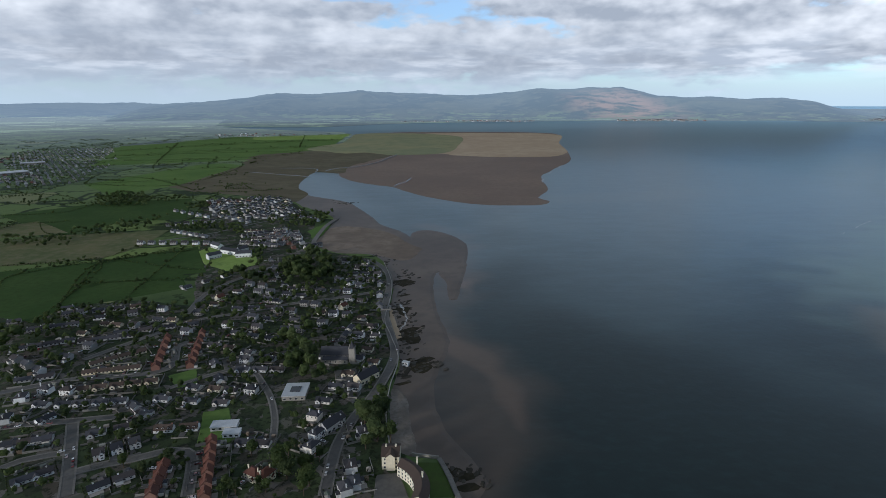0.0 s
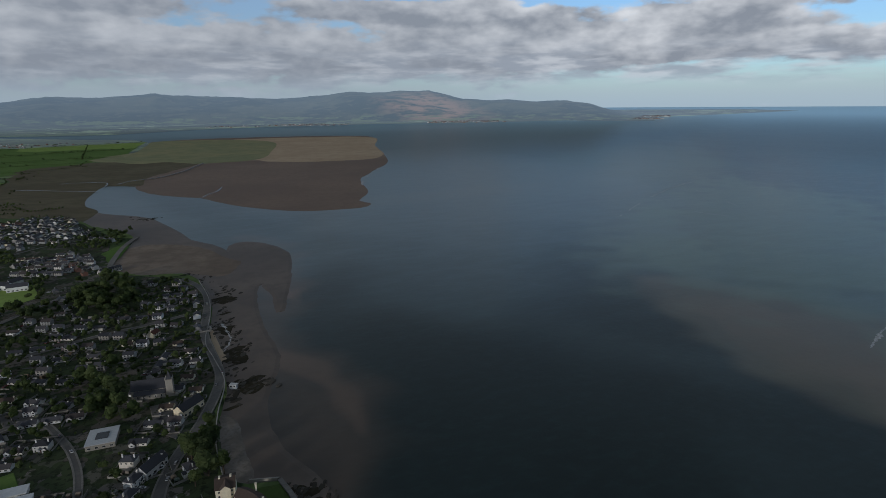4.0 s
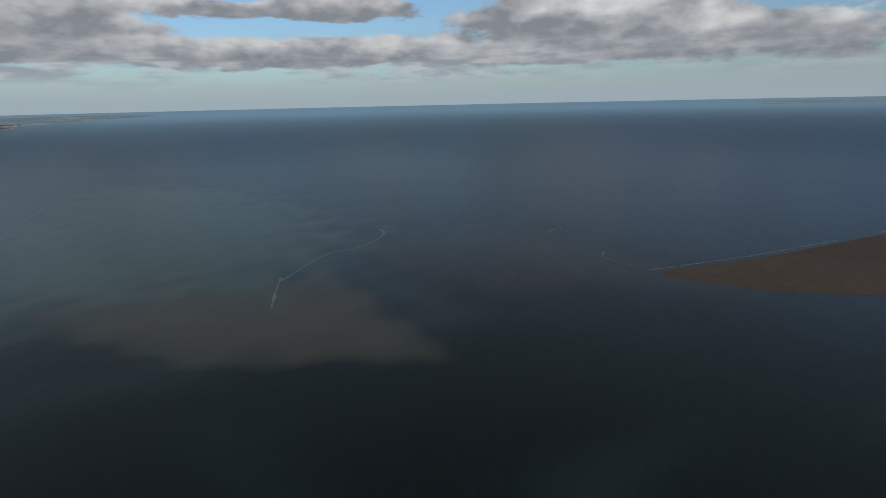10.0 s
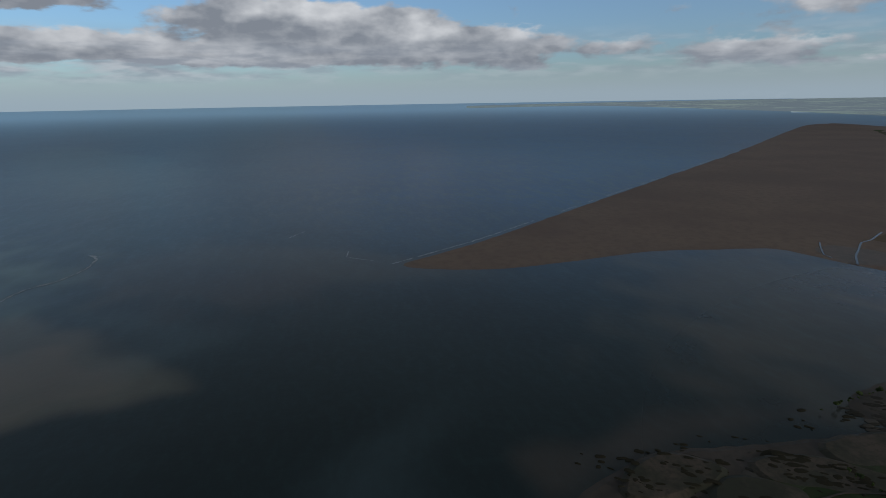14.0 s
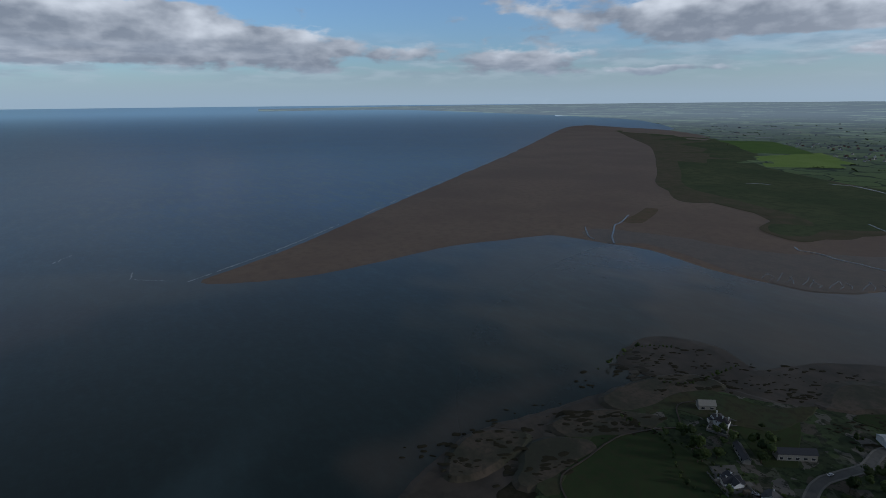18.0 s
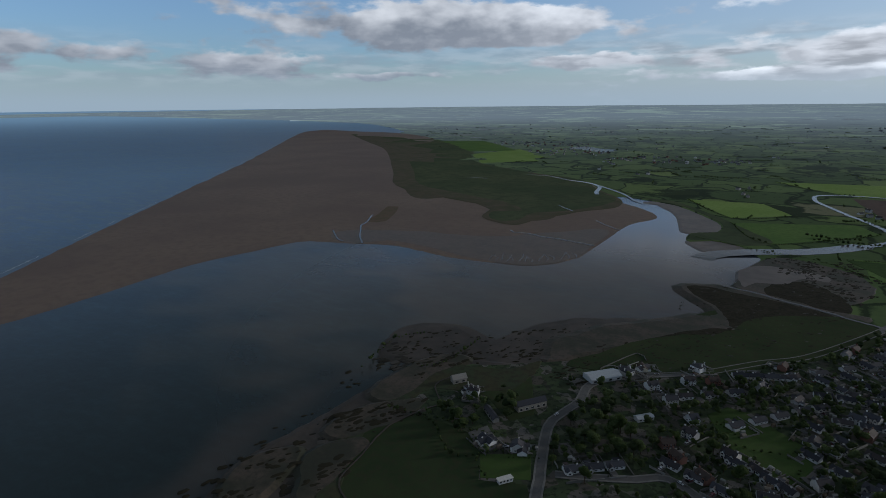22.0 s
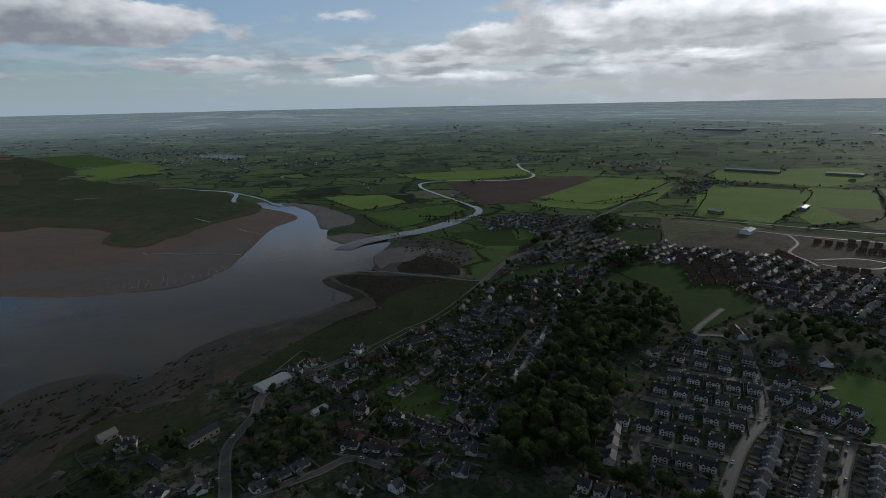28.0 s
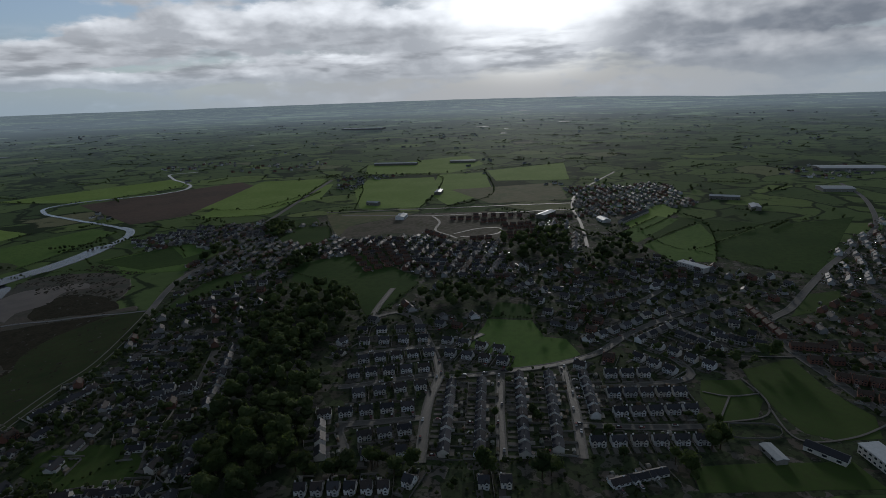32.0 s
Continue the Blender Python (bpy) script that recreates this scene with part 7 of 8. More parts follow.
rock_bed([(-30, -960), (-120, -980), (-140, -880), (-90, -780), (-40, -800), (-80, -860)], 0.35, 1.5, 4.0, 2.5)
rocks.build("shore_rocks", [M_ROCK], "dark weed-covered rocks and stones along the shore", "rocks", squeeze=False)

rocks = Soup()
rock_bed([(154, -430), (123, -528), (77, -568), (29, -604), (19, -561), (68, -489), (107, -447), (137, -435)], 0.55, 0.8, 2.6, 2.45)
rock_bed([(60, -560), (-60, -610), (-130, -720), (20, -790), (80, -700), (30, -640)], 0.16, 0.8, 3.4, 2.4)
rock_bed([(-10, -980), (-140, -1000), (-160, -880), (-100, -760), (-30, -770), (-60, -850)], 0.35, 1.2, 4.5, 2.45)
rock_bed([(330, -200), (300, -160), (270, -180), (300, -300), (310, -420), (240, -500), (160, -560), (140, -530), (230, -460), (280, -380)], 0.25, 0.8, 3.0, 0.2)
rock_bed([(284, -198), (296, -214), (283, -245), (262, -258), (248, -240), (240, -212), (250, -190), (265, -178)], 1.0, 1.2, 4.2, 0.55)
for pts in ([(270, -335), (272, -370), (265, -410), (250, -436), (226, -438), (231, -414), (239, -392), (239, -350)], [(266, -275), (268, -303), (252, -332), (224, -351), (217, -328), (228, -299), (244, -270)],
            [(267, -180), (287, -200), (289, -228), (270, -252), (252, -236), (250, -192)], [(247, -228), (256, -252), (243, -280), (225, -283), (221, -223)]):
    rock_bed(pts, 1.0, 1.2, 4.0, 2.35)
rock_bed([(300, -415), (312, -470), (274, -494), (217, -482), (185, -550), (140, -590), (89, -608), (76, -548), (124, -484), (154, -459), (197, -458), (232, -433)], 0.42, 0.8, 3.0, 0.6)
rocks.build("seaweed_patches", [M_WRACK], "small dark patches of seaweed on mud and stones", "seaweed", squeeze=False)

M_FOAM = material("foam", speckled((0.50, 0.50, 0.50), (0.28, 0.28, 0.28), 0.5), 0.8)
surf = Soup()


def foam(pts, half, keep, z=0.25):
    line = spline(pts, 3.0, 1.2)
    for i in range(len(line) - 1):
        if noise.noise(Vector((i * 0.23, half, 1.5))) > keep:
            continue
        (x0, y0), (x1, y1) = line[i], line[i + 1]
        w = half * r6.uniform(0.3, 1.3)
        hd = math.atan2(y1 - y0, x1 - x0) + r6.uniform(-0.3, 0.3)
        L = math.hypot(x1 - x0, y1 - y0) * r6.uniform(0.5, 0.75)
        surf.add(turned([(-L, -w * 0.3, 0), (-L * 0.3, -w, 0), (L * 0.6, -w * 0.7, 0), (L, w * 0.2, 0), (L * 0.2, w, 0), (-L * 0.7, w * 0.6, 0), (0, 0, 0.12)],
                        (x0 + x1) / 2, (y0 + y1) / 2, z, hd), [(0, 1, 6), (1, 2, 6), (2, 3, 6), (3, 4, 6), (4, 5, 6), (5, 0, 6)])


foam([(571, 352), (600, 366), (635, 382), (686, 403)], 2.6, 0.6)
foam([(747, 1013), (870, 1115), (1020, 1233), (1228, 1370), (1400, 1443)], 2.2, 0.0)
foam([(674, 395), (733, 396), (817, 392), (856, 362)], 2.2, 0.3)
foam([(856, 362), (906, 344), (953, 343), (985, 350), (1001, 365)], 2.0, 0.2)
foam([(985, 343), (1010, 372)], 2.0, 0.5)
foam([(868, -48), (902, -54)], 1.4, 0.5)
foam([(863, -52), (831, -90), (804, -111)], 1.0, -0.1)
foam([(1031, 45), (1073, 17)], 1.6, 0.2)
foam([(808, -112), (856, -190), (926, -297), (1044, -452), (1221, -684), (1516, -1072), (2110, -1845)], 1.8, 0.15)
foam([(860, 4450), (700, 3430), (592, 2670), (462, 2180), (338, 1840), (266, 1490), (240, 1340), (130, 1352), (50, 1395)], 3.5, 0.25)
foam([(1180, 1260), (1020, 900), (900, 1100)], 1.2, -0.25)
foam([(-47, 560), (-42, 585), (-44, 610), (-52, 640)], 1.4, 0.3, 0.75)
surf.build("surf", [M_FOAM], "thin white lines of surf on the shoals", "foam")

# ---- sea wall and promenade ----
sheet("slipway", spline([(-72, 624), (-65, 630), (-57, 593), (-48, 553), (-43, 541), (-50, 538), (-58, 561), (-66, 593)], 4, 1.5, True), 0.9, bpy.data.materials["dry_sand"], "pale shingle below the coast road", "beach")
# sunlit part of the beach, its light put into a paler colour
sheet("beach_upper", spline([(-215, 918), (-225, 1000), (-222, 1070), (-180, 1085), (-125, 1050), (-93, 1010), (-50, 935), (-36, 900), (-60, 840), (-100, 868), (-127, 878), (-152, 840), (-190, 838)], 6, 6, True), 0.62,
      material("lit_beach_sand", two(9, (0.150, 0.118, 0.092), (0.215, 0.172, 0.134), 60, (0.120, 0.094, 0.074), 0.40, 0.60), 0.7, spec=0.10), "sand below the promenade, its sunlit tone put into the colour", "beach", slope=6.0)
sheet("beach_upper", spline([(-46, 432), (-34, 422), (-28, 388), (-21, 344), (-33, 341), (-40, 365), (-45, 396)], 5, 2.5, True), 0.8, M_SHINGLE, "grey shingle at the top of the beach", "beach")
STREAKS = [(-73, 728, -38, 730, 7), (-60, 670, -42, 679, 5), (-60, 622, -37, 629, 5), (-49, 553, -27, 569, 8), (-47, 538, -27, 538, 8), (-26, 486, -7, 493, 6), (-24, 472, -10, 476, 4), (-42, 485, -27, 489, 3),
           (-41, 440, -27, 448, 4), (0, 322, 14, 324, 3), (6, 313, 23, 316, 3.5), (8, 305, 24, 307, 3)]
for x0, y0, x1, y1, w in STREAKS:
    mx, my = (x0 + x1) / 2, (y0 + y1) / 2
    sheet("weed_bed", spline([(x0, y0), (mx - 3, my - w), (x1, y1), (mx + 4, my + w)], 2, 3.0, True), 0.72, M_WRACK, "dark weedy reef running down the beach", "seaweed")
strip("sea_wall", spline([(-38, 347), (-45, 390), (-46, 435), (-43, 489), (-55, 543), (-66, 590), (-66, 665), (-72, 734), (-90, 818)], 8), 0.4, 3.0, M_WALL,
      "grey stone sea wall along the coast road", "wall", deep=3.0)
strip("promenade", spline([(-222, 925), (-229, 960), (-233, 1074), (-225, 1157)], 8), 4.0, 2.7, M_PAVE, "pale concrete promenade above the sand", "promenade", deep=3.0)
strip("garden_sea_wall", spline([(-3, 334), (3, 318), (9, 296), (14, 280)], 6), 1.6, 2.9, M_PAVE, "pale concrete walkway along the lawn", "wall", deep=3.0)
strip("garden_sea_wall", spline([(-22, 339), (-3, 335)], 6), 0.5, 3.2, M_STONE, "low stone wall at the lawn's end", "wall", deep=3.0)
strip("shore_path", spline([(196, -222), (216, -235), (221, -266), (225, -304), (213, -340), (208, -352), (227, -377), (219, -399)], 4, 0.6), 0.55, 2.75, M_MUD,
      "narrow worn footpath along the headland", "path")
for pts in ([(-416, -175), (-424, -157), (-446, -142)], [(-424, -157), (-404, -152), (-384, -147)], [(-460, -163), (-444, -141), (-428, -129), (-410, -128), (-382, -146)],
            [(-480, -205), (-530, -150), (-600, -95)], [(-428, -129), (-400, -100), (-430, -75), (-480, -60)]):
    strip("path", spline(pts, 4), 0.75, 2.72, M_PAVE, "pale gravel path across the park", "path")
strip("hedge_bank", spline([(-385, -141), (-406, -118), (-393, -110), (-371, -131), (-385, -141)], 4), 0.15, 3.6, M_WALL, "low fence round a ball court", "fence", deep=1.2)

for pts in ([(109, -475), (86, -525), (75, -512)], [(109, -475), (100, -487), (67, -475)]):
    strip("yard_wall", spline(pts, 4), 0.22, 3.5, M_WALL, "pale rendered yard wall by the shore", "wall", deep=2.0)

for pts in ([(168, -326), (160, -341), (140, -322), (148, -309)], [(-44, 316), (-30, 318), (-22, 295), (-43, 294)], [(-99, 463), (-80, 468), (-70, 431), (-74, 407), (-88, 422)], [(-211, 486), (-190, 496), (-177, 469), (-199, 463)]):
    sheet("car_park", edge_line(pts, 6, 0.3), 2.6, M_ROAD, "asphalt car park beside the building", "car park")

# ---- single buildings ----
def at(ob, x, y, hd, z=GROUND):
    ob.matrix_basis = Matrix.Translation((x, y, z)) @ Matrix.Rotation(hd, 4, "Z")
    return ob


church = tagged(new("church"), "grey stone church with a slate roof and a square tower", "church")
shaped("nave", M_STONE, church, gable_body(29, 11, 7.5, 6.5))
shaped("roof", M_SLATE, church, gable_roof(29, 11, 7.5, 6.5, 0.3, 0.3))
shaped("aisle", M_STONE, church, lambda bm: slab(bm, -12, 12, -8.6, -5.4, -1, 4.2))
shaped("aisle_roof", M_SLATE, church, lambda bm: prism(bm, [(-8.9, 4.0), (-5.3, 6.4), (-5.3, 6.7), (-8.9, 4.25)], -12.3, 12.3))
shaped("tower", M_STONE, church, lambda bm: (slab(bm, 13, 18.5, -8.5, -3, -1, 15), slab(bm, 12.8, 18.7, -8.7, -2.8, 15, 15.5)))
shaped("spire", M_SLATE, church, lambda bm: bmesh.ops.create_cone(bm, segments=4, radius1=3.0, radius2=0.1, depth=7, matrix=Matrix.Translation((15.75, -5.75, 19)) @ Matrix.Rotation(0.785, 4, "Z")))
for x, y in ((13.2, -8.3), (18.3, -8.3), (13.2, -3.2), (18.3, -3.2)):
    shaped("pinnacle", M_STONE, church, lambda bm: bmesh.ops.create_cone(bm, segments=4, radius1=0.5, radius2=0.05, depth=2.6, matrix=Matrix.Translation((x, y, 16.6))))
for x in (-9, -4.5, 0, 4.5, 9):
    window(church, x, -8.6, 1.2, 1.1, 2.2, -1)
    window(church, x, -5.5, 6.9, 1.0, 0.6, -1)
window(church, -14.5, 0, 2.5, 3.0, 5.0, -2)
at(church, -101, 486, -0.03)

# curved apartment block on the shore
arc_c, arc_r, a0, a1, NSEG = (-44, 292), 31.0, 1.02, -0.35, 12
apart = tagged(new("apartment_block"), "curved cream apartment block with a brown tiled roof", "building")


def arc_pt(a, rr):
    return (arc_c[0] + rr * math.cos(a), arc_c[1] + rr * math.sin(a))


def arc_solid(bm, prof):
    rings = []
    for i in range(NSEG + 1):
        a = a0 + (a1 - a0) * i / NSEG
        rings.append([bm.verts.new((*arc_pt(a, arc_r + p[0]), p[1])) for p in prof])
    n = len(prof)
    for i in range(NSEG):
        for k in range(n):
            bm.faces.new((rings[i][k], rings[i][(k + 1) % n], rings[i + 1][(k + 1) % n], rings[i + 1][k]))
    bm.faces.new(rings[0])
    bm.faces.new(rings[-1][::-1])


shaped("wall", M_CREAM, apart, lambda bm: arc_solid(bm, [(-4.5, -1), (4.5, -1), (4.5, 8.5), (0, 11), (-4.5, 8.5)]))
shaped("roof", M_BROWNT, apart, lambda bm: arc_solid(bm, [(-5.1, 8.2), (0, 11.05), (5.1, 8.2), (5.1, 8.45), (0, 11.4), (-5.1, 8.45)]))
for i in range(NSEG):
    a = a0 + (a1 - a0) * (i + 0.5) / NSEG
    for z in (0.8, 3.5, 6.2):
        for rr in (-4.58, 4.58):
            w = window(apart, 0, 0, z, 1.3, 1.5, -1)
            w.matrix_basis = Matrix.Translation((*arc_pt(a, arc_r + rr), 0)) @ Matrix.Rotation(a + (math.pi / 2 if rr > 0 else -math.pi / 2), 4, "Z")
shaped("stair_tower", M_CREAM, apart, lambda bm: prism(bm, [(322, -1), (336, -1), (336, 10), (329, 13), (322, 10)], -41, -29.5))
shaped("tower_roof", M_BROWNT, apart, lambda bm: prism(bm, [(321.4, 9.7), (329, 13.05), (336.6, 9.7), (336.6, 10), (329, 13.4), (321.4, 10)], -41.6, -29))
for x in (-39, -35.3, -31.5):
    for z in (1.0, 4.0, 7.0):
        window(apart, x, 322, z, 1.3, 1.5, -1)
for y in (325, 329, 333):
    for z in (1.0, 4.0, 7.0):
        window(apart, -41, y, z, 1.3, 1.5, -2)
for x, y in ((-38.5, 329), (-32, 329), (-17, 315), (-13, 300)):
    shaped("chimney", M_CREAM, apart, lambda bm: (slab(bm, x - 0.5, x + 0.5, y - 0.9, y + 0.9, 9.5, 14.0), slab(bm, x - 0.65, x + 0.65, y - 1.05, y + 1.05, 14.0, 14.2)))
shaped("porch_gable", [M_CREAM, M_BROWNT], apart, lambda bm: (prism(bm, [(-38, -1), (-32, -1), (-32, 10.2), (-35, 12.6), (-38, 10.2)], 320.6, 325, 0, True),
       prism(bm, [(-38.4, 10.0), (-35, 12.7), (-31.6, 10.0), (-31.6, 10.3), (-35, 13.0), (-38.4, 10.3)], 320.2, 328, 1, True)))
apart.location.z = GROUND


def flat_block(name, L, W, h, x, y, hd, wall, roof, label, court=False, bays=0):
    b = tagged(new(name), label, "building")
    shaped("wall", wall, b, lambda bm: slab(bm, -L / 2, L / 2, -W / 2, W / 2, -1, h))
    shaped("roof", roof, b, lambda bm: slab(bm, -L / 2 - 0.4, L / 2 + 0.4, -W / 2 - 0.4, W / 2 + 0.4, h, h + 0.35))
    if court:
        shaped("roof_light", M_GLASS, b, lambda bm: slab(bm, -L * 0.22, L * 0.22, -W * 0.2, W * 0.2, h + 0.35, h + 0.75))
    n = bays or max(2, int(L / 4))
    for i in range(n):
        xx = -L / 2 + L * (i + 0.5) / n
        for z in ((0.9, 4.2) if h > 6 else (0.9,)):
            for s in (-1, 1):
                window(b, xx, s * W / 2, z, min(2.2, L / n * 0.6), 1.5, s)
    return at(b, x, y, hd)


def shed(name, L, W, h, rise, x, y, hd, wall, roof, label, gates=3):
    b = tagged(new(name), label, "building")
    shaped("wall", wall, b, gable_body(L, W, h, rise))
    shaped("roof", roof, b, gable_roof(L, W, h, rise, 0.4, 0.3))
    for i in range(gates):
        window(b, -L / 2 + L * (i + 0.5) / gates, -W / 2, 0.8, min(3.0, L / gates * 0.5), 1.8, -1)
        window(b, -L / 2 + L * (i + 0.5) / gates, W / 2, 0.8, min(3.0, L / gates * 0.5), 1.8, 1)
    return at(b, x, y, hd)


flat_block("office_building", 19, 22, 4.0, -124, 422, 0.05, M_STONE, M_PALE, "low flat-roofed building with a glazed court", True)
flat_block("flat_roofed_house", 19, 9, 3.2, -165, 372, 0.1, M_WHITE, M_PALE, "modern white flat-roofed house", False)
flat_block("flat_roofed_house", 12, 7, 3.2, -156, 362, 0.1, M_WHITE, M_PALE, "white flat-roofed wing of a modern house", False)
flat_block("school", 42, 13, 7.2, -721, -332, 1.38, M_WHITE, M_PALE, "long white two-storey school with a flat roof", False, 10)
flat_block("school_wing", 48, 14, 6.5, -404, -46, 0.95, M_WHITE, M_PALE, "long white school wing beside the playing field", False, 12)
flat_block("boat_house", 6, 4, 2.6, -35, 476, -0.4, M_WHITE, M_WHITE, "small white hut on the rocks", False, 2)
flat_block("mobile_home", 10, 3.5, 2.6, 122, -288, 0.9, M_WHITE, M_WHITE, "white mobile home in a yard", False, 4)
shed("clubhouse", 25, 9, 3.6, 2.2, -394, -82, 1.55, M_WHITE, M_SLATE, "long white clubhouse with a dark roof")
shed("stand", 18, 8, 3.5, 0.8, -368, -105, 0.95, M_WALL, M_PALE, "shelter with a pale sheet roof beside the pitch", 2)
shed("restaurant", 30, 15, 3.6, 2.2, 103, -459, 0.80, M_WHITE, M_PALE, "seafront restaurant with a pale sheet roof", 4)
shed("barn", 13, 7, 4.0, 3.0, 212, -392, 0.9, M_STONE, M_STONE, "old grey stone boathouse on the headland", 2)
shed("stone_cottages", 26, 7, 5.0, 2.6, 141, -382, 0.9, M_STONE, M_SLATE, "row of grey stone cottages by the bend", 5)
shed("outbuilding", 20, 5, 3.0, 1.6, 163, -355, 2.4, M_STONE, M_SLATE, "long narrow stone outbuilding", 4)
shed("glass_house", 14, 6, 2.4, 1.4, 58, -408, 0.8, M_WHITE, M_PALE, "pale-roofed house among trees", 3)
shed("long_terrace", 120, 10, 5.0, 3.0, -955, -562, 0.14, M_SHADED_RENDER, M_SLATE, "long grey terrace beside the green fields", 16)
shed("depot", 30, 16, 5.0, 2.0, -895, -590, 1.0, M_WHITE, M_PALE, "depot with a pale sheet roof", 3)
shed("site_shed", 34, 18, 6.0, 2.0, -655, -909, 0.7, M_WHITE, M_PALE, "pale sheet-roofed shed beside the site", 3)
shed("inn", 22, 10, 5.5, 4.0, -68, 447, 0.9, M_CREAM, M_SLATE, "large cream inn with a slate roof by the car park", 5)
shed("gabled_house", 20, 9, 5.5, 3.6, -84, 372, 1.0, M_WHITE, M_SLATE, "white gabled house with a dark roof beside the road", 4)
for x, y, L, W, hd in ((-382, 909, 26, 11, -0.7), (-345, 872, 38, 12, -0.5), (-318, 856, 24, 14, 0.2), (-362, 846, 22, 10, 0.9), (-330, 884, 18, 10, 1.0)):
    shed("convent_wing", L, W * 0.85, 6.5, 3.6, x, y, hd, M_WHITE, M_SLATE, "white wing of a large house with a slate roof", 5)
for x, y, L, W, hd in ((-1207, -1690, 160, 30, 2.3), (-1405, -1540, 95, 30, 2.3), (-1900, -455, 170, 70, 2.2), (-1500, -380, 65, 45, 2.2), (-1250, -520, 60, 22, 2.0), (-1180, -430, 40, 18, 0.5),
                      (-1500, 1930, 95, 65, 0.9), (-1650, 2250, 80, 50, 0.6), (-2550, -4000, 260, 90, 2.2), (-900, -1080, 45, 16, 0.7), (-860, -700, 50, 18, 0.2), (-700, -1080, 30, 14, 2.0)):
    px, py, _ = far(x, y)
    shed("warehouse", L, W, 7.0, 2.0, px, py, hd, M_WALL, M_PALE, "large warehouse with a pale sheet roof", 6).location.z = far(x, y, GROUND)[2]

# ---- garden walls, drives, parked cars ----
drives = Soup()
for kind, x, y, hd in homes[:NEAR_HOMES]:
    D = KINDS[kind][1] / 2
    w, o = (1.6, 4.0) if kind == "semi" else (2.2, -3.0)
    for sx in ((-o, o) if kind == "semi" else (o,)):
        drives.add(turned(corners(sx - w, sx + w, -D - 7.5, -D - 0.3, 0.0, 0.12), x, y, GROUND, hd), BOX)
drives.build("driveways", [material("drive_paving", tint((0.10, 0.095, 0.09), (0.16, 0.15, 0.14), scale=0.5), 0.85)], "paved drives in front of the houses", "paving", squeeze=False)
walls = Soup()
for kind, x, y, hd in homes[:NEAR_HOMES + 150]:
    L, D = KINDS[kind][0] / 2 + 1.6, KINDS[kind][1] / 2
    r7 = random.Random(int(x * 7 + y))
    for x0, x1, y0, y1 in ((-L, L, D + 9.5, D + 9.75), (-L, -L + 0.22, D, D + 9.5), (L, L + 0.22, -D - 7, D + 9), (-L, L * 0.3, -D - 8, -D - 7.8)):
        if r7.random() < 0.5:
            walls.add(turned(corners(x0, x1, y0, y1, -0.5, r7.uniform(0.9, 1.8)), x, y, GROUND, hd), BOX)
walls.build("garden_walls", [M_WALL], "low garden walls and fences between the houses", "walls", squeeze=False)

M_CAR = material("car_paint", tint((0.75, 0.76, 0.78), (0.06, 0.06, 0.075), lo=0.95, hi=1.05, c=(0.20, 0.03, 0.03)), 0.25, spec=0.5)
M_TYRE = material("tyre", lambda g, p: (0.02, 0.02, 0.02), 0.9)


def make_car():
    c = tagged(new("car"), "parked car at the kerb of a street", "car", "parked cars")
    shaped("body", M_CAR, c, lambda bm: prism(bm, [(-2.1, 0.35), (2.1, 0.35), (2.15, 0.75), (1.2, 0.95), (-1.9, 1.0), (-2.15, 0.7)], -0.85, 0.85, 0, True))
    shaped("cabin", M_GLASS, c, lambda bm: prism(bm, [(-1.8, 0.98), (1.15, 0.94), (0.45, 1.42), (-1.3, 1.45)], -0.74, 0.74, 0, True))
    shaped("roof_panel", M_CAR, c, lambda bm: prism(bm, [(-1.3, 1.43), (0.45, 1.40), (0.4, 1.49), (-1.2, 1.5)], -0.72, 0.72, 0, True))
    for x in (-1.35, 1.35):
        for y in (-0.8, 0.8):
            shaped("wheel", M_TYRE, c, lambda bm: bmesh.ops.create_cone(bm, cap_ends=True, segments=12, radius1=0.33, radius2=0.33, depth=0.22,
                   matrix=Matrix.Translation((x, y, 0.33)) @ Matrix.Rotation(math.pi / 2, 4, "X")))
    return c


car0, n_cars = None, 0
r8 = random.Random(8)
spots = []
for width, line, level in roads:
    for (x0, y0), (x1, y1) in zip(line, line[1:]):
        if math.hypot(x0, y0) < 520 and r8.random() < 0.22:
            hd = math.atan2(y1 - y0, x1 - x0)
            s = r8.choice((-1, 1)) * (width / 2 - 1.1)
            spots.append((x0 - math.sin(hd) * s, y0 + math.cos(hd) * s, hd, level))
for kind, x, y, hd in homes[:NEAR_HOMES]:
    if r8.random() < 0.30:
        ox, oy = (3.6 if kind == "semi" else -2.8) * 0.95, -KINDS[kind][1] / 2 - 3.6
        spots.insert(r8.randrange(len(spots)), (x + ox * math.cos(hd) - oy * math.sin(hd), y + ox * math.sin(hd) + oy * math.cos(hd), hd + math.pi / 2, GROUND + 0.12))
for x, y, hd, level in spots[:165]:
    if car0 is None:
        car0 = at(make_car(), x, y, hd, level)
    else:
        copy_thing(car0, Matrix.Translation((x, y, level)) @ Matrix.Rotation(hd, 4, "Z"))


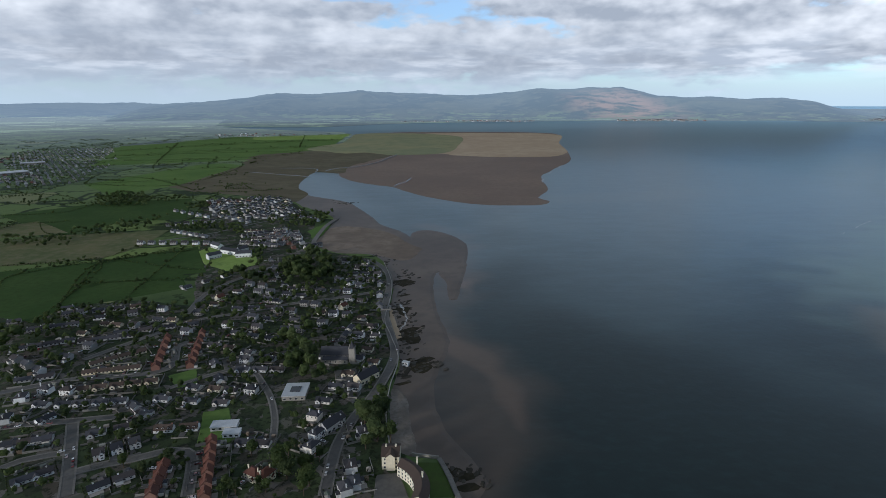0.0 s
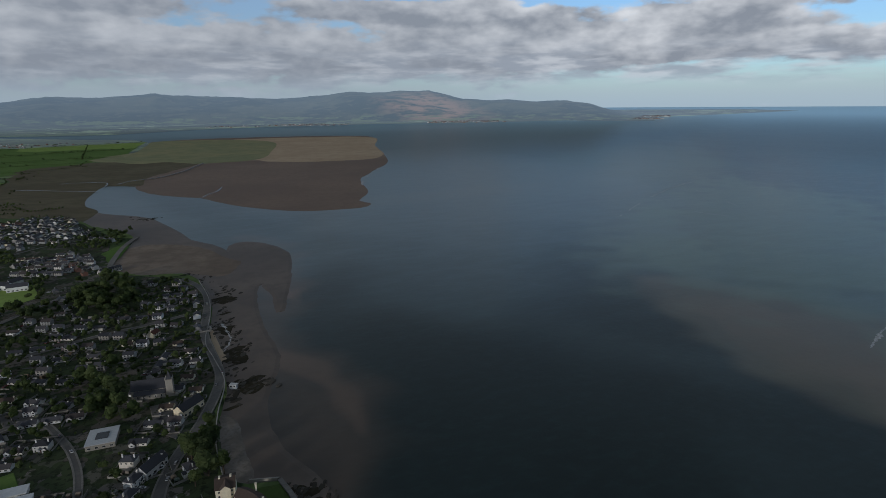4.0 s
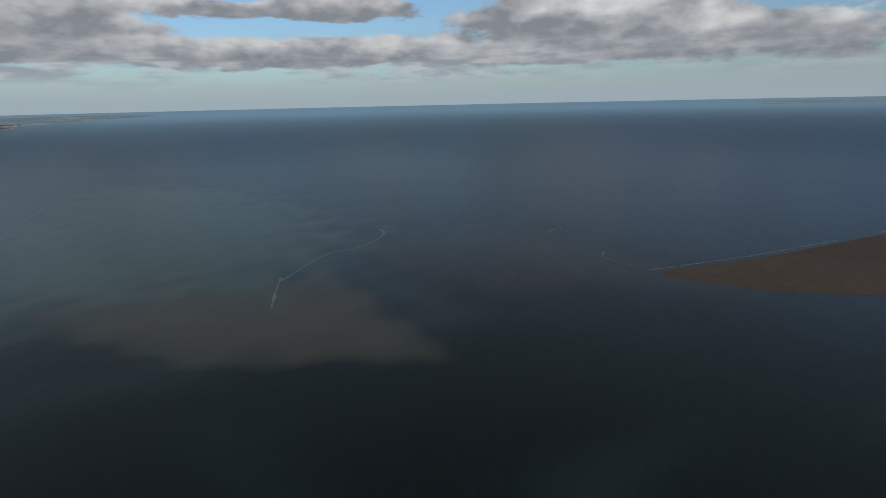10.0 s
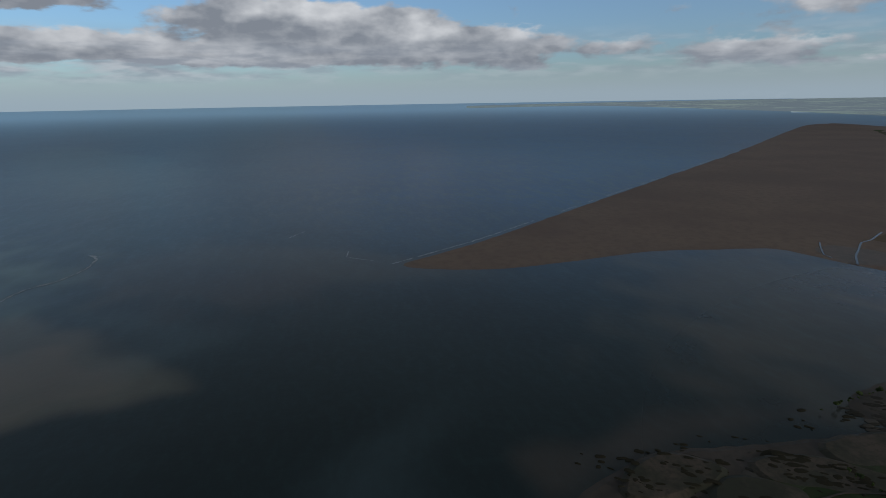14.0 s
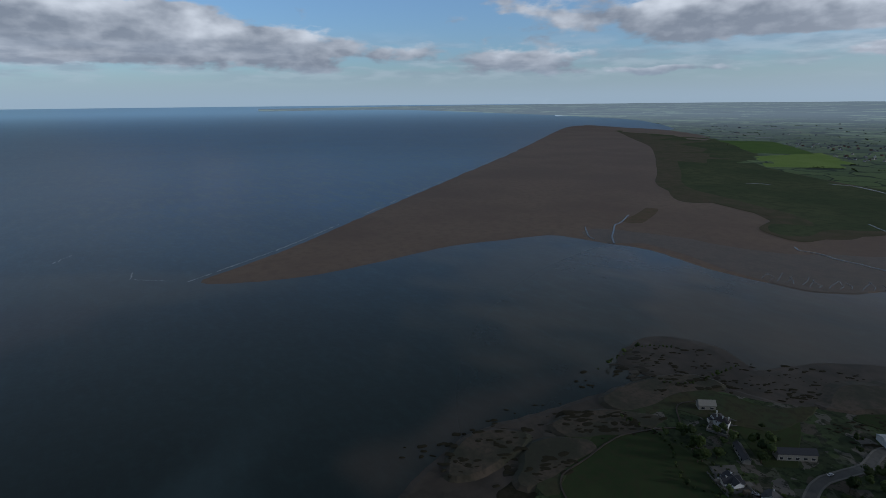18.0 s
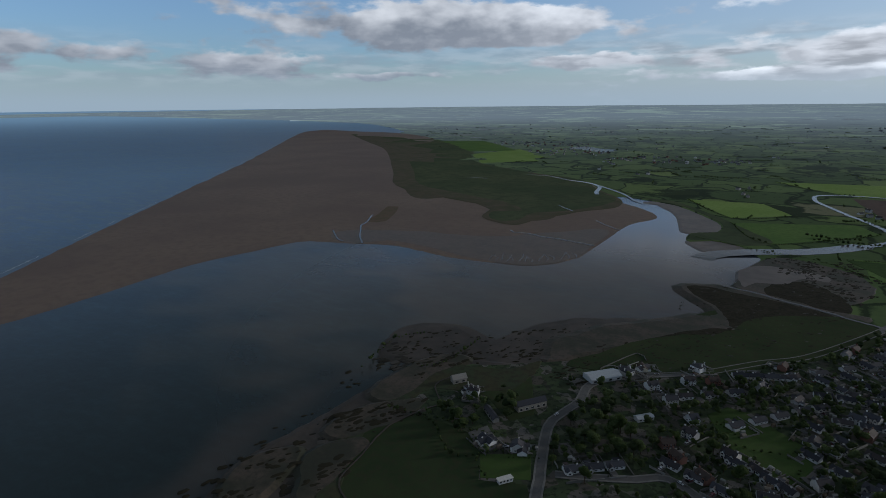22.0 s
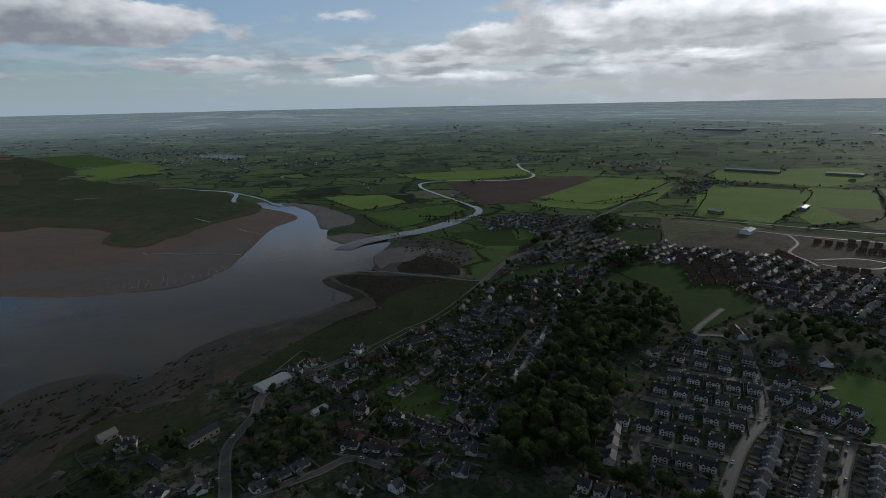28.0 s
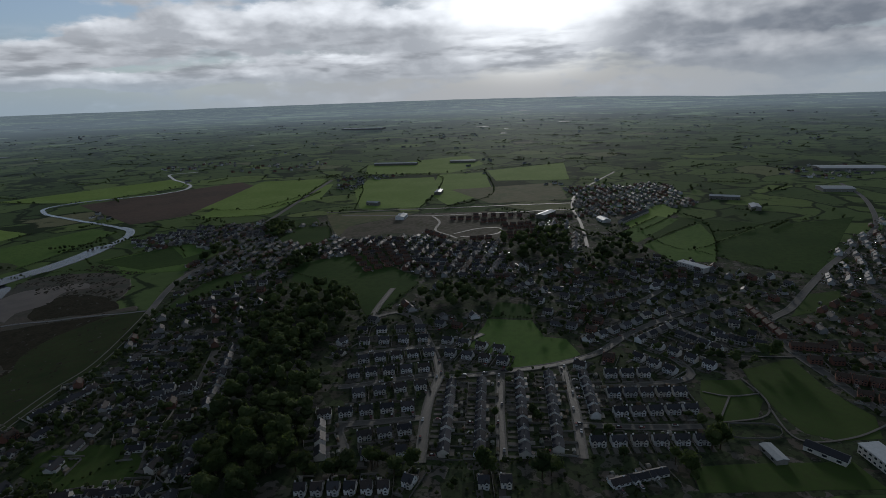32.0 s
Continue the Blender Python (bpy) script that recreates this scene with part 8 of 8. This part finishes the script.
# small things in the gardens: sheds, lean-tos, patios, hedges, and cars farther off
M_SHED = material("shed_boards", tint((0.16, 0.12, 0.085), (0.34, 0.33, 0.31), c=(0.10, 0.12, 0.10)), 0.8)
M_PATIO = material("patio_slabs", tint((0.20, 0.195, 0.185), (0.34, 0.32, 0.30), c=(0.15, 0.13, 0.115)), 0.85)
r9 = random.Random(99)
clutter, patios, autos = Soup(), Soup(), Soup()
BUSH = [((v - (0, 0, 0.3)), f) for v, f in (crown_shape(70 + k, 1.0, 0.9, 4, 0.5, 0) for k in range(4))]
hedge_soup = Soup()
for i, (kind, x, y, hd) in enumerate(homes[:1500]):
    L, D = KINDS[kind][0] * 0.87 / 2, KINDS[kind][1] * 0.87 / 2
    for k in range(r9.choice((0, 1, 1, 2))):
        sx, sy = r9.uniform(-L, L), D + r9.uniform(4, 9)
        w, d, h = r9.uniform(1.0, 2.0), r9.uniform(1.0, 1.6), r9.uniform(1.8, 2.3)
        clutter.add(turned([(sx - w, sy - d, -0.4), (sx + w, sy - d, -0.4), (sx + w, sy + d, -0.4), (sx - w, sy + d, -0.4), (sx - w, sy - d, h), (sx + w, sy - d, h), (sx + w, sy + d, h),
                            (sx - w, sy + d, h), (sx - w, sy, h + 0.6), (sx + w, sy, h + 0.6)], x, y, GROUND, hd),
                    [(0, 1, 5, 4), (2, 3, 7, 6), (4, 5, 9, 8), (6, 7, 8, 9), (0, 4, 8, 7), (1, 2, 6, 9)], 0)
    if r9.random() < 0.55:                      # kitchen return behind the house
        sx, w, d = r9.choice((-1, 1)) * L * 0.5, r9.uniform(1.5, 2.4), r9.uniform(2.0, 3.2)
        h = r9.uniform(2.4, 2.8)
        clutter.add(turned(corners(sx - w, sx + w, D - 0.2, D + d, -0.4, h), x, y, GROUND, hd), BOX, 1)
        clutter.add(turned(corners(sx - w - 0.2, sx + w + 0.2, D - 0.1, D + d + 0.2, h, h + 0.2), x, y, GROUND, hd), BOX, 2)
    if r9.random() < 0.6:
        a, b = r9.uniform(-L, 0), r9.uniform(1, L)
        patios.add(turned(corners(a, b, D + 0.2, D + r9.uniform(2.5, 4.5), 0.0, 0.14), x, y, GROUND, hd), BOX)
    if i > 40 and r9.random() < 0.75:
        ox, oy = r9.uniform(-L, L), -D - r9.uniform(3.0, 5.5)
        q = hd + math.pi / 2 + r9.uniform(-0.1, 0.1)
        cx, cy = x + ox * math.cos(hd) - oy * math.sin(hd), y + ox * math.sin(hd) + oy * math.cos(hd)
        if i >= NEAR_HOMES:
            autos.add(turned([(-2.1, -0.85, 0.3), (2.1, -0.85, 0.3), (2.1, 0.85, 0.3), (-2.1, 0.85, 0.3), (-2.1, -0.85, 0.9), (2.1, -0.85, 0.85), (2.1, 0.85, 0.85), (-2.1, 0.85, 0.9)], cx, cy, GROUND + 0.1, q),
                      [(0, 1, 5, 4), (1, 2, 6, 5), (2, 3, 7, 6), (3, 0, 4, 7), (4, 5, 6, 7)], 0)
            autos.add(turned([(-1.8, -0.75, 0.9), (1.1, -0.75, 0.88), (1.1, 0.75, 0.88), (-1.8, 0.75, 0.9), (-1.3, -0.68, 1.45), (0.4, -0.68, 1.42), (0.4, 0.68, 1.42), (-1.3, 0.68, 1.45)], cx, cy, GROUND + 0.1, q),
                      [(0, 1, 5, 4), (1, 2, 6, 5), (2, 3, 7, 6), (3, 0, 4, 7)], 1)
            autos.add(turned([(-1.3, -0.68, 1.46), (0.4, -0.68, 1.43), (0.4, 0.68, 1.43), (-1.3, 0.68, 1.46)], cx, cy, GROUND + 0.1, q), [(0, 1, 2, 3)], 0)
    if i < 520:                                 # clipped hedges on the plot's sides
        for s in (-1, 1):
            if r9.random() < 0.5:
                e0 = s * (L + 1.9)
                n = 7
                for k in range(n):
                    yy = -D - 6 + (2 * D + 14) * k / (n - 1)
                    v, f = r9.choice(FAR_SHAPES)
                    hedge_soup.add(turned(v * (0.20, 0.20, 0.20) * (1, 1, r9.uniform(0.7, 1.1)), x + e0 * math.cos(hd) - yy * math.sin(hd), y + e0 * math.sin(hd) + yy * math.cos(hd), GROUND - 0.6, hd), f)
for i in range(5200):                           # shrubs in the gardens
    kind, x, y, hd = homes[int(len(homes[:1000]) * r9.random() ** 1.3)]
    bx, by = x + r9.uniform(-14, 14), y + r9.uniform(-15, 15)
    if taken.get((int(bx // CELL), int(by // CELL))) == "road":
        continue
    v, f = r9.choice(BUSH)
    s = r9.uniform(0.7, 1.9)
    hedge_soup.add(turned(v * (s, s, s * r9.uniform(0.6, 1.1)), bx, by, GROUND - 0.2, r9.uniform(0, 6)), f, r9.choice((0, 0, 1, 2)))
clutter.build("sheds_and_lean_tos", [M_SHED, M_WHITE, M_SLATE], "garden sheds and kitchen returns behind the houses", "sheds", squeeze=False)
patios.build("patios", [M_PATIO], "paved patios behind the houses", "paving", squeeze=False)
autos.build("distant_cars", [M_CAR, M_GLASS], "cars on the drives of farther streets", "cars", squeeze=False)
hedge_soup.build("garden_hedges", [M_LEAF_DARK, M_LEAF, M_LEAF_LIGHT], "clipped hedges and shrubs in the gardens", "hedges", squeeze=False)
